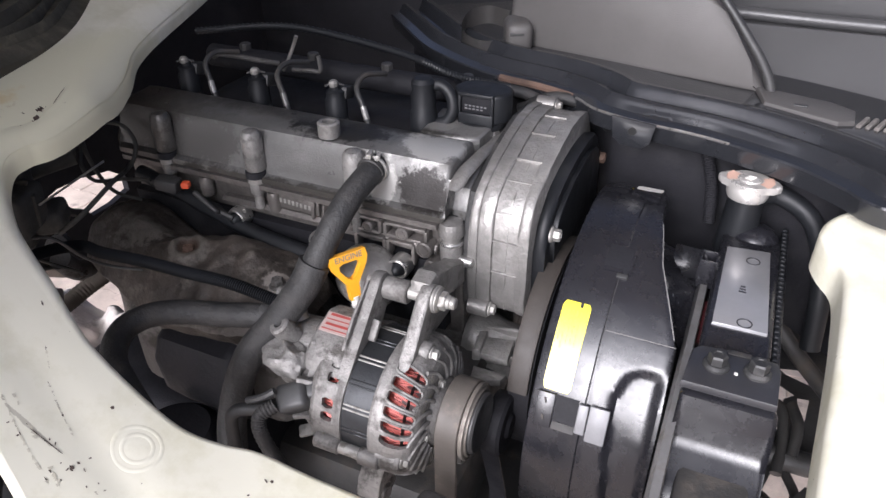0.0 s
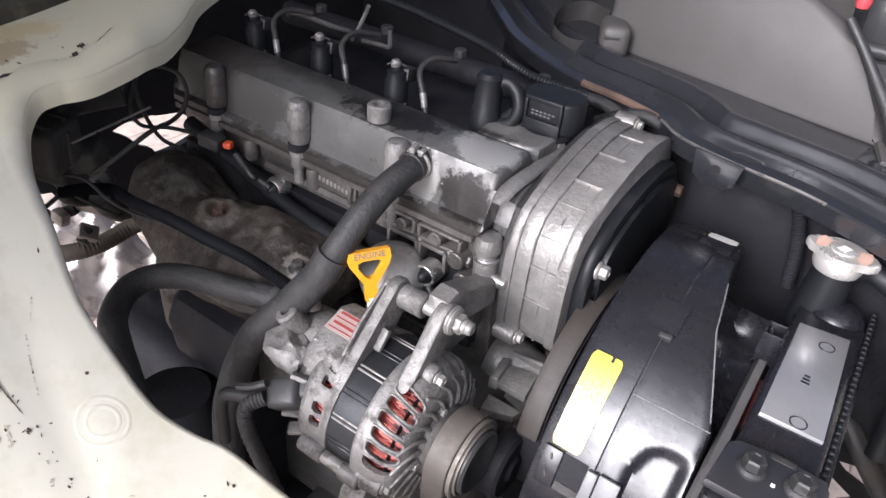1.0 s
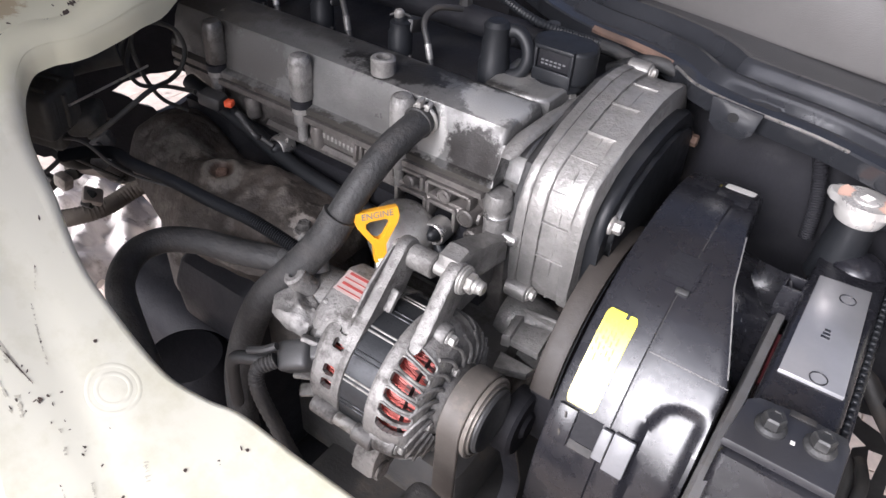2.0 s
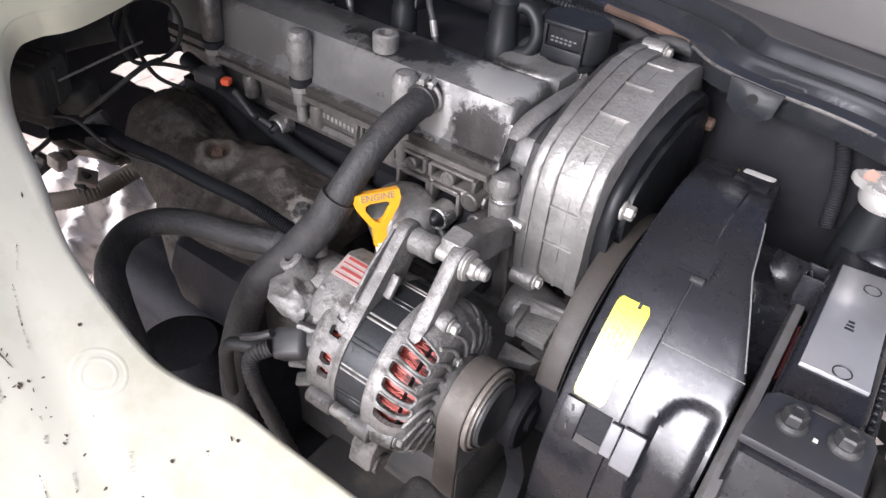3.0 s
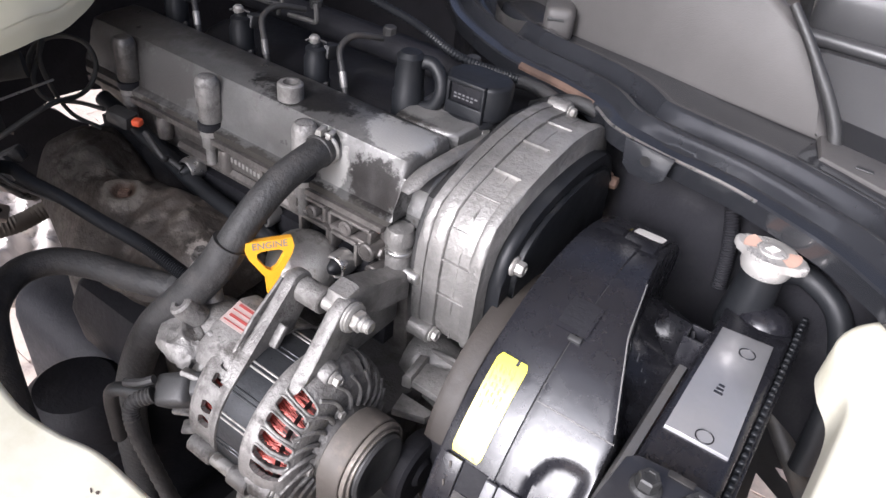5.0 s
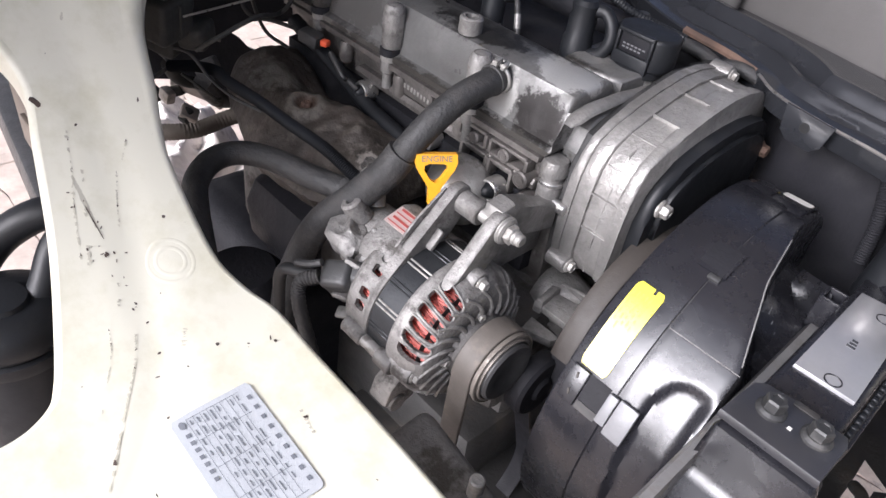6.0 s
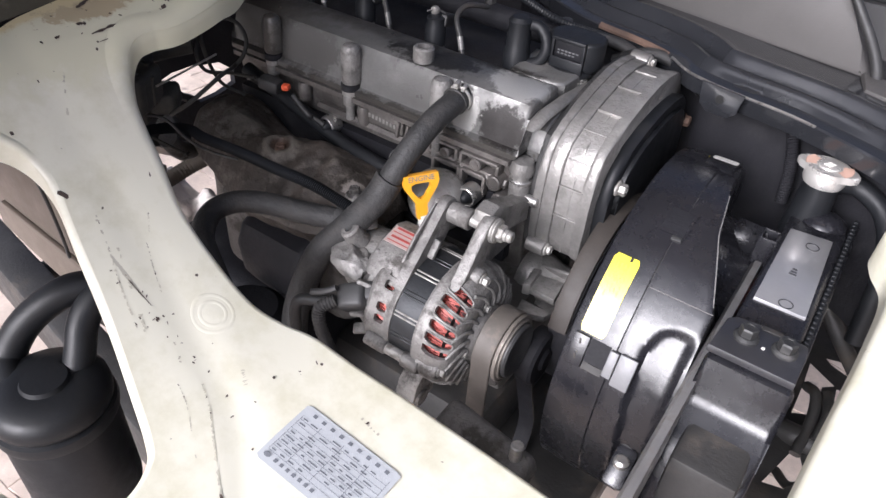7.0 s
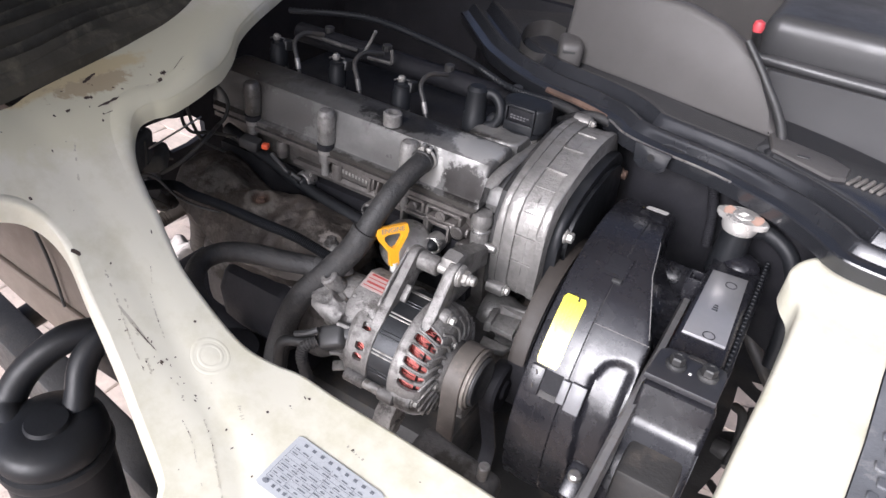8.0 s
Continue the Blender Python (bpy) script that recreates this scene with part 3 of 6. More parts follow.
tube(bm, [(0.392, 0.272, 0.886), (0.386, 0.274, 0.904), (0.372, 0.277, 0.926), (0.352, 0.281, 0.950), (0.334, 0.286, 0.970), (0.312, 0.293, 0.992)], (0.0062, 0.0042), 12)
part("edge_bead", bm, BLACKMATT, side_cover)
bm = B()
prism(bm, [(0.375, 0.283), (0.385, 0.235), (0.455, 0.205), (0.470, 0.215), (0.472, 0.245), (0.45, 0.262)], 0.884, 0.896, "z", 0.004)
part("mounting_foot", bm, GREY, side_cover)
bm = B()
box(bm, (0.42, 0.235, 0.8965), (0.014, 0.006, 0.002), 0.001)
part("slot", bm, BLACKMATT, side_cover)

buckle = thing("belt_anchor", (0.06, 0.33, 0.886), "dark grey seat belt buckle with looped webbing beside the cover panel", "belt anchor")
part("buckle_body", box(B(), (0.078, 0.335, 0.905), (0.034, 0.055, 0.040), 0.010, (0, 0, 25), 4), GREY, buckle)
part("buckle_slot", box(B(), (0.085, 0.312, 0.912), (0.020, 0.008, 0.006), 0.002, (0, 0, 25)), BLACKMATT, buckle)
bm = B()
loop_p = smooth_path([(0.070, 0.318, 0.890), (0.040, 0.295, 0.892), (0.010, 0.310, 0.900), (0.004, 0.345, 0.912), (0.022, 0.372, 0.916), (0.055, 0.365, 0.914)], 8)
rows = [[bm.verts.new(p + Vector((0, 0, h))) for h in (-0.012, 0.012)] for p in loop_p]
for p, q in zip(rows, rows[1:]):
    bm.faces.new((p[0], p[1], q[1], q[0]))
bmesh.ops.solidify(bm, geom=bm.faces[:], thickness=0.0025)
part("webbing", bm, GREY, buckle)

seat = thing("seat", (0.55, 0.5, 0.86), "black vinyl seat cushion with piped front edge", "seat")
bm = B()
prism(bm, [(0.29, 0.80), (0.405, 0.93), (0.96, 0.93), (0.96, 0.80)], 0.33, 0.94, "x", 0.012, seg=3)
part("seat_base", bm, LEATHER, seat)
bm = B()
box(bm, (0.64, 0.71, 0.962), (0.66, 0.57, 0.070), 0.022, seg=4)
for v in bm.verts:
    v.co.z += 0.006 * noise.noise(v.co * 9)
part("cushion", bm, LEATHER, seat)
for zz, rr in ((0.937, 0.008), (0.925, 0.004)):
    part("piping", tube(B(), [(0.31, 0.424, zz), (0.5, 0.416, zz), (0.95, 0.416, zz)], rr, 10), LEATHER, seat)
lever = thing("seat_lever", (0.316, 0.33, 0.98), "black lever with red tip beside the seat", "lever")
part("arm", tube(B(), [(0.316, 0.36, 0.96), (0.316, 0.335, 0.985), (0.316, 0.318, 1.0)], 0.006, 10), BLACKMATT, lever)
part("tip", lathe(B(), [(0, -0.008), (0.006, -0.006), (0.0075, 0), (0.006, 0.006), (0, 0.009)], (0.316, 0.314, 1.005), seg=14), REDPAINT, lever, "red tip")

bm = B()
sheet(bm, [(0.40, 0.20), (0.46, 0.12), (0.52, 0.08), (0.95, 0.06), (0.95, 0.32), (0.38, 0.32)], [], lambda x, y: 0.880 + 0.006 * noise.noise((x * 12, y * 12, 1)), 0.015)
tagged(part("carpet", bm, CARPET), "dusty grey floor carpet beside the seat", "carpet")
bm = B()
for k in range(5):
    box(bm, (0.478 + 0.008 * k, 0.225, 0.889), (0.0045, 0.03, 0.008), 0.001, (0, 0, -20), 1)
tagged(part("tread_plate", bm, CARPET), "small ribbed metal tread plate beside the cover panel", "tread plate")

# dark sill trim past the rear rim of the floor
bm = B()
sweep(bm, OUTER[::-1], [(0.0, 0.0), (0.001, 0.012), (0.012, 0.02), (0.05, 0.024), (0.055, 0.036), (0.062, 0.038), (0.07, 0.028), (0.13, 0.034), (0.14, 0.05), (0.15, 0.052), (0.3, 0.10)], 0.955, 1)
sill = tagged(part("sill_trim", bm, SILLDUST), "dusty dark rubber sill trim with moulded ribs", "trim", kind="structure")


for u, h in ((0.016, 0.020), (0.032, 0.023), (0.080, 0.031), (0.098, 0.033)):
    rib_line = [(x - 0.006 * math.sin(y * 28), y) for x, y in OUTER[::-1]]
    part("moulded_rib", sweep(B(), rib_line, [(u, h - 0.006), (u + 0.0015, h + 0.005), (u + 0.004, h + 0.009), (u + 0.0075, h + 0.006), (u + 0.009, h - 0.006)], 0.955, 1), SILLDUST, sill)
# vehicle data plate stuck to the floor
def on_floor(bm, x0, y0, x1, y1, up, cut=0.0, n=6):
    """A thin quad strip that lies on the floor."""
    rows = []
    for k in range(n + 1):
        x = x0 + (x1 - x0) * k / n
        e = cut if k in (0, n) else 0.0
        rows.append([bm.verts.new((x, y, wavy(x, y) + up)) for y in (y0 + e, y0 + (y1 - y0) * 0.33, y0 + (y1 - y0) * 0.67, y1 - e)])
    for a, b in zip(rows, rows[1:]):
        for k in range(3):
            bm.faces.new((a[k], b[k], b[k + 1], a[k + 1]))
    return bm


plate = thing("data_plate", (0.175, -0.345, 0.73), "pale blue-grey data sticker with small dark print on the floor", "sticker")
PX0, PX1, PY0, PY1 = 0.128, 0.222, -0.372, -0.314
part("film", on_floor(B(), PX0, PY0, PX1, PY1, 0.0012, 0.002, 24), PLATE, plate)
prng = random.Random(3)
for k in range(9):
    x = PX0 + 0.010 + 0.009 * k
    part("title_bar", on_floor(B(), x, PY1 - 0.007, x + 0.0035, PY1 - 0.004, 0.0017, n=1), INK, plate, smooth=False)
for j in range(8):
    y = PY1 - 0.011 - 0.0048 * j
    part("table_line", on_floor(B(), PX0 + 0.004, y - 0.0036, PX1 - 0.004, y - 0.0033, 0.0016, n=24), INK, plate, smooth=False)
    x = PX0 + 0.006
    while x < PX1 - 0.012:
        w = prng.uniform(0.003, 0.009)
        if prng.random() < 0.8:
            part("print_bar", on_floor(B(), x, y - 0.0020, x + w, y - 0.0010, 0.0017, n=2), INK, plate, smooth=False)
        x += w + prng.uniform(0.002, 0.005)
for x in (PX0 + 0.004, PX0 + 0.022, PX0 + 0.045, PX0 + 0.07, PX1 - 0.004):
    part("table_line", on_floor(B(), x, PY0 + 0.010, x + 0.0003, PY1 - 0.010, 0.0016, n=1), INK, plate, smooth=False)
part("mark", on_floor(B(), PX0 + 0.004, PY0 + 0.004, PX0 + 0.010, PY0 + 0.008, 0.0018, 0.0012, 4), INK, plate, smooth=False)
for k in range(7):
    part("print_bar", on_floor(B(), PX0 + 0.014 + 0.006 * k, PY0 + 0.0045, PX0 + 0.017 + 0.006 * k, PY0 + 0.0075, 0.0017, n=1), INK, plate, smooth=False)

# ---- plain unseen cab shell added to shape daylight, open at doors and windows ----
shell = tagged(new("unseen_cab_shell"), "unseen cab roof and walls added to shape light from open door and windows", "cab", kind="structure")
part("unseen_roof", box(B(), (0.0, 0.23, 1.92), (1.3, 1.2, 0.04), 0.01), BOUNCE, shell)
part("unseen_rear_wall", box(B(), (-0.62, 0.2, 1.46), (0.04, 1.5, 0.92), 0.01), GREY, shell)
# unseen pillar placed to shade the rear floor and engine
part("unseen_pillar", box(B(), (-0.34, -0.68, 1.40), (0.52, 0.05, 1.04), 0.02), GREY, shell)
part("unseen_far_door", box(B(), (0.3, 1.02, 0.93), (1.9, 0.05, 0.46), 0.01), GREY, shell)
part("unseen_dashboard", box(B(), (1.20, 0.2, 0.96), (0.20, 1.5, 0.50), 0.05), GREY, shell)

# ---- ground far below ----
gm = B()
bmesh.ops.create_grid(gm, x_segments=2, y_segments=2, size=60)
ground = tagged(part("ground", gm, SOIL), "paved ground of pale pink interlocking blocks under the vehicle", "ground", kind="structure")
bm = B()
zig = [(0, 0), (0.05, 0.008), (0.10, 0), (0.15, 0.008), (0.20, 0)]
out_p = [(x + 0.0015, y + 0.0015) for x, y in zig] + [(0.1985, 0.0985), (0.15, 0.1065), (0.10, 0.0985), (0.05, 0.1065), (0.0015, 0.0985)]
prism(bm, out_p, 0.001, 0.012, "z", 0.003, seg=1)
paver = part("paver", bm, PAVER, ground, smooth=False)
for i in range(-10, 5):
    for j in range(-5, 12):
        x, y = 0.2 * i + (0.1 if j % 2 else 0), 0.1 * j
        if (x, y) == (0, 0) or not (-2.0 < x < 0.9):
            continue
        o = bpy.data.objects.new("paver", paver.data)
        scene.collection.objects.link(o)
        o.parent, o.location = ground, (x, y, 0.0008 * ((i * 7 + j * 3) % 4))
# the paving goes on all round
bm = B()
for i in range(-26, 26):
    for j in range(-40, 50):
        x, y = 0.2 * i + (0.1 if j % 2 else 0), 0.1 * j
        if -10 <= i < 5 and -5 <= j < 12 and -2.0 < x < 0.9:
            continue
        z = 0.010 + 0.0008 * ((i * 7 + j * 3) % 4)
        top = [bm.verts.new((x + u, y + v, z)) for u, v in ((0.004, 0.004), (0.196, 0.004), (0.196, 0.096), (0.004, 0.096))]
        low = [bm.verts.new((x + u, y + v, 0.001)) for u, v in ((0.0015, 0.0015), (0.1985, 0.0015), (0.1985, 0.0985), (0.0015, 0.0985))]
        bm.faces.new(top)
        for k in range(4):
            bm.faces.new((low[k], low[(k + 1) % 4], top[(k + 1) % 4], top[k]))
tagged(part("paving_field", bm, PAVER, ground, smooth=False), kind="stuff")

# ---- engine ----
engine = thing("engine", (0.0, 0.05, 0.45), "grimy four-cylinder diesel engine with cast aluminium covers", "engine")
part("block", box(B(), (-0.06, 0.10, 0.57), (0.42, 0.22, 0.26), 0.01), DARKALU, engine)
# black filler stands for the shade in the gap below the head
part("gap_shade", prism(B(), [(-0.024, 0.70), (-0.024, 0.782), (-0.008, 0.784), (-0.008, 0.70)], -0.264, 0.135, "x", 0.001), DEEPBLACK, engine)
part("side_casting", box(B(), (-0.10, -0.075, 0.655), (0.22, 0.12, 0.13), 0.03, seg=4), DARKALU, engine)
bm = prism(B(), [(-0.010, 0.69), (-0.014, 0.785), (-0.017, 0.80), (-0.021, 0.8275), (0.15, 0.8275), (0.15, 0.69)], -0.265, 0.149, "x", 0.003)
head = part("cylinder_head", bm, HEADALU, engine, "oxidised cast aluminium cylinder head")
part("flange", prism(B(), [(-0.032, 0.8245), (-0.032, 0.8300), (-0.019, 0.8306), (-0.019, 0.8220)], -0.262, 0.130, "x", 0.0012), HEADALU, head)
part("lower_ledge", prism(B(), [(-0.027, 0.794), (-0.0285, 0.799), (-0.025, 0.803), (-0.017, 0.803), (-0.017, 0.790)], -0.13, 0.128, "x", 0.0015), HEADALU, head)
# raised frames round the cast pockets near the front end
for x0, x1, z0, z1 in ((0.040, 0.072, 0.776, 0.797), (0.076, 0.104, 0.774, 0.797), (0.034, 0.068, 0.803, 0.817), (0.074, 0.118, 0.803, 0.816)):
    for c, sz in (((x0, z0 + (z1 - z0) / 2), (0.0042, z1 - z0)), ((x1, z0 + (z1 - z0) / 2), (0.0042, z1 - z0)), (((x0 + x1) / 2, z0), (x1 - x0, 0.0036)), (((x0 + x1) / 2, z1), (x1 - x0, 0.0036))):
        part("rib", box(B(), (c[0], -0.025, c[1] + 0.003), (sz[0], 0.013, sz[1]), 0.0014, seg=2), HEADALU, head)
for x, z, r in ((0.056, 0.809, 0.0060), (0.094, 0.8095, 0.0068), (0.117, 0.797, 0.0085), (0.124, 0.780, 0.0070)):
    bm = rod(B(), (x, -0.035, z + 0.003), r, 0.022, "y", 20)
    lathe(bm, [(r * 0.62, -0.0005), (r * 0.5, 0.002), (0, 0.002)], (x, -0.035, z + 0.003), "y", 16)
    part("boss", bm, HEADALU, head)
part("pad", box(B(), (-0.036, -0.0235, 0.8130), (0.062, 0.005, 0.017), 0.0015), HEADALU, head)
for k in range(9):
    part("cast_mark", box(B(), (-0.056 + 0.0050 * k, -0.0265, 0.8150 - 0.0003 * k), (0.0030, 0.0012, 0.0052), 0.0004, seg=1), DUSTSTEEL, head)
for x in (-0.010, 0.002):
    part("rib", box(B(), (x, -0.025, 0.812), (0.0034, 0.010, 0.020), 0.001, (0, 8, 0)), HEADALU, head)
for x in (-0.15, -0.06, 0.030):
    part("stud_boss", lathe(B(), [(0.007, 0), (0.008, 0.016), (0.0065, 0.022), (0, 0.023)], (x, -0.025, 0.800), seg=18), HEADALU, head)
part("gasket", box(B(), (-0.06, 0.065, 0.8302), (0.406, 0.178, 0.0040), 0), BLACKMATT, engine)

cover_out = [(-0.030, 0.832), (-0.030, 0.838), (-0.0225, 0.8405), (-0.020, 0.847), (-0.0175, 0.872), (-0.011, 0.884), (0.0, 0.8865), (0.034, 0.888), (0.044, 0.884), (0.049, 0.874), (0.052, 0.84), (0.06, 0.836), (0.06, 0.832)]
bm = prism(B(), cover_out, -0.268, 0.1365, "x", 0.005, seg=4)
for v in bm.verts:
    v.co.z += 0.0007 * noise.noise(v.co * 30)
valve_cover = part("valve_cover", bm, COVER, engine, "grime-streaked cast aluminium valve cover with worn dark paint")
bm = prism(B(), [(-0.010, 0.828), (-0.010, 0.838), (-0.004, 0.843), (-0.001, 0.858), (0.010, 0.866), (0.11, 0.874), (0.125, 0.868), (0.128, 0.828)], 0.1360, 0.1515, "x", 0.003, seg=3)
part("front_ledge", bm, COVER, valve_cover)
bm = B()
rows = []
for k in range(17):
    t = k / 16
    x, y = 0.1425 + 0.008 * t, -0.022 + 0.137 * t
    z = interp(t, [0, 0.15, 0.5, 1], [0.864, 0.872, 0.875, 0.873])
    w, h = interp(t, [0, 0.06, 0.2, 1], [0.004, 0.0075, 0.0078, 0.0045]), interp(t, [0, 0.06, 0.25, 1], [0.001, 0.004, 0.0052, 0.003])
    rows.append([bm.verts.new((x + w * math.cos(a), y, z + h * math.sin(a))) for a in (math.pi * j / 10 for j in range(11))])
for p, q in zip(rows, rows[1:]):
    for k in range(10):
        bm.faces.new((p[k], p[k + 1], q[k + 1], q[k]))
part("ridge", bm, ALU, valve_cover, "bright worn casting ridge")
bm = prism(B(), [(0.075, 0.050), (0.082, 0.046), (0.128, 0.050), (0.137, 0.056), (0.140, 0.115), (0.070, 0.115)], 0.86, 0.8845, "z", 0.004, seg=3)
part("filler_pad", bm, COVER, valve_cover)
for x in (-0.197, -0.078, 0.041):
    bm = lathe(B(), [(0.0098, 0), (0.0108, 0.002), (0.0108, 0.036), (0.0098, 0.0395), (0.0078, 0.0425), (0.0040, 0.0437), (0, 0.0440)], (x, -0.0250, 0.8445), seg=24)
    part("bolt_tower", bm, COVER if x < -0.1 else ALUDUST, valve_cover)
    part("bolt_socket", lathe(B(), [(0.0108, 0.001), (0.0108, 0.0075), (0.0085, 0.0085), (0, 0.0085)], (x, -0.0262, 0.8360), seg=20), DEEPBLACK, valve_cover)
    part("cover_bolt", lathe(B(), [(0.0086, 0.0), (0.0094, 0.001), (0.0094, 0.0055), (0.0086, 0.0065), (0, 0.0065)], (x, -0.0265, 0.8305), seg=20), DUSTSTEEL, valve_cover)
    part("bolt_shank", lathe(B(), [(0.0050, -0.030), (0.0050, -0.014), (0.0075, -0.012), (0.0075, 0.0)], (x, -0.0275, 0.8310), seg=16), ALU, valve_cover)
bm = ring(B(), (0.0, 0.0, 0.884), 0.0062, 0.0112, 0.0165, seg=24, e=0.0015)
lathe(bm, [(0, 0.011), (0.0062, 0.011)], (0, 0, 0.884), seg=24)
part("sleeve", bm, ALU, valve_cover)
hexbolt("bolt", (0.137, 0.096, 0.868), 0.006, 0.009, "z", STEEL, valve_cover)
hexbolt("bolt", (0.137, 0.02, 0.866), 0.005, 0.006, "z", ALU, valve_cover)
stud = part("corner_stud", lathe(B(), [(0.0105, 0), (0.0115, 0.03), (0.0095, 0.036), (0.0095, 0.042), (0.0128, 0.043), (0.0128, 0.050), (0.0108, 0.056), (0.006, 0.0585), (0, 0.0585)], (0.140, -0.019, 0.774), seg=22), ALU, engine)
part("collar", ring(B(), (0.140, -0.019, 0.806), 0.008, 0.0118, 0.004), STEEL, stud)
part("side_pin", rod(B(), (0.148, -0.021, 0.79), 0.0055, 0.016, "x", 16), STEEL, engine)

tc_out = [(-0.016, 0.735), (-0.020, 0.775), (-0.018, 0.825), (-0.004, 0.858), (0.04, 0.876), (0.11, 0.890), (0.165, 0.886), (0.190, 0.872), (0.210, 0.83), (0.212, 0.77), (0.19, 0.72), (0.15, 0.70), (0.08, 0.70), (0.02, 0.712)]


def scaled(out, k, dy=0.0, dz=0.0):
    cy, cz = 0.10, 0.79
    return [(cy + (y - cy) * k + dy, cz + (z - cz) * k + dz) for y, z in out]


part("timing_gasket", prism(B(), scaled(tc_out, 0.985), 0.1510, 0.1575, "x", 0.001), RUBBER, engine)
tc = part("timing_cover", prism(B(), scaled(tc_out, 1.0), 0.157, 0.166, "x", 0.0025, 2), ALU, engine, "ribbed cast aluminium timing chain cover")
part("second_step", prism(B(), scaled(tc_out, 0.985), 0.165, 0.180, "x", 0.0025, 2), ALU, tc)
part("cover_body", prism(B(), scaled(tc_out, 0.955), 0.178, 0.207, "x", 0.002, 2), ALU, tc)
part("front_flange", prism(B(), scaled(tc_out, 0.972), 0.204, 0.2155, "x", 0.003, 2), ALU, tc)


def along(t):
    k = int(t)
    a, b = tc_out[k], tc_out[k + 1]
    return a[0] + (b[0] - a[0]) * (t - k), a[1] + (b[1] - a[1]) * (t - k), math.atan2(b[1] - a[1], b[0] - a[0])


for t in (1.15, 1.85, 2.6, 3.45, 4.05, 4.7, 5.4):
    y, z, a = along(t)
    bm = box(B(), (0, 0, 0), (0.027, 0.0016, 0.0048), 0.0006, (math.degrees(a), 0, 0))
    bmesh.ops.translate(bm, verts=bm.verts, vec=(0.192, 0.10 + (y - 0.10) * 0.962, 0.79 + (z - 0.79) * 0.962))
    part("rib", bm, ALU, tc)
part("long_rib", prism(B(), scaled(tc_out, 0.966), 0.1925, 0.1945, "x", 0.0006, 1), ALU, tc)
for t, x in ((0.05, 0.158), (6.4, 0.158)):
    y, z, a = along(t)
    part("lug", rod(B(), (x, y, z), 0.0095, 0.022, "x", 18), ALU, tc)
    hexbolt("lug_bolt", (x + 0.022, y, z), 0.005, 0.006, "x", DUSTSTEEL, tc)
bc_out = [(0.006, 0.74), (0.0, 0.79), (0.006, 0.828), (0.035, 0.85), (0.09, 0.862), (0.15, 0.862), (0.190, 0.848), (0.205, 0.80), (0.19, 0.74), (0.14, 0.708), (0.07, 0.706), (0.025, 0.715)]
front_cover = part("front_cover", prism(B(), bc_out, 0.2145, 0.2275, "x", 0.006, 3, 4), RESBLACK, engine, "dirty black steel front cover")
part("pressed_face", prism(B(), scaled(bc_out, 0.86), 0.227, 0.2325, "x", 0.005, 3, 3), RESBLACK, front_cover)
for y, z in ((0.016, 0.818), (0.092, 0.716), (0.190, 0.822), (0.03, 0.735)):
    hexbolt("bolt", (0.2272, y, z), 0.0058, 0.010, "x", RUST if z == 0.822 else DUSTSTEEL, front_cover)

# injectors, fuel pipes and the bulk behind them, near-black to hold its shade
for x in (-0.231, -0.131, -0.03, 0.07):
    if x < 0.05:
        inj = part("injector", lathe(B(), [(0.013, 0), (0.013, 0.022), (0.0118, 0.026), (0.0118, 0.048), (0.010, 0.052), (0.010, 0.058), (0.006, 0.06), (0.006, 0.064), (0, 0.064)], (x, 0.062, 0.848), seg=20), RESBLACK, engine)
        part("nut", lathe(B(), [(0.0135, 0), (0.0135, 0.007), (0.0115, 0.009)], (x, 0.062, 0.868), seg=6), DARKALU, inj)
        part("return_clip", tube(B(), [(x - 0.008, 0.056, 0.912), (x, 0.06, 0.915), (x + 0.009, 0.066, 0.912)], 0.0012, 8), CHASSIS, inj)
        part("tip", lathe(B(), [(0.0042, 0), (0.0050, 0.001), (0.0050, 0.005), (0.0032, 0.007), (0, 0.007)], (x, 0.060, 0.911), seg=14), DUSTSTEEL, inj)
        part("electrical_plug", box(B(), (x + 0.002, 0.076, 0.900), (0.016, 0.026, 0.014), 0.003, (-15, 0, 10)), BLACKMATT, inj)
    else:
        inj = part("injector", lathe(B(), [(0.0145, 0), (0.0145, 0.042), (0.0130, 0.045), (0.0130, 0.060), (0.0115, 0.066), (0.0125, 0.074), (0.009, 0.078), (0, 0.079)], (x - 0.004, 0.078, 0.850), seg=22), RESBLACK, engine)
        part("vent_hose", tube(B(), [(x - 0.002, 0.080, 0.918), (x + 0.012, 0.086, 0.920), (x + 0.023, 0.086, 0.911), (x + 0.027, 0.083, 0.898), (x + 0.022, 0.080, 0.886), (x + 0.010, 0.078, 0.880)], 0.0062, 12), RESBLACK, inj)
    if x > 0.05:
        continue
    part("fuel_pipe", tube(B(), [(x + 0.044, 0.054, 0.874), (x + 0.034, 0.060, 0.894), (x + 0.022, 0.070, 0.910), (x + 0.022, 0.09, 0.917), (x + 0.03, 0.12, 0.91)], 0.0030, 10), CHASSIS, inj)
    part("pipe_sleeve", tube(B(), [(x + 0.040, 0.056, 0.882), (x + 0.037, 0.058, 0.888), (x + 0.034, 0.060, 0.894)], 0.0034, 10), ALU, inj)
part("leak_pipe", tube(B(), [(-0.098, 0.098, 0.946), (-0.104, 0.10, 0.936), (-0.116, 0.10, 0.914), (-0.13, 0.11, 0.90)], 0.0022, 8), ALU, engine)
part("leak_pipe", tube(B(), [(-0.25, 0.13, 0.895), (-0.233, 0.12, 0.903), (-0.205, 0.12, 0.904), (-0.171, 0.12, 0.903), (-0.155, 0.135, 0.897)], 0.003, 8), DARKALU, engine)
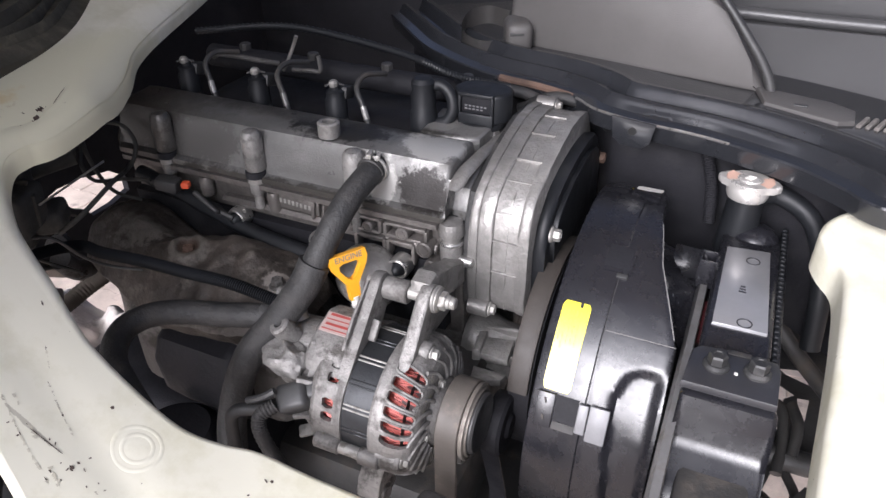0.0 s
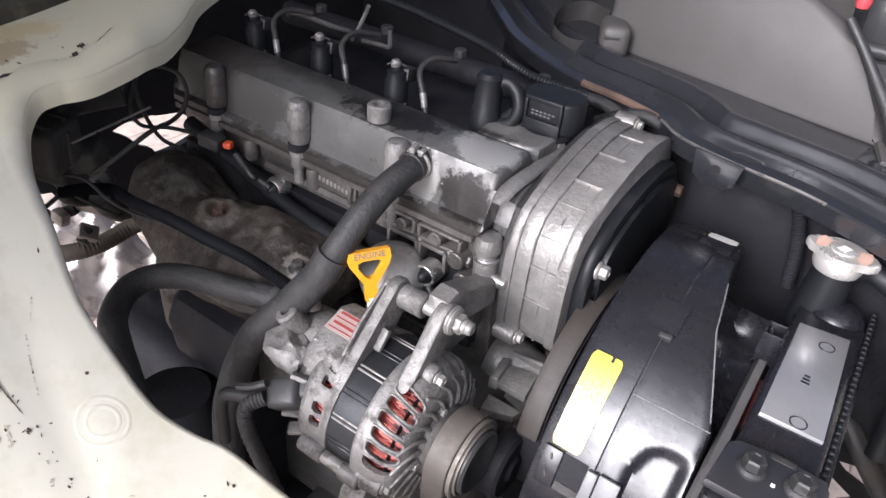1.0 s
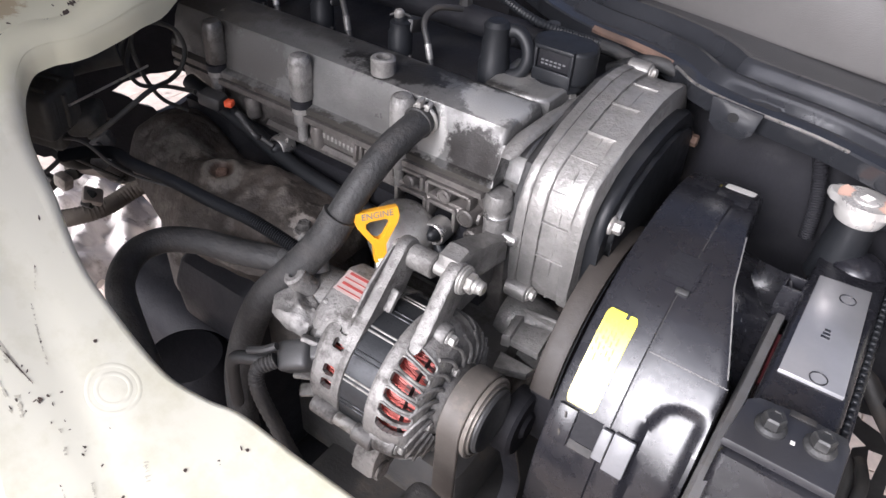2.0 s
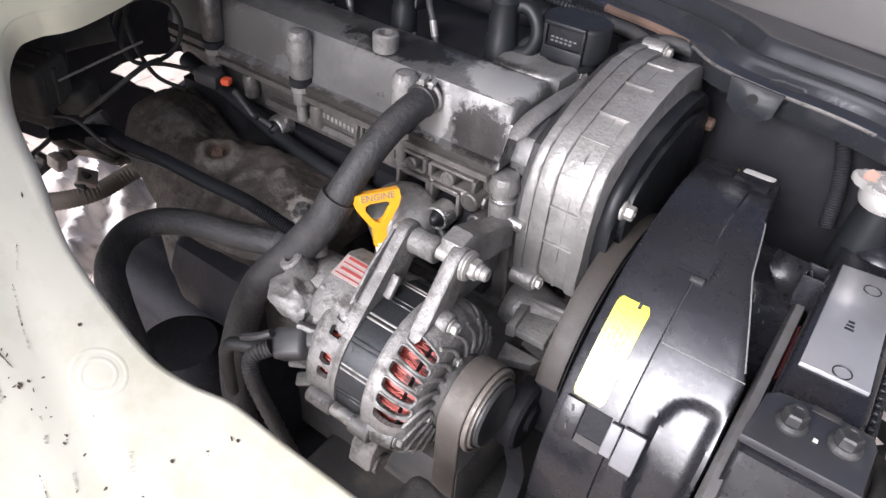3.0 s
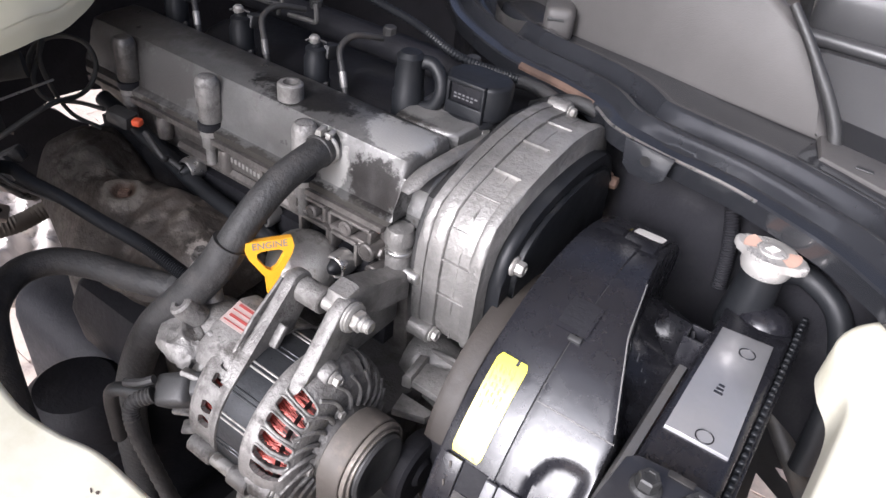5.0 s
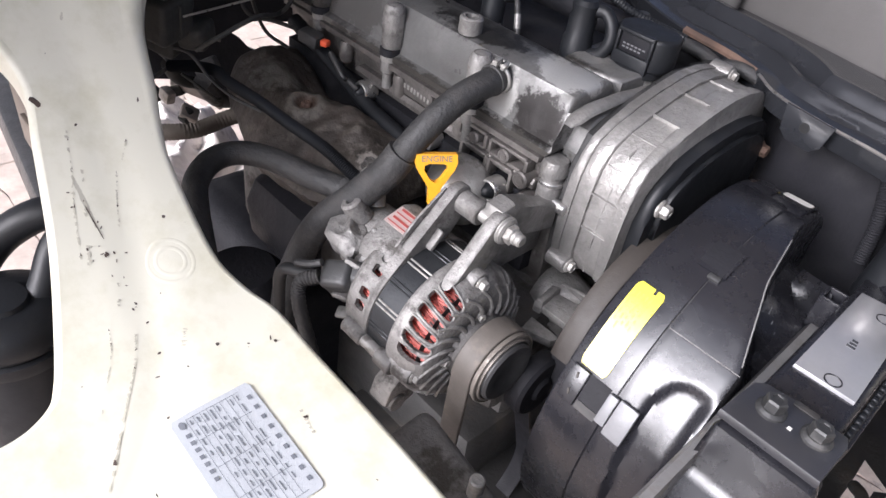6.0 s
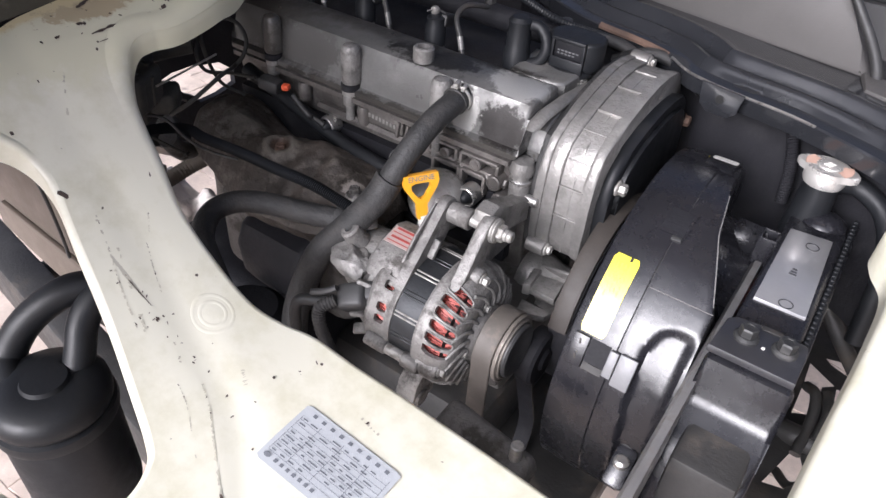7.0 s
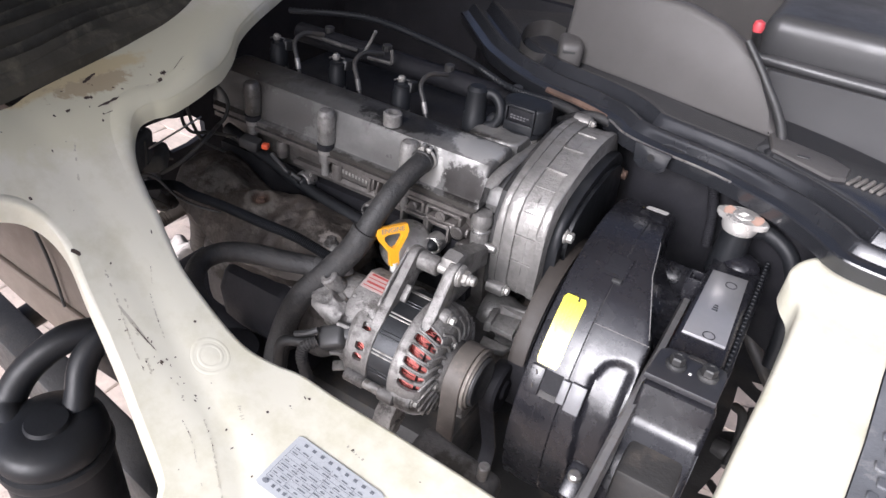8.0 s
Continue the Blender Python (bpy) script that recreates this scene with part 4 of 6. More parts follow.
part("leak_pipe", tube(B(), [(-0.125, 0.12, 0.898), (-0.10, 0.12, 0.900), (-0.087, 0.12, 0.901), (-0.086, 0.12, 0.910), (-0.087, 0.12, 0.919)], 0.0025, 8), DARKALU, engine)
part("gearbox_housing", box(B(), (-0.23, -0.03, 0.44), (0.30, 0.22, 0.22), 0.04, seg=4), DEEPBLACK, engine)
part("fuel_rail", rod(B(), (-0.27, 0.15, 0.890), 0.014, 0.38, "x"), DEEPBLACK, engine)
for k in range(4):
    part("rail_union", rod(B(), (-0.215 + 0.1 * k, 0.15, 0.895), 0.007, 0.016, "z", 8), CHASSIS, engine)
part("intake_manifold", box(B(), (-0.06, 0.20, 0.79), (0.44, 0.20, 0.13), 0.04, seg=4), DEEPBLACK, engine)
part("plug_wire", tube(B(), [(-0.27, 0.13, 0.925), (-0.15, 0.16, 0.935), (0.0, 0.15, 0.925), (0.08, 0.13, 0.915), (0.13, 0.16, 0.90)], 0.0045, 10, ribs=0.0008, n=40), RESBLACK, engine)
# glow plug terminals along the head's near side
for x, y, z in ((-0.107, -0.024, 0.784), (-0.003, -0.024, 0.780), (0.093, -0.031, 0.778)):
    gp = part("glow_plug", lathe(B(), [(0.0115, 0.016), (0.0120, 0.004), (0.0108, 0.0), (0.0098, -0.0005), (0.0086, 0.0), (0.0082, 0.004)], (x, y - 0.014, z), "y", 22), STEEL, engine, "shiny metal ring round the plug")
    part("terminal", lathe(B(), [(0.0083, 0.003), (0.0070, 0.0005), (0.0058, -0.003), (0.0035, -0.006), (0, -0.007)], (x, y - 0.014, z), "y", 14), RESBLACK, gp)
    part("boot", tube(B(), [(x, y - 0.004, z - 0.008), (x + 0.004, y - 0.008, z - 0.016), (x + 0.014, y - 0.010, z - 0.021)], 0.0058, 10), RESBLACK, gp)
bm = tube(B(), [(-0.24, -0.032, 0.812), (-0.19, -0.033, 0.800), (-0.14, -0.035, 0.787), (-0.09, -0.038, 0.774), (-0.04, -0.040, 0.768), (0.01, -0.041, 0.764), (0.06, -0.040, 0.758), (0.09, -0.038, 0.757)], 0.0085, 12)
part("glow_plug_cable", bm, RESBLACK, engine)
bm = lathe(B(), [(0, 0.0), (0.011, -0.0012), (0.021, -0.0055), (0.0285, -0.014), (0.0315, -0.025), (0.032, -0.05)], (0.066, -0.068, 0.788), "z", 40, turn=Euler((radians(40), radians(12), 0)).to_matrix())
for v in bm.verts:
    v.co += v.normal * 0.0012 * noise.noise(v.co * 90)
part("round_casting", bm, DUSTSTEEL, engine, "stained silver rounded casting")
part("alternator_bracket", prism(B(), [(-0.105, 0.800), (-0.10, 0.815), (-0.085, 0.818), (-0.055, 0.800), (-0.02, 0.793), (-0.02, 0.765), (-0.06, 0.775)], 0.136, 0.156, "x", 0.004), ALU, engine)
part("bracket_web", box(B(), (0.140, -0.055, 0.765), (0.010, 0.07, 0.06), 0.003), ALU, engine)
# water pump housing and dark castings under the timing cover
wp = part("water_pump", lathe(B(), [(0, 0.15), (0.030, 0.15), (0.034, 0.16), (0.030, 0.175), (0.026, 0.19), (0.024, 0.215), (0.0, 0.215)], (0, 0.01, 0.672), "x", 28), ALU, engine, "cast aluminium water pump housing")
for a in (20, 65, 110, 155):
    bm = box(B(), (0, 0, 0.028), (0.05, 0.004, 0.012), 0.001, (0, -12, 0))
    bmesh.ops.transform(bm, verts=bm.verts, matrix=Matrix.Translation((0.188, 0.01, 0.672)) @ Matrix.Rotation(radians(a), 4, "X"))
    part("web", bm, ALU, wp)
part("web", prism(B(), [(0.168, -0.018), (0.206, -0.010), (0.210, -0.042), (0.174, -0.042)], 0.692, 0.700, "z", 0.0012), ALU, wp, "flat silver web")
part("web", prism(B(), [(0.170, -0.016), (0.178, -0.012), (0.182, -0.044), (0.174, -0.046)], 0.690, 0.706, "z", 0.003), ALU, wp)
part("web", prism(B(), [(0.176, -0.046), (0.211, -0.046), (0.208, -0.056), (0.180, -0.066)], 0.676, 0.685, "z", 0.0012), ALU, wp, "flat silver web")
part("lower_casting", box(B(), (0.10, 0.0, 0.62), (0.16, 0.16, 0.12), 0.015), DARKALU, engine)
part("sump", box(B(), (-0.02, 0.06, 0.42), (0.36, 0.26, 0.12), 0.02), CHASSIS, engine)

# ---- oil filler cap ----
cap = thing("oil_filler_cap", (0.122, 0.105, 0.88), "black plastic oil filler cap with small white print", "cap")
CX, CY = 0.121, 0.104
part("base", lathe(B(), [(0, 0), (0.025, 0), (0.026, 0.002), (0.026, 0.007), (0, 0.008)], (CX, CY, 0.878), seg=32), RESBLACK, cap)
bm = prism(B(), [(-0.0185, -0.0175), (0.0185, -0.0175), (0.0275, -0.011), (0.031, 0.002), (0.0275, 0.015), (0.016, 0.024), (-0.016, 0.024), (-0.0275, 0.015), (-0.031, 0.002), (-0.0275, -0.011)], 0.884, 0.916, "z", 0.004, seg=3)
bmesh.ops.translate(bm, verts=bm.verts, vec=(CX, CY, 0))
part("grip", bm, RESBLACK, cap)
for c, sz in (((0, 0.8895), (0.038, 0.013)), ((0, 0.9150), (0.038, 0.004)), ((-0.0175, 0.9045), (0.0035, 0.019)), ((0.0175, 0.9045), (0.0035, 0.019))):
    part("window_frame", box(B(), (CX + c[0], CY - 0.0185, c[1]), (sz[0], 0.006, sz[1]), 0.0012), RESBLACK, cap)
part("window_face", box(B(), (CX, CY - 0.0172, 0.9045), (0.033, 0.0012, 0.018), 0.0002), DEEPBLACK, cap)
for k in range(2):
    for j in range(6 - k):
        part("print_bar", box(B(), (CX - 0.0110 + 0.0042 * j, CY - 0.0182, 0.9030 - 0.0032 * k), (0.0026, 0.0006, 0.0013), 0), GREYPLASTIC, cap, smooth=False)

# ---- breather and coolant hoses ----
hose = thing("breather_hose", (0.06, -0.01, 0.87), "thick dusty black rubber breather hose from the valve cover", "hose")
part("upper_hose", tube(B(), [(0.060, -0.012, 0.870), (0.062, -0.035, 0.870), (0.060, -0.065, 0.862), (0.056, -0.088, 0.846), (0.050, -0.104, 0.826), (0.044, -0.114, 0.808)], 0.0122, 18), RUBBER, hose, "smooth black rubber upper length")
part("lower_hose", tube(B(), [(0.046, -0.111, 0.815), (0.038, -0.122, 0.793), (0.015, -0.138, 0.757), (-0.012, -0.155, 0.718), (-0.030, -0.17, 0.66), (-0.036, -0.18, 0.60), (-0.04, -0.18, 0.48)], 0.0148, 18), RUBBER, hose, "dusty grey-black sleeve of the lower length")
part("clamp", ring(B(), (0.0605, -0.020, 0.8705), 0.0122, 0.0146, 0.0035, turn=Euler((radians(92), 0, radians(4))).to_matrix()), DUSTSTEEL, hose, "worn steel spring clamp")
part("clamp", ring(B(), (0.0605, -0.028, 0.8703), 0.0122, 0.0140, 0.0030, turn=Euler((radians(94), 0, radians(4))).to_matrix()), CHASSIS, hose)
part("clamp_ear", box(B(), (0.059, -0.024, 0.8858), (0.005, 0.012, 0.006), 0.001, (0, 0, 15)), DUSTSTEEL, hose)
part("clamp_ear", box(B(), (0.0665, -0.022, 0.8845), (0.004, 0.010, 0.006), 0.001, (0, 20, 15)), DUSTSTEEL, hose)
part("spigot", tube(B(), [(0.056, 0.022, 0.872), (0.058, 0.0, 0.871), (0.060, -0.014, 0.870)], 0.011, 14), ALU, hose)
hose2 = thing("coolant_hose", (0.0, -0.15, 0.74), "thick dusty black rubber coolant hose bent beside the engine", "hose")
part("hose", tube(B(), [(0.020, -0.124, 0.752), (-0.003, -0.134, 0.755), (-0.038, -0.150, 0.757), (-0.076, -0.164, 0.758), (-0.103, -0.182, 0.757), (-0.109, -0.208, 0.755), (-0.090, -0.236, 0.752), (-0.060, -0.253, 0.745), (-0.020, -0.268, 0.715), (0.0, -0.272, 0.66), (0.0, -0.268, 0.56)], 0.0118, 18), RUBBER, hose2)
part("joint", lathe(B(), [(0.0122, -0.012), (0.0150, -0.010), (0.0150, 0.010), (0.0122, 0.012)], (0.006, -0.130, 0.7545), "x", 20), RUBBER, hose2)

# ---- dipstick ----
dip = thing("dipstick", (0.073, -0.096, 0.77), "orange plastic engine oil dipstick handle", "dipstick")
T = Matrix.Translation((0.077, -0.098, 0.775)) @ Euler((radians(-14), 0, radians(58))).to_matrix().to_4x4() @ Matrix.Scale(1.08, 4)


def handle_ring():
    """A triangular pull ring on a stem, with a wide bar for the lettering."""
    outer = [(-0.0045, 0.0), (0.0045, 0.0), (0.005, 0.014), (0.0155, 0.030), (0.0175, 0.036), (0.0165, 0.043), (-0.0165, 0.043), (-0.0175, 0.036), (-0.0155, 0.030), (-0.005, 0.014)]
    inner = [(0.0, 0.019), (0.004, 0.021), (0.0098, 0.0295), (0.0095, 0.0335), (0.006, 0.035), (-0.006, 0.035), (-0.0095, 0.0335), (-0.0098, 0.0295), (-0.004, 0.021), (0.0, 0.019)]
    bm = B()
    from mathutils.geometry import delaunay_2d_cdt
    inner = inner[:-1]
    vs = [Vector(p) for p in outer + inner]
    n, k = len(outer), len(inner)
    es = [(i, (i + 1) % n) for i in range(n)] + [(n + i, n + (i + 1) % k) for i in range(k)]
    vo, _, fo, *_ = delaunay_2d_cdt(vs, es, [], 0, 1e-7)
    keep = [f for f in fo if inside(sum((vo[i] for i in f), Vector((0, 0))) / 3, outer) and not inside(sum((vo[i] for i in f), Vector((0, 0))) / 3, inner)]
    va, vb = [bm.verts.new((v.x, -0.0032, v.y)) for v in vo], [bm.verts.new((v.x, 0.0032, v.y)) for v in vo]
    for f in keep:
        bm.faces.new([va[i] for i in f]), bm.faces.new([vb[i] for i in reversed(f)])
    for loop_v in (list(range(n)), list(range(n, n + k))):
        for i in range(len(loop_v)):
            a, b = loop_v[i], loop_v[(i + 1) % len(loop_v)]
            bm.faces.new((va[a], va[b], vb[b], vb[a]))
    return bm


bm = handle_ring()
bmesh.ops.transform(bm, matrix=T, verts=bm.verts)
handle = part("handle", bm, ORANGE, dip)


def lettering(text, size, m, material, parent, depth=0.0003):
    """Flat raised letters of the built-in font, as a mesh."""
    cu = bpy.data.curves.new("letters", "FONT")
    cu.body, cu.size, cu.extrude, cu.align_x, cu.align_y, cu.resolution_u = text, size, depth, "CENTER", "CENTER", 3
    tmp = bpy.data.objects.new("letters", cu)
    me = bpy.data.meshes.new_from_object(tmp)
    bpy.data.objects.remove(tmp)
    me.transform(m)
    me.materials.append(material)
    ob = new("lettering", me)
    ob.parent, ob.matrix_parent_inverse = parent, Matrix.Translation(-parent.location)
    return ob


lettering("ENGINE", 0.0072, T @ Matrix.Translation((0, -0.0033, 0.0392)) @ Matrix.Rotation(radians(90), 4, "X"), INK, handle)
part("stem", tube(B(), [(0.077, -0.098, 0.779), (0.0765, -0.0965, 0.764)], 0.0042, 12), PALE, dip)
part("guide_tube", tube(B(), [(0.0765, -0.0965, 0.766), (0.075, -0.09, 0.74), (0.07, -0.07, 0.65)], 0.0058, 12), STEEL, dip)

# ---- exhaust heat shield ----
shield = thing("heat_shield", (-0.14, -0.09, 0.70), "stained rusty pressed-steel exhaust heat shield", "heat shield")


def shield_z(x, y):
    """Height of the pressed cover over the exhaust manifold: a rounded end, a long ridge, lumps and one bolt crater."""
    def hump(cx, cy, rx, ry, h):
        return h * math.exp(-(((x - cx) / rx) ** 2) - ((y - cy) / ry) ** 2)
    z = 0.748 + hump(-0.245, -0.048, 0.050, 0.048, 0.030) + hump(-0.185, -0.090, 0.050, 0.036, 0.020) + hump(-0.125, -0.085, 0.045, 0.045, 0.022) + hump(-0.075, -0.070, 0.040, 0.040, 0.022) + hump(-0.022, -0.075, 0.035, 0.045, 0.020)
    z += hump(-0.088, -0.062, 0.014, 0.012, 0.006) + hump(-0.055, -0.078, 0.012, 0.016, 0.005) + hump(-0.205, -0.072, 0.020, 0.014, 0.005) - hump(-0.160, -0.058, 0.014, 0.020, 0.009) - hump(-0.105, -0.100, 0.012, 0.020, 0.004)
    z += 0.0045 * noise.noise((x * 34, y * 34, 2)) + 0.0020 * noise.noise((x * 95, y * 95, 5))
    d = math.hypot(x + 0.127, y + 0.092)
    return z + 0.0030 * math.exp(-(((d - 0.0150) / 0.005) ** 2)) - 0.005 * math.exp(-((d / 0.0095) ** 4))


bm = B()
nu, nw = 110, 60
rows = []
for i in range(nu + 1):
    x = -0.303 + 0.323 * i / nu
    y_top = interp(x, [-0.303, -0.29, -0.255, -0.20, -0.16, -0.09, 0.02], [-0.062, -0.035, -0.012, -0.020, -0.034, -0.034, -0.040])
    y_low = interp(x, [-0.303, -0.285, -0.24, -0.19, -0.14, -0.05, 0.0, 0.02], [-0.070, -0.098, -0.118, -0.134, -0.152, -0.142, -0.125, -0.115])
    row = []
    for j in range(nw + 1):
        w = j / nw
        t = min(w / 0.8, 1.0)
        y = y_top + (y_low - y_top) * t
        roll = max(0.0, (t - 0.62) / 0.38)
        edge = max(0.0, 1 - t / 0.12)
        ends = max(0.0, (-0.280 - x) / 0.023) + max(0.0, (x - 0.0) / 0.02)
        z = shield_z(x, y) - 0.030 * roll**2.2 - 0.010 * edge**2 - 0.022 * ends**2
        if w > 0.8:
            z -= 0.034 * (w - 0.8) / 0.2
            y += 0.018 * ((w - 0.8) / 0.2)
        row.append(bm.verts.new((x, y, z)))
    rows.append(row)
for p, q in zip(rows, rows[1:]):
    for k in range(nw):
        bm.faces.new((p[k], p[k + 1], q[k + 1], q[k]))
part("pressing", bm, SHIELD, shield)
hexbolt("bolt", (-0.127, -0.092, shield_z(-0.127, -0.092) - 0.002), 0.0055, 0.006, "z", RUST, shield)
hexbolt("bolt", (-0.012, -0.098, shield_z(-0.012, -0.098) - 0.001), 0.006, 0.009, "z", DARKALU, shield)
part("lower_skirt", prism(B(), [(-0.128, 0.705), (-0.150, 0.695), (-0.162, 0.670), (-0.158, 0.63), (-0.14, 0.60), (-0.09, 0.60), (-0.09, 0.70)], -0.15, -0.035, "x", 0.02, seg=4), DEEPBLACK, shield)

# ---- alternator ----
AY, AZ = -0.129, 0.7015
alt = thing("alternator", (0.13, AY, AZ - 0.07), "dusty aluminium alternator with red copper windings", "alternator")


def polar(x, deg, r):
    """A point round the alternator's shaft; the angle counts from the top towards the near side."""
    a = radians(deg)
    return (x, AY - r * math.sin(a), AZ + r * math.cos(a))


def about(bm, deg, x, r):
    """Moves a mesh drawn round the origin (x along the shaft, z outward) to an angle round the shaft."""
    bmesh.ops.transform(bm, verts=bm.verts, matrix=Matrix.Translation((x, AY, AZ)) @ Matrix.Rotation(radians(deg), 4, "X") @ Matrix.Translation((0, 0, r)))
    return bm


stator = part("stator", lathe(B(), [(0.05, 0.1105), (0.0622, 0.1105), (0.0626, 0.111), (0.0626, 0.1385), (0.0622, 0.139), (0.05, 0.139)], (0, AY, AZ), "x", 96), STATOR, alt, "black laminated stator ring")
for k in range(18):
    for d in (-1.8, 1.8):
        part("weld_bead", about(box(B(), (0, 0, 0), (0.0275, 0.0017, 0.0016), 0.0005, seg=1), 20 * k + d + 2, 0.1248, 0.0626), DUSTSTEEL if k % 2 else STATOR, stator)
winding = part("winding", lathe(B(), [(0.043, 0.074), (0.051, 0.076), (0.053, 0.088), (0.051, 0.108), (0.051, 0.143), (0.0535, 0.160), (0.050, 0.172), (0.043, 0.175)], (0, AY, AZ), "x", 64), DARKRED, alt, "dark lacquered windings")
wrng = random.Random(5)
for k in range(170):
    a = 8 + 85 * k / 170 + wrng.uniform(-1, 1)
    x0, sl = (0.145, 0.027) if k % 4 else (0.086, 0.018)
    da, r = wrng.uniform(4, 9) * (1 if k % 3 else -1), 0.0540 + wrng.uniform(-0.001, 0.002)
    pts = [polar(x0 + sl * t, a + da * t, r - 0.006 * t * t * (1 if k % 4 else 0)) for t in (0, 0.5, 1)]
    part("wire", tube(B(), pts, 0.0010, 5, 3), COPPER, winding)


def pierced(name, prof, slots, wall=0.0045, seg=480):
    """A cast shell turned from a profile of (x, radius) and pierced by rounded slots (x, angle, half length, half width, skew)."""
    pts = []
    for (x0, r0), (x1, r1) in zip(prof, prof[1:]):
        n = max(1, int(math.hypot(x1 - x0, r1 - r0) / 0.0009))
        pts += [(x0 + (x1 - x0) * k / n, r0 + (r1 - r0) * k / n) for k in range(n)]
    pts.append(prof[-1])

    def hole(x, deg):
        for sx, sa, hl, hw, skew in slots:
            u = (x - sx) / hl
            if abs(u) < 1:
                d = (deg - sa - skew * u + 180) % 360 - 180
                if abs(u) ** 4 + (abs(d) / hw) ** 4 < 1:
                    return True
        return False

    m = len(pts)
    open_at = [[hole((pts[i][0] + pts[i + 1][0]) / 2, 360 * (k + 0.5) / seg) for k in range(seg)] for i in range(m - 1)]
    verts, faces = [], []
    for off in (0.0, wall):
        for x, r in pts:
            verts += [polar(x, 360 * k / seg, r - off) for k in range(seg)]
    inner = m * seg
    for i in range(m - 1):
        for k in range(seg):
            j = (k + 1) % seg
            a0, a1, b0, b1 = i * seg + k, i * seg + j, (i + 1) * seg + k, (i + 1) * seg + j
            if open_at[i][k]:
                continue
            faces += [(a0, a1, b1, b0), (inner + a0, inner + b0, inner + b1, inner + a1)]
            if open_at[i][j]:
                faces.append((a1, b1, inner + b1, inner + a1))
            if open_at[i][k - 1]:
                faces.append((a0, b0, inner + b0, inner + a0))
            if i == 0 or open_at[i - 1][k]:
                faces.append((a0, a1, inner + a1, inner + a0))
            if i == m - 2 or open_at[i + 1][k]:
                faces.append((b0, b1, inner + b1, inner + b0))
    me = bpy.data.meshes.new(name)
    me.from_pydata(verts, [], faces)
    bm = B()
    bm.from_mesh(me)
    bpy.data.meshes.remove(me)
    bmesh.ops.delete(bm, geom=[v for v in bm.verts if not v.link_faces], context="VERTS")
    return part(name, bm, ALUDUST, alt)


near_slots = [(0.1625, 22 + 11.2 * k, 0.0125, 4.3, 2.2) for k in range(6)]
low_slots = [(0.1635, 124 + 11.0 * k, 0.0115, 4.0, 2.0) for k in range(6)]
far_slots = [(0.1635, -104 + 11.0 * k, 0.0125, 4.2, 2.0) for k in range(7)]
front_b = pierced("front_bracket", [(0.1385, 0.0625), (0.1385, 0.0655), (0.141, 0.0665), (0.157, 0.0662), (0.164, 0.0645), (0.170, 0.0610), (0.1745, 0.0565), (0.177, 0.051), (0.178, 0.045), (0.1775, 0.036)], near_slots + low_slots + far_slots)
pierced("rear_bracket", [(0.070, 0.048), (0.074, 0.056), (0.079, 0.0618), (0.083, 0.0635), (0.104, 0.0635), (0.108, 0.0645), (0.1108, 0.0645), (0.1112, 0.0625)], [(0.0965, a, 0.0055, 3.9, 0) for a in (32, 43.5, 64, 75.5, 200, 212, 224)])
# raised rims round the near slots
for sx, sa, hl, hw, skew in near_slots[:5]:
    loop = []
    for j in range(17):
        a = 2 * math.pi * j / 16
        ca, sn = math.cos(a), math.sin(a)
        u = (1 if ca >= 0 else -1) * abs(ca) ** 0.5
        x = sx + hl * 1.04 * u
        rr = interp(x, [0.150, 0.157, 0.164, 0.170, 0.1745, 0.177], [0.0664, 0.0662, 0.0645, 0.0610, 0.0565, 0.051])
        loop.append(polar(x, sa + skew * u + hw * 1.06 * (1 if sn >= 0 else -1) * abs(sn) ** 0.5, rr))
    part("slot_rim", tube(B(), loop, 0.0011, 8, 2), ALUDUST, front_b)
# front face: hub and curved vanes
part("hub", lathe(B(), [(0.0, 0.189), (0.022, 0.189), (0.026, 0.187), (0.031, 0.182), (0.034, 0.176), (0.037, 0.174)], (0, AY, AZ), "x", 48), ALUDUST, front_b)
# black disc stands for the shaded hollow behind the vanes
part("hollow_shade", lathe(B(), [(0.0, 0.172), (0.058, 0.166)], (0, AY, AZ), "x", 48), BLACKMATT, front_b)
for k in range(22):
    a = 360 * k / 22
    pts = [polar(0.1795 - 0.006 * t * t, a + 16 * t * t, 0.033 + 0.026 * t) for t in (0, 0.33, 0.66, 1)]
    part("fin", tube(B(), pts, (0.0022, 0.0016), 8, 3), ALUDUST, front_b)
for a, r, x in ((-3, 0.0610, 0.157), (100, 0.0590, 0.157), (-120, 0.0590, 0.157), (196, 0.0590, 0.157)):
    lug = part("bolt_lug", lathe(B(), [(0.0125, -0.010), (0.0105, 0.004), (0.0095, 0.0105), (0.0085, 0.0115), (0, 0.0115)], polar(x, a, r), "x", 20), ALUDUST, front_b)
    hexbolt("bolt", polar(x + 0.0112, a, r), 0.0046, 0.007, "x", DUSTSTEEL, lug)
for a, r in ((2, 0.034), (88, 0.035), (-88, 0.035)):
    hexbolt("bolt", polar(0.178, a, r), 0.0036, 0.0045, "x", DUSTSTEEL, front_b)
for a in (100, 196, -120):
    part("tie_lug", rod(B(), polar(0.086, a, 0.0660), 0.0078, 0.025, "x", 16), ALUDUST, alt)
    part("tie_lug", rod(B(), polar(0.131, a, 0.0665), 0.0082, 0.020, "x", 16), ALUDUST, alt)
    part("tie_bolt", rod(B(), polar(0.108, a, 0.0665), 0.0056, 0.026, "x", 14), DUSTSTEEL, alt)
# rear housing, vacuum pump and cabling
part("rear_housing", lathe(B(), [(0.050, 0.073), (0.052, 0.066), (0.047, 0.056), (0.038, 0.050), (0.02, 0.046), (0, 0.045)], (0, AY, AZ), "x", 48), ALUDUST, alt)
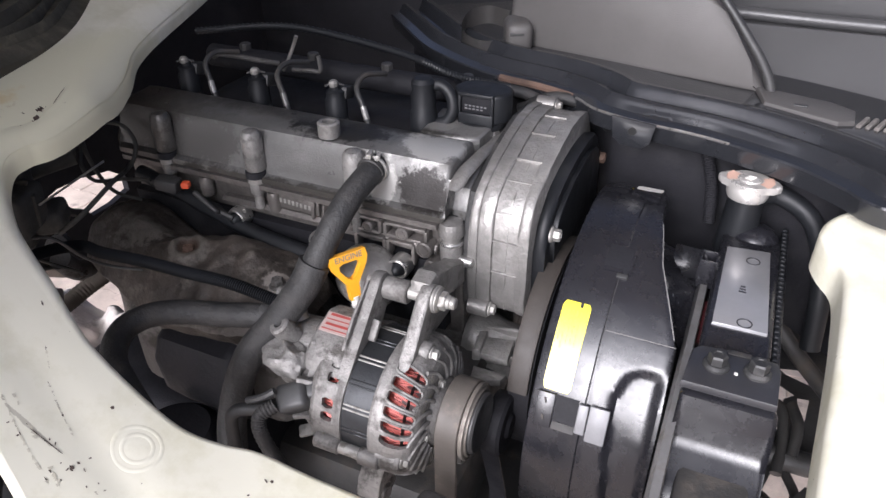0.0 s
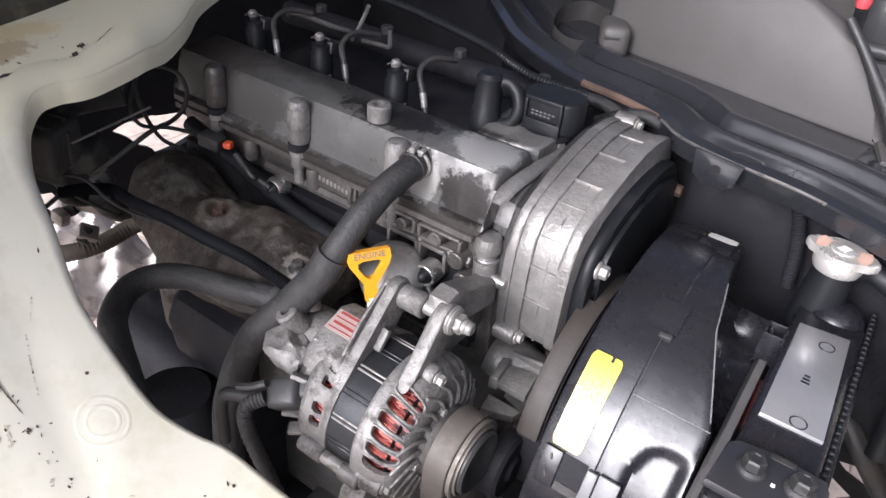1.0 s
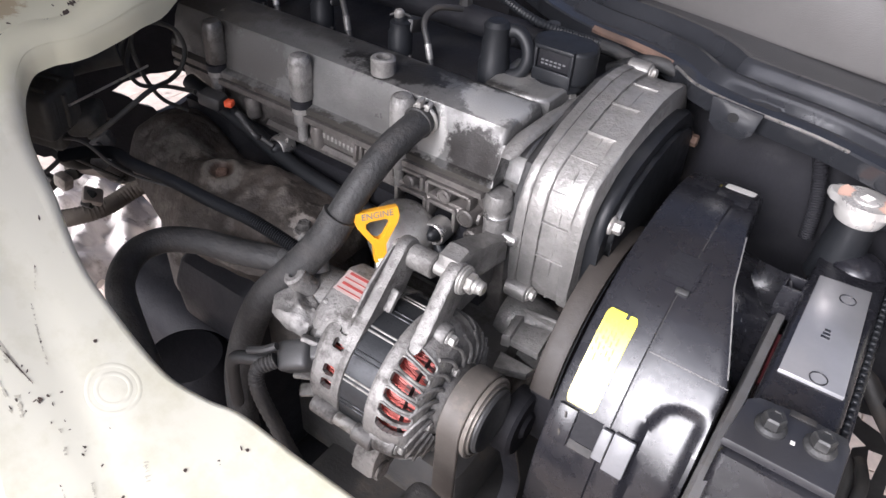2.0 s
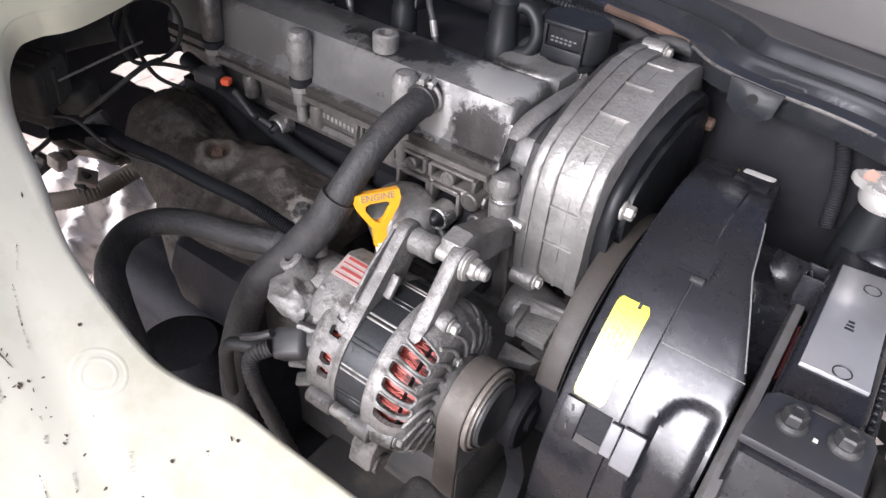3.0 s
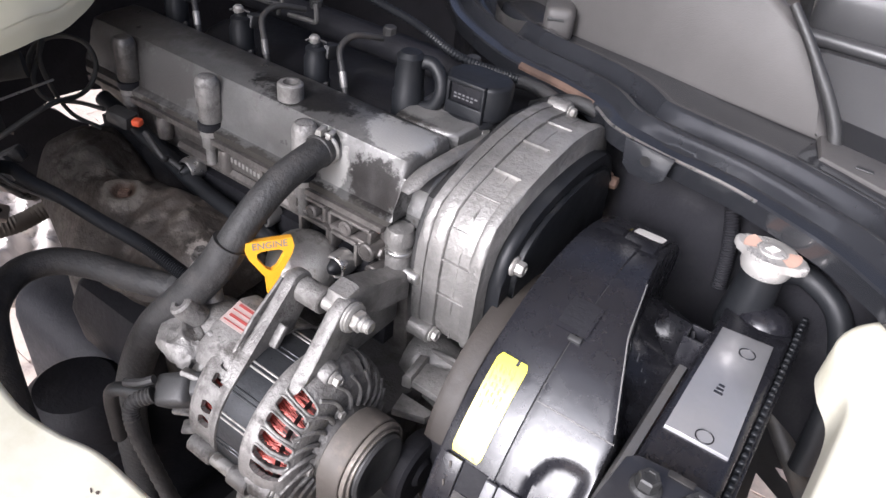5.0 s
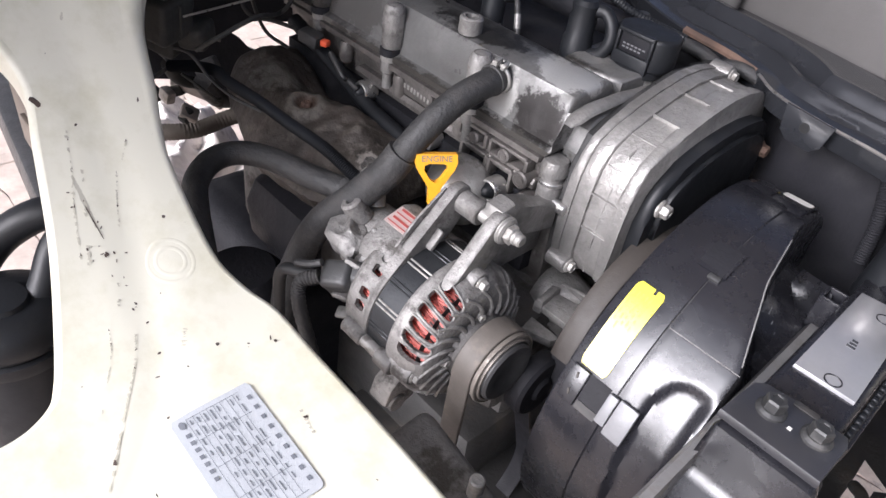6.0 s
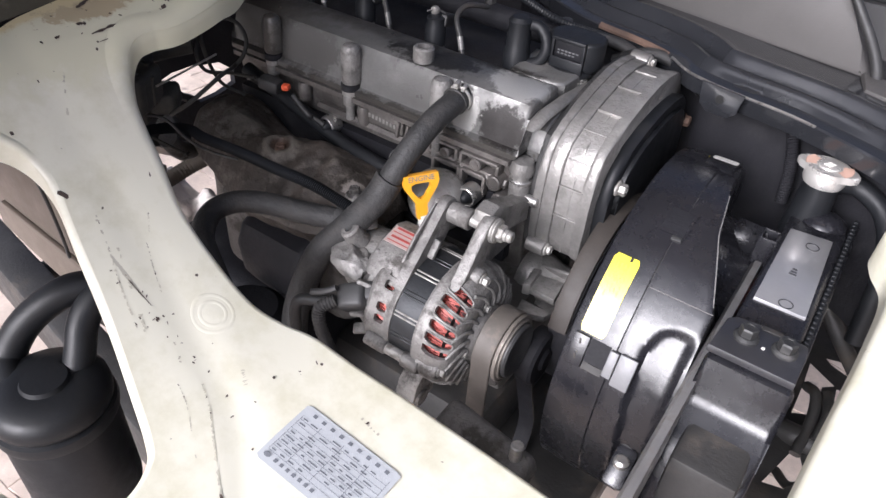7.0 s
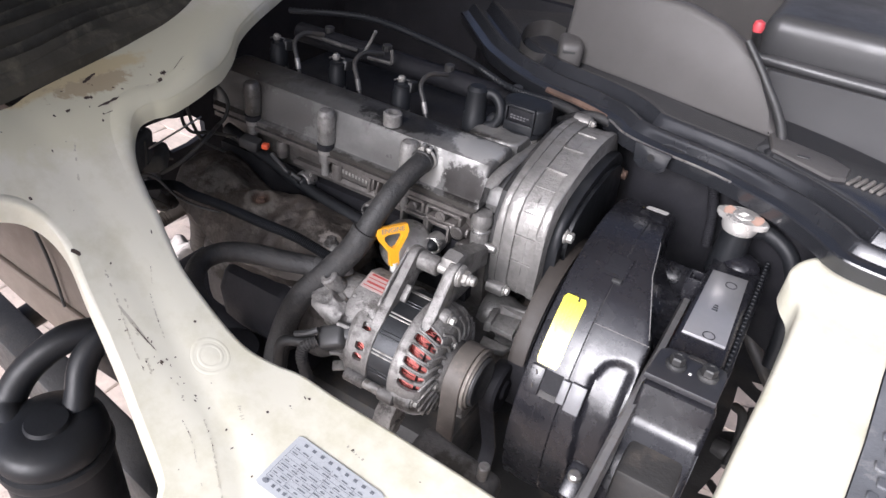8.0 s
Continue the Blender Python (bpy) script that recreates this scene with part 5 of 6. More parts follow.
for a in (8, 22, 54, 86, 112, 150):
    part("rear_rib", about(box(B(), (0, 0, 0), (0.026, 0.005, 0.012), 0.002, (0, 32, 0)), a, 0.072, 0.055), ALUDUST, alt)
bm = lathe(B(), [(0.030, 0.058), (0.036, 0.050), (0.035, 0.026), (0.031, 0.020), (0.016, 0.016), (0, 0.016)], (0, AY + 0.004, AZ + 0.016), "x", 30)
for v in bm.verts:
    v.co += 0.003 * noise.noise_vector(v.co * 45)
pump = part("vacuum_pump", bm, ALUDUST, alt, "dusty cast vacuum pump body")
bm = B()
bmesh.ops.create_uvsphere(bm, u_segments=28, v_segments=18, radius=1.0)
for v in bm.verts:
    v.co = Vector((0.038 + 0.026 * v.co.x, -0.156 + 0.020 * v.co.y, 0.736 + 0.015 * v.co.z)) + 0.006 * noise.noise_vector(v.co * 2.2)
part("pump_lobe", bm, ALUDUST, pump)
part("pump_lug", lathe(B(), [(0.0115, 0), (0.0105, 0.020), (0.0085, 0.022), (0.0045, 0.022), (0.004, 0.016), (0, 0.016)], (0.032, -0.140, 0.748), "z", 18, turn=Euler((radians(25), radians(-20), 0)).to_matrix()), ALUDUST, pump)
part("pump_pipe", tube(B(), [(0.028, -0.120, 0.750), (0.018, -0.115, 0.768), (0.004, -0.118, 0.772)], 0.0085, 14), ALUDUST, pump)
part("rear_pad", prism(B(), [(-0.168, 0.742), (-0.162, 0.756), (-0.146, 0.7655), (-0.118, 0.7735), (-0.104, 0.768), (-0.102, 0.745), (-0.14, 0.74)], 0.060, 0.100, "x", 0.005, seg=3), ALUDUST, alt)
tilt_l = math.degrees(math.atan2(0.008, 0.028))
lab = part("warning_label", box(B(), (0.080, -0.132, 0.7702), (0.032, 0.021, 0.0008), 0, (tilt_l, 0, 0)), REDLABEL, alt, "red and white warning label")
for k in range(4):
    part("print_bar", box(B(), (0.080, -0.1395 + 0.005 * k, 0.7686 + 0.00143 * k), (0.028 - 0.003 * (k % 2), 0.0024 if k in (1, 3) else 0.0010, 0.0008), 0, (tilt_l, 0, 0)), FADEDRED2, lab)


# ears and pivot bolt
def ear(x0, x1, near, far):
    """A mounting arm that leaves the casting's rim and ends in a round eye at the pivot."""
    py, pz, pr = -0.100, 0.8015, 0.0125
    eye = [(py + pr * math.cos(radians(a)), pz + pr * math.sin(radians(a))) for a in range(150, -61, -15)]
    body = [polar(0, a, 0.0650)[1:] for a in range(far, near + 1, 8)]
    return prism(B(), eye + body, x0, x1, "x", 0.0028, seg=2)


part("mounting_ear", ear(0.1000, 0.1112, 52, -18), ALUDUST, alt)
part("mounting_ear", ear(0.1480, 0.1600, 24, -16), ALUDUST, alt)
part("ear_rib", prism(B(), [(-0.146, 0.776), (-0.118, 0.800), (-0.106, 0.806), (-0.110, 0.811), (-0.140, 0.790), (-0.160, 0.769)], 0.0985, 0.1015, "x", 0.001), ALUDUST, alt)
part("ear_web", box(B(), (0.112, -0.128, 0.772), (0.012, 0.006, 0.020), 0.002, (-40, 0, 0)), ALUDUST, alt)
part("pivot_bolt", rod(B(), (0.094, -0.100, 0.8015), 0.0062, 0.082, "x", 18), DUSTSTEEL, alt)
part("pivot_sleeve", rod(B(), (0.112, -0.100, 0.8005), 0.0105, 0.024, "x", 20), ALUDUST, alt)
part("pivot_washer", ring(B(), (0.1602, -0.100, 0.8015), 0.006, 0.0125, 0.003, "x"), DUSTSTEEL, alt)
hexbolt("pivot_nut", (0.1630, -0.100, 0.8015), 0.0080, 0.009, "x", DUSTSTEEL, alt)
part("pivot_end", rod(B(), (0.171, -0.100, 0.8015), 0.0054, 0.009, "x", 16), DUSTSTEEL, alt)
bm = prism(B(), [polar(0, 138, 0.062)[1:], (-0.185, 0.642), (-0.190, 0.624), (-0.172, 0.610), (-0.155, 0.616), polar(0, 165, 0.062)[1:]], 0.118, 0.142, "x", 0.003)
part("foot", bm, ALUDUST, alt)
part("foot_end", rod(B(), (0.116, -0.176, 0.622), 0.010, 0.028, "x", 18), ALUDUST, alt)
plug = part("plug", box(B(), (0.062, -0.186, 0.722), (0.030, 0.026, 0.022), 0.006, (35, -20, 25), 3), BLACKMATT, alt)
part("plug_step", box(B(), (0.072, -0.176, 0.726), (0.022, 0.020, 0.018), 0.005, (35, -20, 25), 3), BLACKMATT, plug)
part("clip", tube(B(), [(0.050, -0.196, 0.734), (0.040, -0.202, 0.728), (0.026, -0.206, 0.722)], 0.0035, 8), BLACKMATT, plug)
part("cable", tube(B(), [(0.052, -0.200, 0.722), (0.042, -0.212, 0.714), (0.046, -0.217, 0.695), (0.064, -0.218, 0.66), (0.085, -0.216, 0.61), (0.090, -0.21, 0.54)], 0.0068, 12, ribs=0.0007, n=12), RUBBER, alt)
part("cable", tube(B(), [(0.055, -0.186, 0.712), (0.030, -0.200, 0.708), (0.008, -0.21, 0.700), (0.002, -0.21, 0.64)], 0.006, 12), BLACKMATT, alt)
# pulley with ribbed rim and hollow front
pul = part("pulley", lathe(B(), [(0, 0.184), (0.020, 0.185), (0.0330, 0.187), (0.0330, 0.2080), (0.0350, 0.2088), (0.0355, 0.2105), (0.0352, 0.2125), (0.0340, 0.2130), (0.0335, 0.2118), (0.0318, 0.2122), (0.0310, 0.2145), (0.0300, 0.2148), (0.0290, 0.2135), (0.0285, 0.2105), (0, 0.2105)], (0, AY, AZ), "x", 56), PULLEYM, alt)
part("shaft_cap", lathe(B(), [(0.0285, 0.2108), (0.0283, 0.2165), (0.0265, 0.2185), (0.018, 0.2185), (0.016, 0.217), (0, 0.217)], (0, AY, AZ), "x", 40), BLACKMATT, pul)

# ---- belt ----
def belt_loop(wheels, x0, x1, thick):
    """A flat belt round two wheels (y, z, r)."""
    (y1, z1, r1), (y2, z2, r2) = wheels
    d = math.hypot(y2 - y1, z2 - z1)
    base, off = math.atan2(z2 - z1, y2 - y1), math.acos((r1 - r2) / d)
    pts = []
    for k in range(33):
        a = base + off + (2 * math.pi - 2 * off) * k / 32
        pts.append((y1 + r1 * math.cos(a), z1 + r1 * math.sin(a), math.cos(a), math.sin(a)))
    for k in range(33):
        a = base - off + 2 * off * k / 32
        pts.append((y2 + r2 * math.cos(a), z2 + r2 * math.sin(a), math.cos(a), math.sin(a)))
    bm = B()
    n = 6
    prof = [(x0, 0.0), (x0, thick * 0.8), (x0 + 0.0008, thick), (x1 - 0.0008, thick), (x1, thick * 0.8), (x1, 0.0)]
    rows = [[bm.verts.new((x, y + ny * t, z + nz * t)) for x, t in prof] for y, z, ny, nz in pts]
    for i in range(len(rows)):
        a, b = rows[i], rows[(i + 1) % len(rows)]
        for k in range(n):
            f = bm.faces.new((a[k], a[(k + 1) % n], b[(k + 1) % n], b[k]))
            f.material_index = 1 if k == n - 1 else 0
    return bm


drive_belt = thing("drive_belt", (0.198, -0.075, 0.35), "worn brown-grey drive belt round the alternator pulley", "belt")
WHEELS = ((AY, AZ, 0.0331), (-0.088, 0.45, 0.074))
band = part("belt_band", belt_loop(WHEELS, 0.1875, 0.2080, 0.0032), BELT, drive_belt)
# near-black inner face puts shade on the far strand
band.data.materials.append(DEEPBLACK)
fan_pulley = thing("fan_pulley", (0.235, 0.06, 0.45), "dark steel fan pulley with worn belt", "pulley")
part("wheel", lathe(B(), [(0, 0.222), (0.105, 0.222), (0.108, 0.224), (0.108, 0.2245)], (0, 0.035, 0.672), "x", 64), CHASSIS, fan_pulley)
bm = B()
rows = []
for k in range(49):
    a = radians(10 + 157 * k / 48)
    rows.append([bm.verts.new((x, 0.035 + r * math.cos(a), 0.672 + r * math.sin(a))) for x, r in ((0.2225, 0.112), (0.2225, 0.1165), (0.2235, 0.117), (0.2280, 0.1172), (0.2320, 0.1173), (0.2360, 0.1172), (0.2410, 0.117), (0.2420, 0.1165), (0.2420, 0.112))])
for p, q in zip(rows, rows[1:]):
    for k in range(8):
        bm.faces.new((p[k], p[k + 1], q[k + 1], q[k]))
part("belt", bm, SEALBROWN, fan_pulley, "worn brown belt on the pulley")
part("idler", lathe(B(), [(0, 0.232), (0.010, 0.232), (0.013, 0.229), (0.028, 0.229), (0.031, 0.226), (0.031, 0.212), (0, 0.212)], (0, -0.085, 0.660), "x", 40), DEEPBLACK, fan_pulley)
part("hub", lathe(B(), [(0.110, 0.222), (0.110, 0.2430), (0.05, 0.245), (0, 0.245)], (0, 0.035, 0.672), "x", 48), DEEPBLACK, fan_pulley)

# ---- fan shroud ----
SY, SZ, SR = 0.055, 0.652, 0.188
shroud = thing("fan_shroud", (0.31, SY, SZ - 0.2), "glossy black plastic radiator fan shroud", "fan shroud")


def shroud_end(deg):
    """Where the ring's band ends towards the radiator, by the angle from the top (towards the near side)."""
    return interp(deg, [-60, -22, 0, 20, 42, 60, 100], [0.312, 0.316, 0.322, 0.334, 0.360, 0.362, 0.362])


def at_ring(deg, x, r):
    a = radians(deg)
    return (x, SY - r * math.sin(a), SZ + r * math.cos(a))


def pocket(deg, x):
    """Depth of the moulded pocket low on the ring's radiator side."""
    def rise(v, a, b):
        t = min(1.0, max(0.0, (v - a) / (b - a)))
        return t * t * (3 - 2 * t)
    edge = interp(deg, [49, 52, 58, 70, 95], [0.340, 0.327, 0.320, 0.322, 0.330])
    return 0.0055 * rise(deg, 48.5, 51.5) * rise(x, edge - 0.001, edge + 0.005) * (1 - rise(x, 0.350, 0.360)) - 0.002 * rise(deg, 53, 75) * rise(x, edge + 0.010, 0.35)


bm = B()
rows = []
for k in range(181):
    deg = -75 + 195 * k / 180
    e = shroud_end(deg)
    step = 0.302
    prof = [(0.256, SR - 0.012), (0.256, SR - 0.001), (0.258, SR), (step - 0.0012, SR), (step, SR - 0.0012), (step + 0.001, SR - 0.0012), (min(step + 0.002, e - 0.006), SR - 0.0010)]
    prof += [(step + 0.003 + (e - 0.004 - step - 0.003) * j / 16, SR - 0.0010) for j in range(1, 17)] + [(e - 0.001, SR - 0.0018), (e, SR - 0.004), (e + 0.001, SR - 0.025), (e + 0.002, SR - 0.043), (e + 0.003, SR - 0.0500), (max(0.350, e + 0.005), SR - 0.0580), (max(0.3655, e + 0.007), SR - 0.064), (max(0.3660, e + 0.0075), SR - 0.09)]
    rows.append([bm.verts.new(at_ring(deg, x, r - pocket(deg, x))) for x, r in prof])
for a, b in zip(rows, rows[1:]):
    for k in range(len(a) - 1):
        bm.faces.new((a[k], a[k + 1], b[k + 1], b[k]))
part("shroud_ring", bm, BLACKGLOSS, shroud)
part("shroud_back", lathe(B(), [(0.0, 0.31), (SR - 0.012, 0.272), (SR - 0.012, 0.256)], (0, SY, SZ), "x", 64), BLACKMATT, shroud)


def on_ring(bm, deg, x, out=0.0):
    """Moves a mesh drawn round the origin (x along the axis, y along the rim, z outward) onto the shroud at an angle from the top."""
    bmesh.ops.transform(bm, verts=bm.verts, matrix=Matrix.Translation((x, SY, SZ)) @ Matrix.Rotation(radians(deg), 4, "X") @ Matrix.Translation((0, 0, SR + out)))
    return bm


def bent(deg0, deg1, x0, x1, out, cut=0.0, n=14):
    """A thin film bent onto the ring; cut: how far its corners are clipped."""
    bm = B()
    rows = []
    for k in range(n + 1):
        deg = deg0 + (deg1 - deg0) * k / n
        e = cut if k in (0, n) else cut * 0.3 if k in (1, n - 1) else 0.0
        rows.append([bm.verts.new(at_ring(deg, x, SR + out)) for x in (x0 + e, (x0 + x1) / 2, x1 - e)])
    for p, q in zip(rows, rows[1:]):
        for k in (0, 1):
            bm.faces.new((p[k], p[k + 1], q[k + 1], q[k]))
    return bm


sticker = part("sticker", bent(36.6, 60.2, 0.2635, 0.2875, 0.0008, 0.0022, 30), YELLOW, shroud, "yellow warning sticker with faint print")
srng = random.Random(11)
for k in range(5):
    d = 39.0
    while d < 48:
        w = srng.uniform(0.8, 2.2)
        part("print_bar", bent(d, d + w, 0.2655 + 0.0036 * k, 0.2667 + 0.0036 * k, 0.0011, 0, 1), OCHRE, sticker, smooth=False)
        d += w + srng.uniform(0.5, 1.0)
part("notch", bent(36.6, 37.9, 0.278, 0.2805, 0.0012, 0, 1), BLACKGLOSS, sticker, smooth=False)
# seams, vents and clips on the ring
part("seam", bent(41.8, 42.05, 0.303, 0.360, 0.0003, 0, 1), DUSTLINE, shroud, smooth=False)
part("seam", bent(10, 62, 0.3015, 0.3022, -0.0008, 0, 20), CHASSIS, shroud, smooth=False)
# vent and window are dark films that stand for shaded openings
part("vent_shade", bent(17, 25.6, 0.2865, 0.3105, 0.0005, 0.001), DEEPBLACK, shroud)
part("vent_step", bent(24.6, 25.6, 0.2865, 0.303, 0.0009, 0, 2), BLACKGLOSS, shroud)
part("vent_step", bent(17, 25.6, 0.3085, 0.3108, 0.0009, 0, 8), BLACKGLOSS, shroud)
part("dusty_edge", tube(B(), [at_ring(d, shroud_end(d) - 0.0005, SR - 0.0022) for d in range(4, 43, 3)], 0.0007, 6, 3), DUSTLINE, shroud, "thin dust-grey worn edge")
part("vent_lip", on_ring(box(B(), (0, 0, 0), (0.010, 0.005, 0.004), 0.001), 26.6, 0.304), BLACKMATT, shroud)
part("window", bent(61.0, 68.0, 0.2775, 0.2965, 0.0005), DEEPBLACK, shroud)
# pale grey puts the flaps' bright reflection into their colour
part("flap", on_ring(box(B(), (0, 0, 0.0015), (0.0085, 0.026, 0.004), 0.001), 65.4, 0.3012), GREYPLASTIC, shroud, "flap coloured pale grey for its bright reflection")
part("flap", on_ring(box(B(), (0, 0, 0.0010), (0.0165, 0.0315, 0.004), 0.001), 65.9, 0.3145), GREYPLASTIC, shroud, "flap coloured pale grey for its bright reflection")
part("flap", on_ring(box(B(), (0, 0, 0.0010), (0.0155, 0.031, 0.003), 0.001), 65.6, 0.2690), BLACKGLOSS, shroud)
for d in (63.0, 67.6):
    part("slot_mark", on_ring(box(B(), (0, 0, 0.0022), (0.0018, 0.005, 0.003), 0.0005, (0, 0, 18)), d, 0.269), CHASSIS, shroud)
part("flap_gap", bent(68.2, 70.4, 0.2775, 0.2965, 0.0006, 0, 2), CHASSIS, shroud)
bm = B()
for x0, x1, up in ((0.262, 0.284, 0.0012), (0.284, 0.314, 0.0028)):
    rows = [[bm.verts.new(at_ring(d, x, SR + o)) for d, o in ((-8, -0.001), (-12, up * 0.5), (-16, up), (-24, up), (-24.5, -0.004))] for x in (x0, x0 + 0.0015, x1 - 0.0015, x1)]
    for v in rows[0] + rows[-1]:
        v.co += (Vector((v.co.x, SY, SZ)) - v.co).normalized() * 0.002
    for p, q in zip(rows, rows[1:]):
        for k in range(4):
            bm.faces.new((p[k], p[k + 1], q[k + 1], q[k]))
part("top_step", bm, BLACKGLOSS, shroud)
part("scuff", bent(-19.0, -13.5, 0.288, 0.313, 0.0034, 0.004), PALE, shroud, "bare scuffed corner")
for j in range(3):
    part("crayon_mark", bent(-18.5, -16.2, 0.276 + 0.007 * j, 0.2766 + 0.007 * j, 0.0007, 0, 2), OCHRE, shroud, smooth=False)
    part("crayon_mark", bent(-18.7 + 0.8 * j, -18.3 + 0.8 * j, 0.276 + 0.006 * j, 0.281 + 0.006 * j, 0.0007, 0, 1), OCHRE, shroud, smooth=False)
# strip of lighter grey than the shroud
part("plate_edge", prism(B(), [(0.3635, 0.742), (0.3635, 0.776), (0.3665, 0.783), (0.3725, 0.783), (0.3735, 0.776), (0.3735, 0.742)], -0.30, 0.045, "y", 0.0012), PLATEGREY, shroud, "grey plate edge")
# thin red tube drawn for a reddish streak beside the plate edge
part("cable", tube(B(), [(0.3765, -0.030, 0.772), (0.3760, 0.0, 0.774), (0.3755, 0.03, 0.772)], 0.0022, 8), DULLRED, shroud, "dull red streak beside the plate edge")
part("side_plate", box(B(), (0.3665, -0.16, 0.62), (0.004, 0.30, 0.26), 0.001), BLACKGLOSS, shroud)
bm = B()
rows = []
for k in range(9):
    t = k / 8
    x = 0.3375 + 0.024 * t
    y, z, h = 0.062 - 0.010 * t, 0.8060 + 0.0045 * t, 0.006 + 0.026 * math.sin(t * 1.5)
    rows.append([bm.verts.new((x, y - 0.016 * math.sin(u * 1.57) + 0.005, z - h * u)) for u in (0, 0.12, 0.3, 0.5, 0.75, 1.0)])
for p, q in zip(rows, rows[1:]):
    for k in range(5):
        bm.faces.new((p[k], p[k + 1], q[k + 1], q[k]))
bmesh.ops.solidify(bm, geom=bm.faces[:], thickness=0.0018)
clip = part("clip", bm, BLACKGLOSS, shroud, "curved black plastic fin with socket")
for c, sz in (((0.3690, 0.0435), (0.0160, 0.0022)), ((0.3690, 0.0610), (0.0160, 0.0022)), ((0.3618, 0.0522), (0.0022, 0.0180)), ((0.3762, 0.0522), (0.0022, 0.0180))):
    part("socket_wall", box(B(), (c[0], c[1], 0.794), (sz[0], sz[1], 0.030), 0.0006), BLACKGLOSS, clip)
part("socket_pin", box(B(), (0.3660, 0.0530, 0.800), (0.0030, 0.0120, 0.010), 0.0008, (0, 0, 15)), BLACKGLOSS, clip)
for j in range(3):
    part("scratch", box(B(), (0.339 + 0.006 * j, 0.026 - 0.004 * j, 0.7838 - 0.0042 * j), (0.0008, 0.008, 0.0010), 0, (12, 28, 20)), GREYPLASTIC, shroud, smooth=False)
part("lower_screw", lathe(B(), [(0, 0.006), (0.004, 0.006), (0.006, 0.004), (0.006, 0)], (0.352, -0.217, 0.745), "z", 16), STEEL, shroud)
part("lower_boss", box(B(), (0.352, -0.212, 0.735), (0.018, 0.034, 0.016), 0.005, (38, 0, 0)), BLACKGLOSS, shroud)


# ---- radiator ----
rad = thing("radiator", (0.40, 0.0, 0.40), "black radiator with glossy top tank and bolted bracket", "radiator")
part("core", box(B(), (0.405, 0.0, 0.57), (0.05, 0.40, 0.38), 0.004), CHASSIS, rad)
tank = part("top_tank", prism(B(), [(-0.088, 0.76), (-0.088, 0.806), (-0.07, 0.812), (0.075, 0.812), (0.10, 0.806), (0.125, 0.80), (0.145, 0.785), (0.15, 0.76)], 0.376, 0.4275, "x", 0.005, seg=3), BLACKGLOSS, rad)
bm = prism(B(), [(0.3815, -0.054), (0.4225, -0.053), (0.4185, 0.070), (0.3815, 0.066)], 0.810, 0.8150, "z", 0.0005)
plate_t = part("tank_plate", bm, TANKPLATE, rad, "smooth raised plate, pale grey for the bright sky reflection")
for y in (0.048, -0.047):
    part("button", ring(B(), (0.405, y, 0.8147), 0.0052, 0.0060, 0.0008), BLACKGLOSS, plate_t)
for k in range(3):
    part("cast_mark", box(B(), (0.4, -0.004 + 0.004 * k, 0.8152), (0.006 - 0.001 * k, 0.0022, 0.0006), 0), BLACKGLOSS, plate_t)
part("dome_end", lathe(B(), [(0, 0.010), (0.012, 0.008), (0.02, 0.002), (0.0235, -0.008)], (0.405, 0.112, 0.806), seg=28), BLACKGLOSS, rad)
for k in range(30):
    part("crimp_tooth", box(B(), (0.4305, -0.078 + 0.0073 * k, 0.800), (0.0045, 0.0040, 0.014), 0.0008, seg=1), RESBLACK, rad)
part("crimp_strip", box(B(), (0.4335, 0.03, 0.794), (0.004, 0.225, 0.010), 0.001), BLACKGLOSS, rad)
bm = prism(B(), [(0.369, -0.133), (0.372, -0.094), (0.378, -0.088), (0.402, -0.085), (0.431, -0.087), (0.434, -0.095), (0.433, -0.133)], 0.809, 0.8165, "z", 0.0018)
brk = part("mount_bracket", bm, SATIN, rad)
part("bracket_slot", box(B(), (0.405, -0.089, 0.8170), (0.016, 0.005, 0.0012), 0.0004), CHASSIS, brk)
part("scuff", box(B(), (0.404, -0.112, 0.8170), (0.0025, 0.0025, 0.0006), 0), PALE, brk)
for x, y in ((0.39, -0.108), (0.418, -0.105)):
    hexbolt("bracket_bolt", (x, y, 0.8163), 0.0066, 0.0115, "z", BLACKMATT, brk)
bm = prism(B(), [(-0.09, 0.78), (-0.129, 0.807), (-0.135, 0.805), (-0.139, 0.792), (-0.142, 0.772), (-0.148, 0.764), (-0.172, 0.756), (-0.186, 0.744), (-0.196, 0.72), (-0.203, 0.69), (-0.208, 0.55), (-0.09, 0.55)], 0.370, 0.4365, "x", 0.006, seg=4)
part("side_tank", bm, BLACKGLOSS, rad)
part("filler_neck", lathe(B(), [(0.020, -0.03), (0.018, 0), (0.016, 0.03), (0.019, 0.034), (0.019, 0.038), (0, 0.038)], (0.388, 0.120, 0.812), seg=28), RESBLACK, rad)
part("overflow_hose", tube(B(), [(0.40, 0.135, 0.838), (0.42, 0.14, 0.838), (0.45, 0.125, 0.825), (0.468, 0.09, 0.79), (0.475, 0.07, 0.72)], 0.0095, 14), RESBLACK, rad)

pts = []
for k in range(64):
    a = 2 * math.pi * k / 64
    r = 0.0195 + 0.0095 * max(0, math.cos(2 * a)) ** 3 - 0.0008 * max(0, -math.cos(2 * a))
    pts.append((r * math.cos(a - 0.15), r * math.sin(a - 0.15)))
bm = prism(B(), pts, 0.8535, 0.8605, "z", 0.0018)
lathe(bm, [(0.018, -0.011), (0.0195, -0.007), (0.0195, 0.0), (0.0185, 0.003)], (0, 0, 0.854), seg=32)
bmesh.ops.translate(bm, verts=bm.verts, vec=(0.388, 0.118, 0))
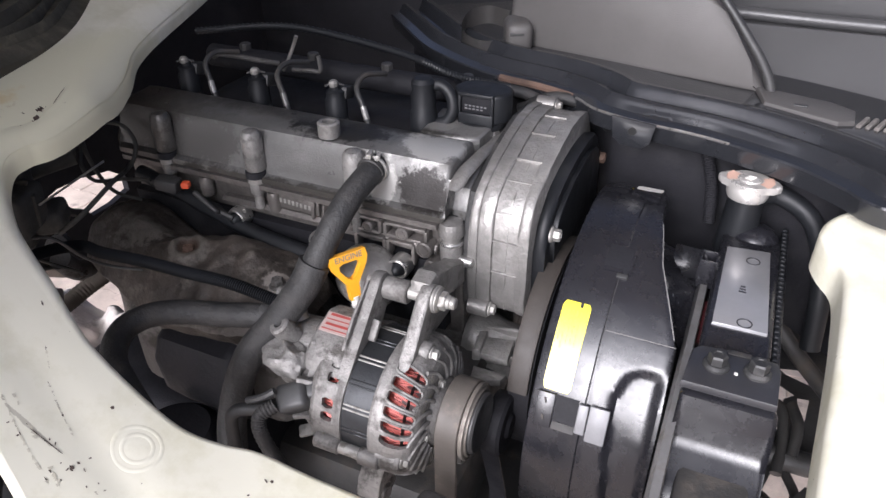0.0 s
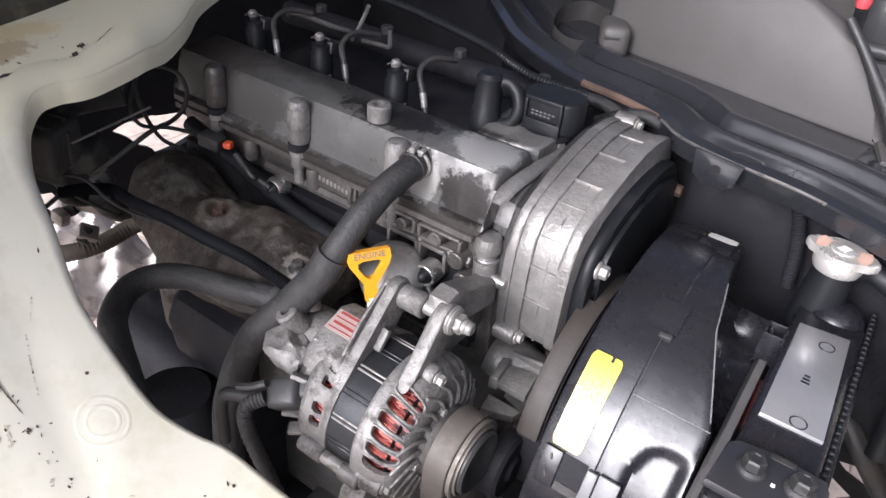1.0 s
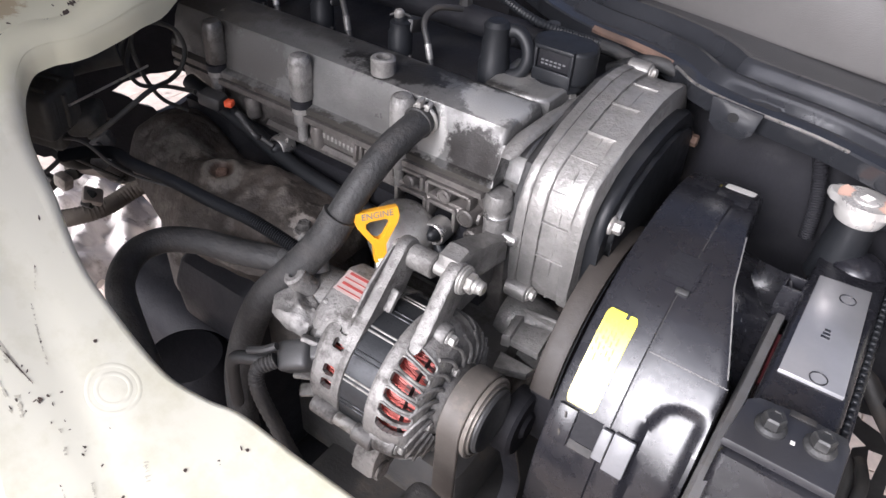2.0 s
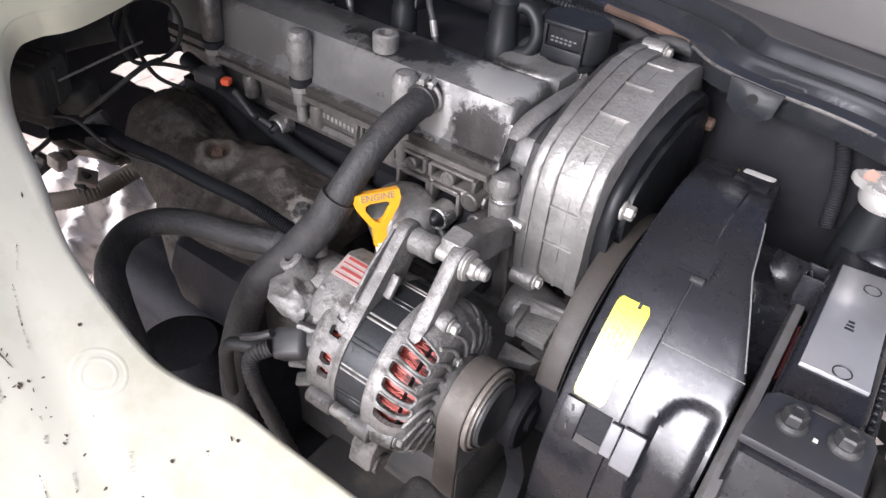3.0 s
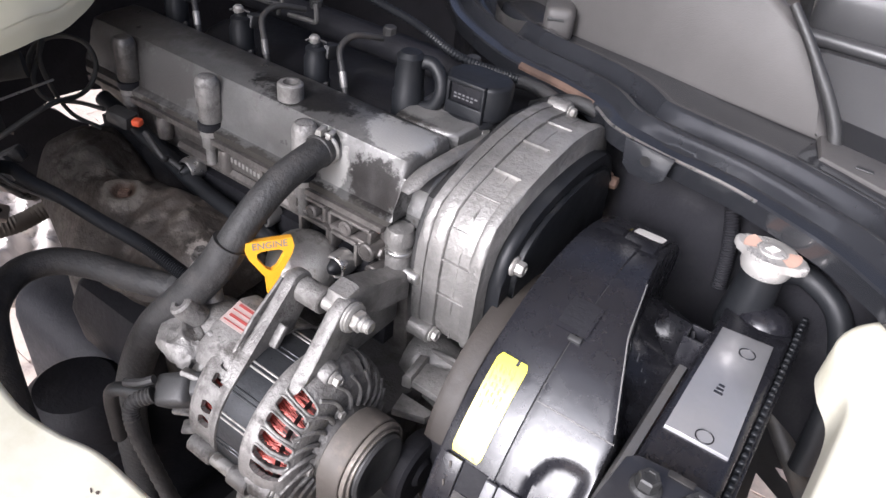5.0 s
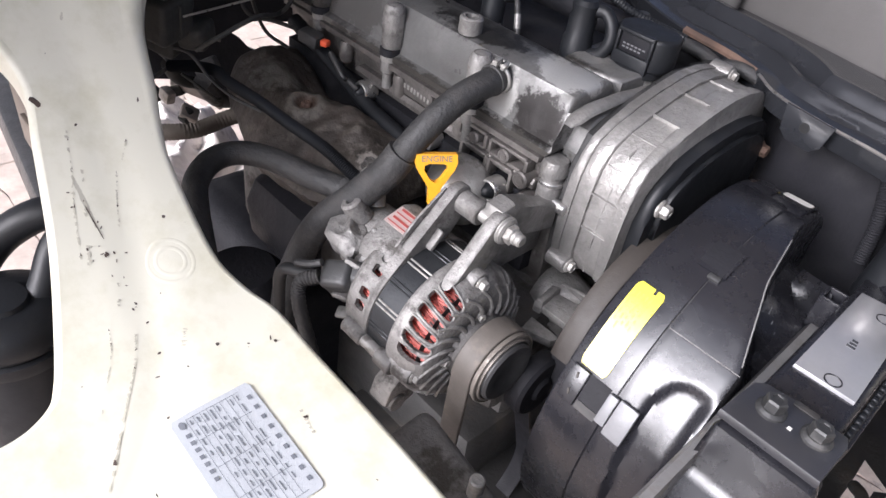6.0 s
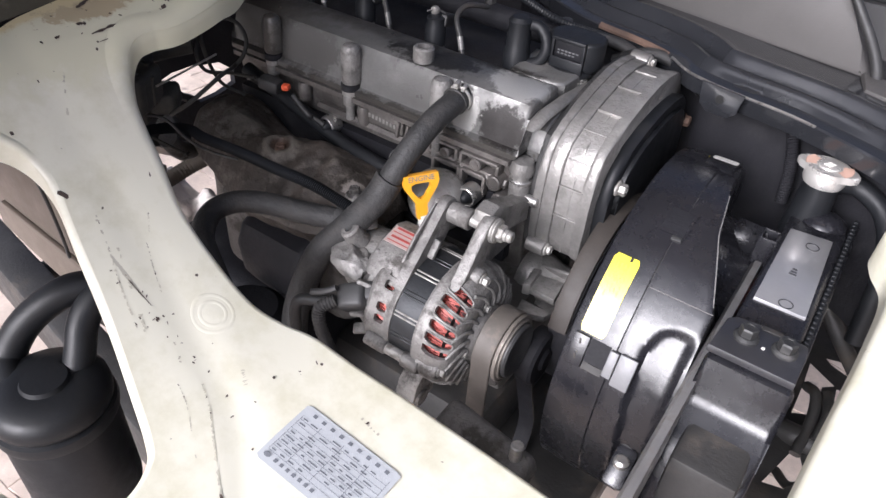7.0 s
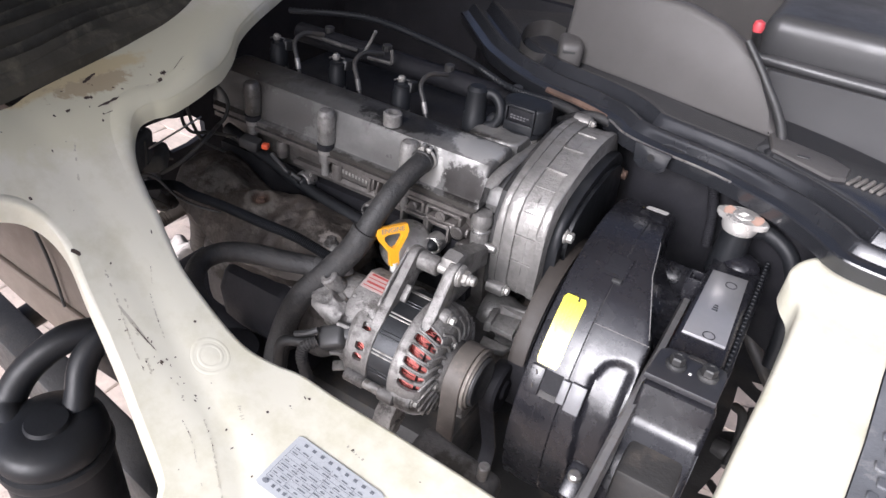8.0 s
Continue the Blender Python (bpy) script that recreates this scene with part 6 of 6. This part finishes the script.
rcap = part("radiator_cap", bm, CHROME, rad, "plated radiator cap with faded red print")
part("centre_button", lathe(B(), [(0, 0.0022), (0.006, 0.002), (0.0095, 0.0012), (0.010, 0)], (0.388, 0.118, 0.8604), seg=28), CHROME, rcap)
for mid, wide in ((-8.6, 34), (171.4, 30)):
    bm = lathe(B(), [(0.0120, 0.0006), (0.0215, 0.0006)], (0.388, 0.118, 0.8604), seg=14, a0=mid - wide, a1=mid + wide)
    part("print", bm, FADEDRED, rcap, smooth=False)
for k in range(4):
    part("print_bar", box(B(), (0.388 + 0.0012 * k - 0.002, 0.1135 + 0.0022 * k, 0.8628), (0.007, 0.0007, 0.0004), 0, (0, 0, -20)), PALE, rcap, smooth=False)

# ---- under-floor clutter seen past the engine ----
rail_bm = box(B(), (0, 0, 0), (1.5, 0.055, 0.09), 0.008)
bmesh.ops.transform(rail_bm, verts=rail_bm.verts, matrix=Matrix.Translation((-0.64, -0.236, 0.42)) @ Matrix.Rotation(radians(-7.5), 4, "Z"))
frame_rail = part("chassis_rail", rail_bm, CHASSIS)
tagged(frame_rail, "dirty black chassis rail under the cab floor", "chassis rail")
# dark sheet added for the unlit bay, its opening cut to the camera's view
bm = sheet(B(), [(-0.32, 1.06), (-0.32, 0.74), (-0.19, 0.70), (-0.12, 0.655), (-0.07, 0.606), (-0.045, 0.60), (0.0, 0.560), (0.05, 0.53), (0.10, 0.49), (0.20, 0.40), (0.28, 0.19), (0.98, 0.19), (0.98, 1.06)],
           [[(0.052, 0.662), (0.075, 0.668), (0.118, 0.667), (0.133, 0.662), (0.172, 0.655), (0.20, 0.632), (0.20, 0.606), (0.162, 0.598), (0.12, 0.597), (0.112, 0.612), (0.092, 0.624), (0.075, 0.645)]], lambda y, z: 0, 0.05)
for v in bm.verts:
    v.co = (-0.56, v.co.x, v.co.y)
bm.normal_update()
bmesh.ops.solidify(bm, geom=bm.faces[:], thickness=0.012)
bulk = part("rear_backing", bm, DEEPBLACK, smooth=False)
tagged(bulk, "added dark backing sheet behind the engine", "wall", kind="structure")
# second dark sheet added where only shade shows on the far side
far_sheet = part("far_backing", box(B(), (-0.12, 0.63, 0.54), (0.88, 0.02, 0.68), 0.004), DEEPBLACK)
tagged(far_sheet, "added dark backing sheet past the engine's far side", "wall", kind="structure")
# black box added to keep bright ground out of the dark below the engine
under = part("under_filler", box(B(), (0.14, -0.08, 0.36), (0.34, 0.5, 0.08), 0.015), CHASSIS)
tagged(under, "added black box that hides the ground under the engine", "crossmember")
bm = B()
gaps = [[(0.476, 0.205), (0.501, 0.21), (0.509, 0.189), (0.484, 0.197)], [(0.462, 0.185), (0.494, 0.165), (0.482, 0.15), (0.482, 0.10), (0.462, 0.088), (0.463, 0.143)],
        [(0.497, 0.161), (0.51, 0.164), (0.505, 0.124), (0.499, 0.126)], [(0.519, 0.135), (0.529, 0.134), (0.527, 0.119), (0.518, 0.115)],
        [(0.476, 0.04), (0.505, 0.055), (0.52, 0.07), (0.53, 0.06), (0.53, 0.03), (0.507, 0.03), (0.48, -0.015), (0.46, -0.02)]]
sheet(bm, [(0.40, -0.30), (0.66, -0.30), (0.66, 0.45), (0.40, 0.45)], gaps, lambda x, y: 0.58 + 0.006 * noise.noise((x * 20, y * 20, 2)), 0.008)
tagged(part("front_apron", bm, CHASSIS), "dirty black apron with cut-outs in front of the radiator", "apron")
brace = thing("front_brace", (0.48, 0.05, 0.56), "bent black steel braces and cables in front of the radiator", "brace")
for pts, r in (([(0.44, 0.16, 0.69), (0.48, 0.13, 0.66), (0.53, 0.07, 0.645)], 0.009), ([(0.465, 0.12, 0.60), (0.475, 0.10, 0.61), (0.48, 0.07, 0.60), (0.478, 0.03, 0.585)], 0.006), ([(0.485, 0.11, 0.61), (0.492, 0.08, 0.61), (0.49, 0.05, 0.595)], 0.006), ([(0.46, 0.06, 0.58), (0.48, 0.055, 0.585), (0.51, 0.06, 0.58)], 0.013), ([(0.47, 0.02, 0.56), (0.485, 0.0, 0.57), (0.5, 0.02, 0.57), (0.49, 0.05, 0.57)], 0.005), ([(0.48, -0.03, 0.55), (0.49, -0.01, 0.57), (0.505, -0.02, 0.56)], 0.005)):
    part("rod", tube(B(), pts, r, 10), CHASSIS, brace)

resv = thing("fluid_reservoir", (-0.115, -0.405, 0.55), "black plastic fluid reservoir with screw cap under the floor hole", "reservoir")
RX, RY = -0.118, -0.408
part("body", lathe(B(), [(0, 0.5), (0.050, 0.5), (0.052, 0.51), (0.052, 0.625), (0.050, 0.63)], (RX, RY, 0), seg=40), RESBLACK, resv)
part("rib_ring", lathe(B(), [(0.050, 0.626), (0.055, 0.628), (0.056, 0.634), (0.055, 0.640), (0.050, 0.642)], (RX, RY, 0), seg=40), RESBLACK, resv)
part("screw_cap", lathe(B(), [(0.050, 0.642), (0.053, 0.645), (0.054, 0.652), (0.053, 0.660), (0.046, 0.668), (0.030, 0.672), (0.022, 0.672), (0.020, 0.676), (0, 0.677)], (RX, RY, 0), seg=40), RESBLACK, resv)
for pts, r in (([(-0.150, -0.425, 0.655), (-0.177, -0.411, 0.665), (-0.174, -0.385, 0.695), (-0.155, -0.350, 0.72), (-0.135, -0.318, 0.72)], 0.0155), ([(-0.112, -0.385, 0.655), (-0.121, -0.370, 0.675), (-0.130, -0.353, 0.70), (-0.131, -0.330, 0.72), (-0.128, -0.31, 0.72)], 0.0145)):
    hs = part("reservoir_hose", tube(B(), pts, r, 14), RESBLACK)
    tagged(hs, "black rubber hose from the fluid reservoir", "hose", group="reservoir hoses")
bm = box(B(), (-0.125, -0.312, 0.70), (0.055, 0.045, 0.07), 0.008)
tagged(part("hose_joint", bm, RESBLACK), "black plastic hose joint under the floor", "joint")
# dark tube drawn in place of the shade in a panel slot
tagged(part("slot_stroke", tube(B(), [(-0.24, -0.308, 0.80), (-0.228, -0.309, 0.77), (-0.225, -0.308, 0.73), (-0.222, -0.309, 0.70)], 0.0018, 8), CHASSIS), "thin dark tube that stands for a slot in the brown panel", "pipe")

# dark sheet added where only shade shows below the alternator
bm = prism(B(), [(-0.20, -0.215), (0.02, -0.250), (0.34, -0.27), (0.36, -0.02), (0.10, 0.02), (-0.16, 0.0)], 0.352, 0.357, "z", 0.002)
tagged(part("dark_underlay", bm, DEEPBLACK), "added dark sheet that hides the ground below the engine", "panel")

fuse = thing("connector_block", (-0.23, -0.16, 0.80), "dusty dark plastic connector blocks below the floor rim", "connector")
for c, s, r in (((-0.238, -0.19, 0.848), (0.055, 0.045, 0.045), (4, 8, 22)), ((-0.272, -0.165, 0.848), (0.04, 0.05, 0.04), (0, 5, 35)), ((-0.232, -0.155, 0.822), (0.03, 0.035, 0.025), (10, 0, 40)), ((-0.255, -0.178, 0.815), (0.04, 0.035, 0.03), (6, 14, 30))):
    part("block", box(B(), c, s, 0.006, r, 3), DUSTYBLACK, fuse)
part("block_stub", tube(B(), [(-0.292, -0.155, 0.848), (-0.28, -0.12, 0.852), (-0.262, -0.09, 0.856)], 0.0125, 14), DUSTYBLACK, fuse)
for c, s, r in (((-0.230, -0.199, 0.8705), (0.04, 0.004, 0.004), (4, 8, 22)), ((-0.238, -0.181, 0.8725), (0.04, 0.004, 0.004), (4, 8, 22)), ((-0.2105, -0.190, 0.845), (0.004, 0.005, 0.034), (4, 8, 22)), ((-0.213, -0.178, 0.845), (0.004, 0.005, 0.034), (4, 8, 22))):
    part("block_rib", box(B(), c, s, 0.001, r), DUSTYBLACK, fuse)
wrng = random.Random(21)
tangle = thing("wire_tangle", (-0.25, -0.12, 0.78), "tangle of thin dusty wires behind the connector blocks", "wires")
for k in range(5):
    x, y, z = wrng.uniform(-0.31, -0.23), wrng.uniform(-0.20, -0.14), wrng.uniform(0.74, 0.81)
    pts = []
    for j in range(5):
        pts.append((x, y, z))
        x, y, z = x + wrng.uniform(-0.012, 0.035), y + wrng.uniform(-0.03, 0.03), z + wrng.uniform(-0.03, 0.012)
    part("thin_wire", tube(B(), pts, wrng.choice((0.0013, 0.0017, 0.0024)), 7, 6), wrng.choice((DUSTYBLACK, BLACKMATT, BROWNHOSE)), tangle)
liner = thing("inner_panel", (-0.28, -0.30, 0.64), "dusty brown sheet-metal panel hanging below the cab floor", "panel")
part("skin", prism(B(), [(-0.38, 0.665), (-0.33, 0.650), (-0.24, 0.630), (-0.205, 0.625), (-0.19, 0.64), (-0.185, 0.72), (-0.19, 0.935), (-0.38, 0.955)], -0.303, -0.299, "y", 0.001), TAN, liner)
part("flange", box(B(), (-0.27, -0.3055, 0.70), (0.16, 0.005, 0.008), 0.001, (0, 7, 0)), TAN, liner)
# tube added to keep bright ground from showing beside the shield
exhaust = part("gap_filler_tube", tube(B(), [(-0.285, -0.055, 0.725), (-0.325, -0.025, 0.67), (-0.37, 0.02, 0.58), (-0.44, 0.06, 0.46), (-0.52, 0.08, 0.36)], 0.026, 18), SHIELD)
tagged(exhaust, "added dark rusty tube that fills the gap beside the heat shield", "exhaust pipe")
brk2 = thing("alloy_bracket", (-0.36, -0.12, 0.62), "dusty aluminium bracket and pipe stub", "bracket")
frng = random.Random(31)
for k in range(9):
    c = (-0.335 + frng.uniform(-0.035, 0.03), -0.125 + frng.uniform(-0.035, 0.04), 0.70 + frng.uniform(-0.03, 0.035))
    part("fitting", box(B(), c, (frng.uniform(0.012, 0.024), frng.uniform(0.010, 0.022), frng.uniform(0.008, 0.02)), 0.003, (frng.uniform(-40, 40), frng.uniform(-40, 40), frng.uniform(0, 90))), frng.choice((PALEALLOY, DUSTYBLACK, DARKALU)), brk2)
part("fitting_pipe", tube(B(), [(-0.30, -0.16, 0.76), (-0.315, -0.145, 0.735), (-0.33, -0.12, 0.715), (-0.35, -0.09, 0.70)], 0.0075, 12), DUSTYBLACK, brk2)
part("arm", box(B(), (-0.345, -0.115, 0.70), (0.05, 0.012, 0.016), 0.003, (20, 15, 40)), PALEALLOY, brk2)
part("stub", tube(B(), [(-0.30, -0.12, 0.73), (-0.31, -0.10, 0.70), (-0.33, -0.07, 0.68)], 0.012, 14), DARKALU, brk2)
part("ring_clamp", ring(B(), (-0.30, -0.075, 0.705), 0.013, 0.0155, 0.006, "y"), STEEL, brk2)
bigh = part("corrugated_hose", tube(B(), [(-0.455, -0.182, 0.62), (-0.435, -0.165, 0.62), (-0.401, -0.156, 0.622), (-0.376, -0.131, 0.625), (-0.364, -0.10, 0.627), (-0.358, -0.064, 0.635), (-0.34, -0.03, 0.65)], 0.0115, 14, n=14, ribs=0.0009), BROWNHOSE)
tagged(bigh, "dusty brown-grey corrugated hose", "hose")
bm = B()
bmesh.ops.create_grid(bm, x_segments=70, y_segments=44, size=0.5)
for v in bm.verts:
    u, w = v.co.x, v.co.y
    x, y = -0.56 + 0.34 * u + 0.06 * w, -0.05 + 0.22 * w
    v.co = (x, y, 0.47 + 0.012 * math.sin((x + y) * 70 + 3 * noise.noise((x * 12, y * 12, 1))) + 0.02 * noise.noise((x * 20, y * 20, 6)) + 0.012 * abs(noise.noise((x * 48, y * 48, 3))))
tagged(part("support_tube", tube(B(), [(-0.56, -0.25, 0.425), (-0.56, -0.12, 0.43), (-0.56, 0.06, 0.44)], 0.022, 12), CHASSIS), "dark steel tube between chassis rail and foil shield", "tube")
foil = part("foil_shield", bm, FOIL)
tagged(foil, "crumpled silver foil heat shield above the ground", "foil shield")

loom = part("wiring_loom", tube(B(), [(-0.26, -0.175, 0.778), (-0.236, -0.160, 0.785), (-0.212, -0.147, 0.787), (-0.186, -0.147, 0.786), (-0.137, -0.142, 0.786), (-0.084, -0.140, 0.786), (-0.034, -0.136, 0.785), (0.013, -0.131, 0.775)], 0.0062, 12, n=44, ribs=0.0016), RESBLACK)
tagged(loom, "black corrugated wiring loom over the heat shield", "wiring")
wires = thing("wire_loop", (-0.22, -0.06, 0.84), "looped dusty grey wires and hose behind the engine", "wires")
for pts, r in (([(-0.273, -0.085, 0.838), (-0.276, -0.076, 0.858), (-0.273, -0.063, 0.870), (-0.261, -0.047, 0.874), (-0.241, -0.038, 0.870), (-0.226, -0.040, 0.856), (-0.222, -0.050, 0.840), (-0.226, -0.063, 0.829), (-0.183, -0.114, 0.850), (-0.176, -0.160, 0.84), (-0.20, -0.172, 0.82)], 0.0024), ([(-0.271, -0.061, 0.875), (-0.270, -0.069, 0.861), (-0.260, -0.086, 0.841), (-0.250, -0.083, 0.823), (-0.240, -0.058, 0.815), (-0.200, -0.055, 0.821)], 0.0022), ([(-0.28, -0.05, 0.885), (-0.262, -0.075, 0.855), (-0.26, -0.06, 0.80), (-0.24, -0.04, 0.78)], 0.0022)):
    part("wire", tube(B(), pts, r, 10), DUSTYBLACK, wires)
tagged(part("control_rod", tube(B(), [(-0.205, -0.179, 0.853), (-0.228, -0.083, 0.85)], 0.0011, 8), STEEL), "thin bright steel control rod", "rod")
sens = thing("sensor_plug", (-0.16, -0.05, 0.80), "black sensor plug with orange lock tab", "connector")
part("plug_body", box(B(), (-0.180, -0.05, 0.818), (0.026, 0.018, 0.015), 0.004, (0, 10, 15)), BLACKMATT, sens)
part("lock_tab", box(B(), (-0.155, -0.050, 0.822), (0.009, 0.009, 0.007), 0.002, (0, 0, 20)), CONNECTOR, sens, "orange lock tab")
part("tail", tube(B(), [(-0.145, -0.05, 0.815), (-0.12, -0.052, 0.80), (-0.12, -0.046, 0.795), (-0.105, -0.043, 0.789)], 0.0030, 10), BLACKMATT, sens)

drum = thing("oil_filter", (-0.10, -0.19, 0.48), "dusty black canister beside the engine", "canister")
part("can", lathe(B(), [(0, 0.45), (0.047, 0.45), (0.049, 0.46), (0.049, 0.595), (0.046, 0.612), (0.036, 0.622), (0, 0.624)], (-0.095, -0.195, 0), seg=36), DEEPBLACK, drum)
part("collar", lathe(B(), [(0.049, 0.55), (0.052, 0.552), (0.052, 0.562), (0.049, 0.564)], (-0.095, -0.195, 0), seg=36), DEEPBLACK, drum)
tb = thing("lower_bracket", (0.26, -0.22, 0.62), "grey cast bracket with bolt below the floor rim", "bracket")
part("casting", box(B(), (0.235, -0.215, 0.655), (0.10, 0.05, 0.03), 0.01, (20, 0, -8), 3), DARKALU, tb)
part("pin", rod(B(), (0.268, -0.212, 0.665), 0.006, 0.025, "z", 14), ALU, tb)

pipe = part("rail_pipe", tube(B(), [(0.33, 0.20, 0.87), (0.345, 0.165, 0.855), (0.355, 0.155, 0.825), (0.36, 0.15, 0.79)], 0.0065, 12, ribs=0.0010, n=30), DEEPBLACK)
tagged(pipe, "short black corrugated pipe under the rail", "pipe")
for x in (0.13, 0.19):
    bkt = part("cable", tube(B(), [(x - 0.06, 0.20, 0.86), (x - 0.02, 0.20, 0.88), (x + 0.02, 0.21, 0.87), (x + 0.05, 0.22, 0.84)], 0.007, 10), RUBBER)
    tagged(bkt, "black cable under the rail beside the filler cap", "cable")
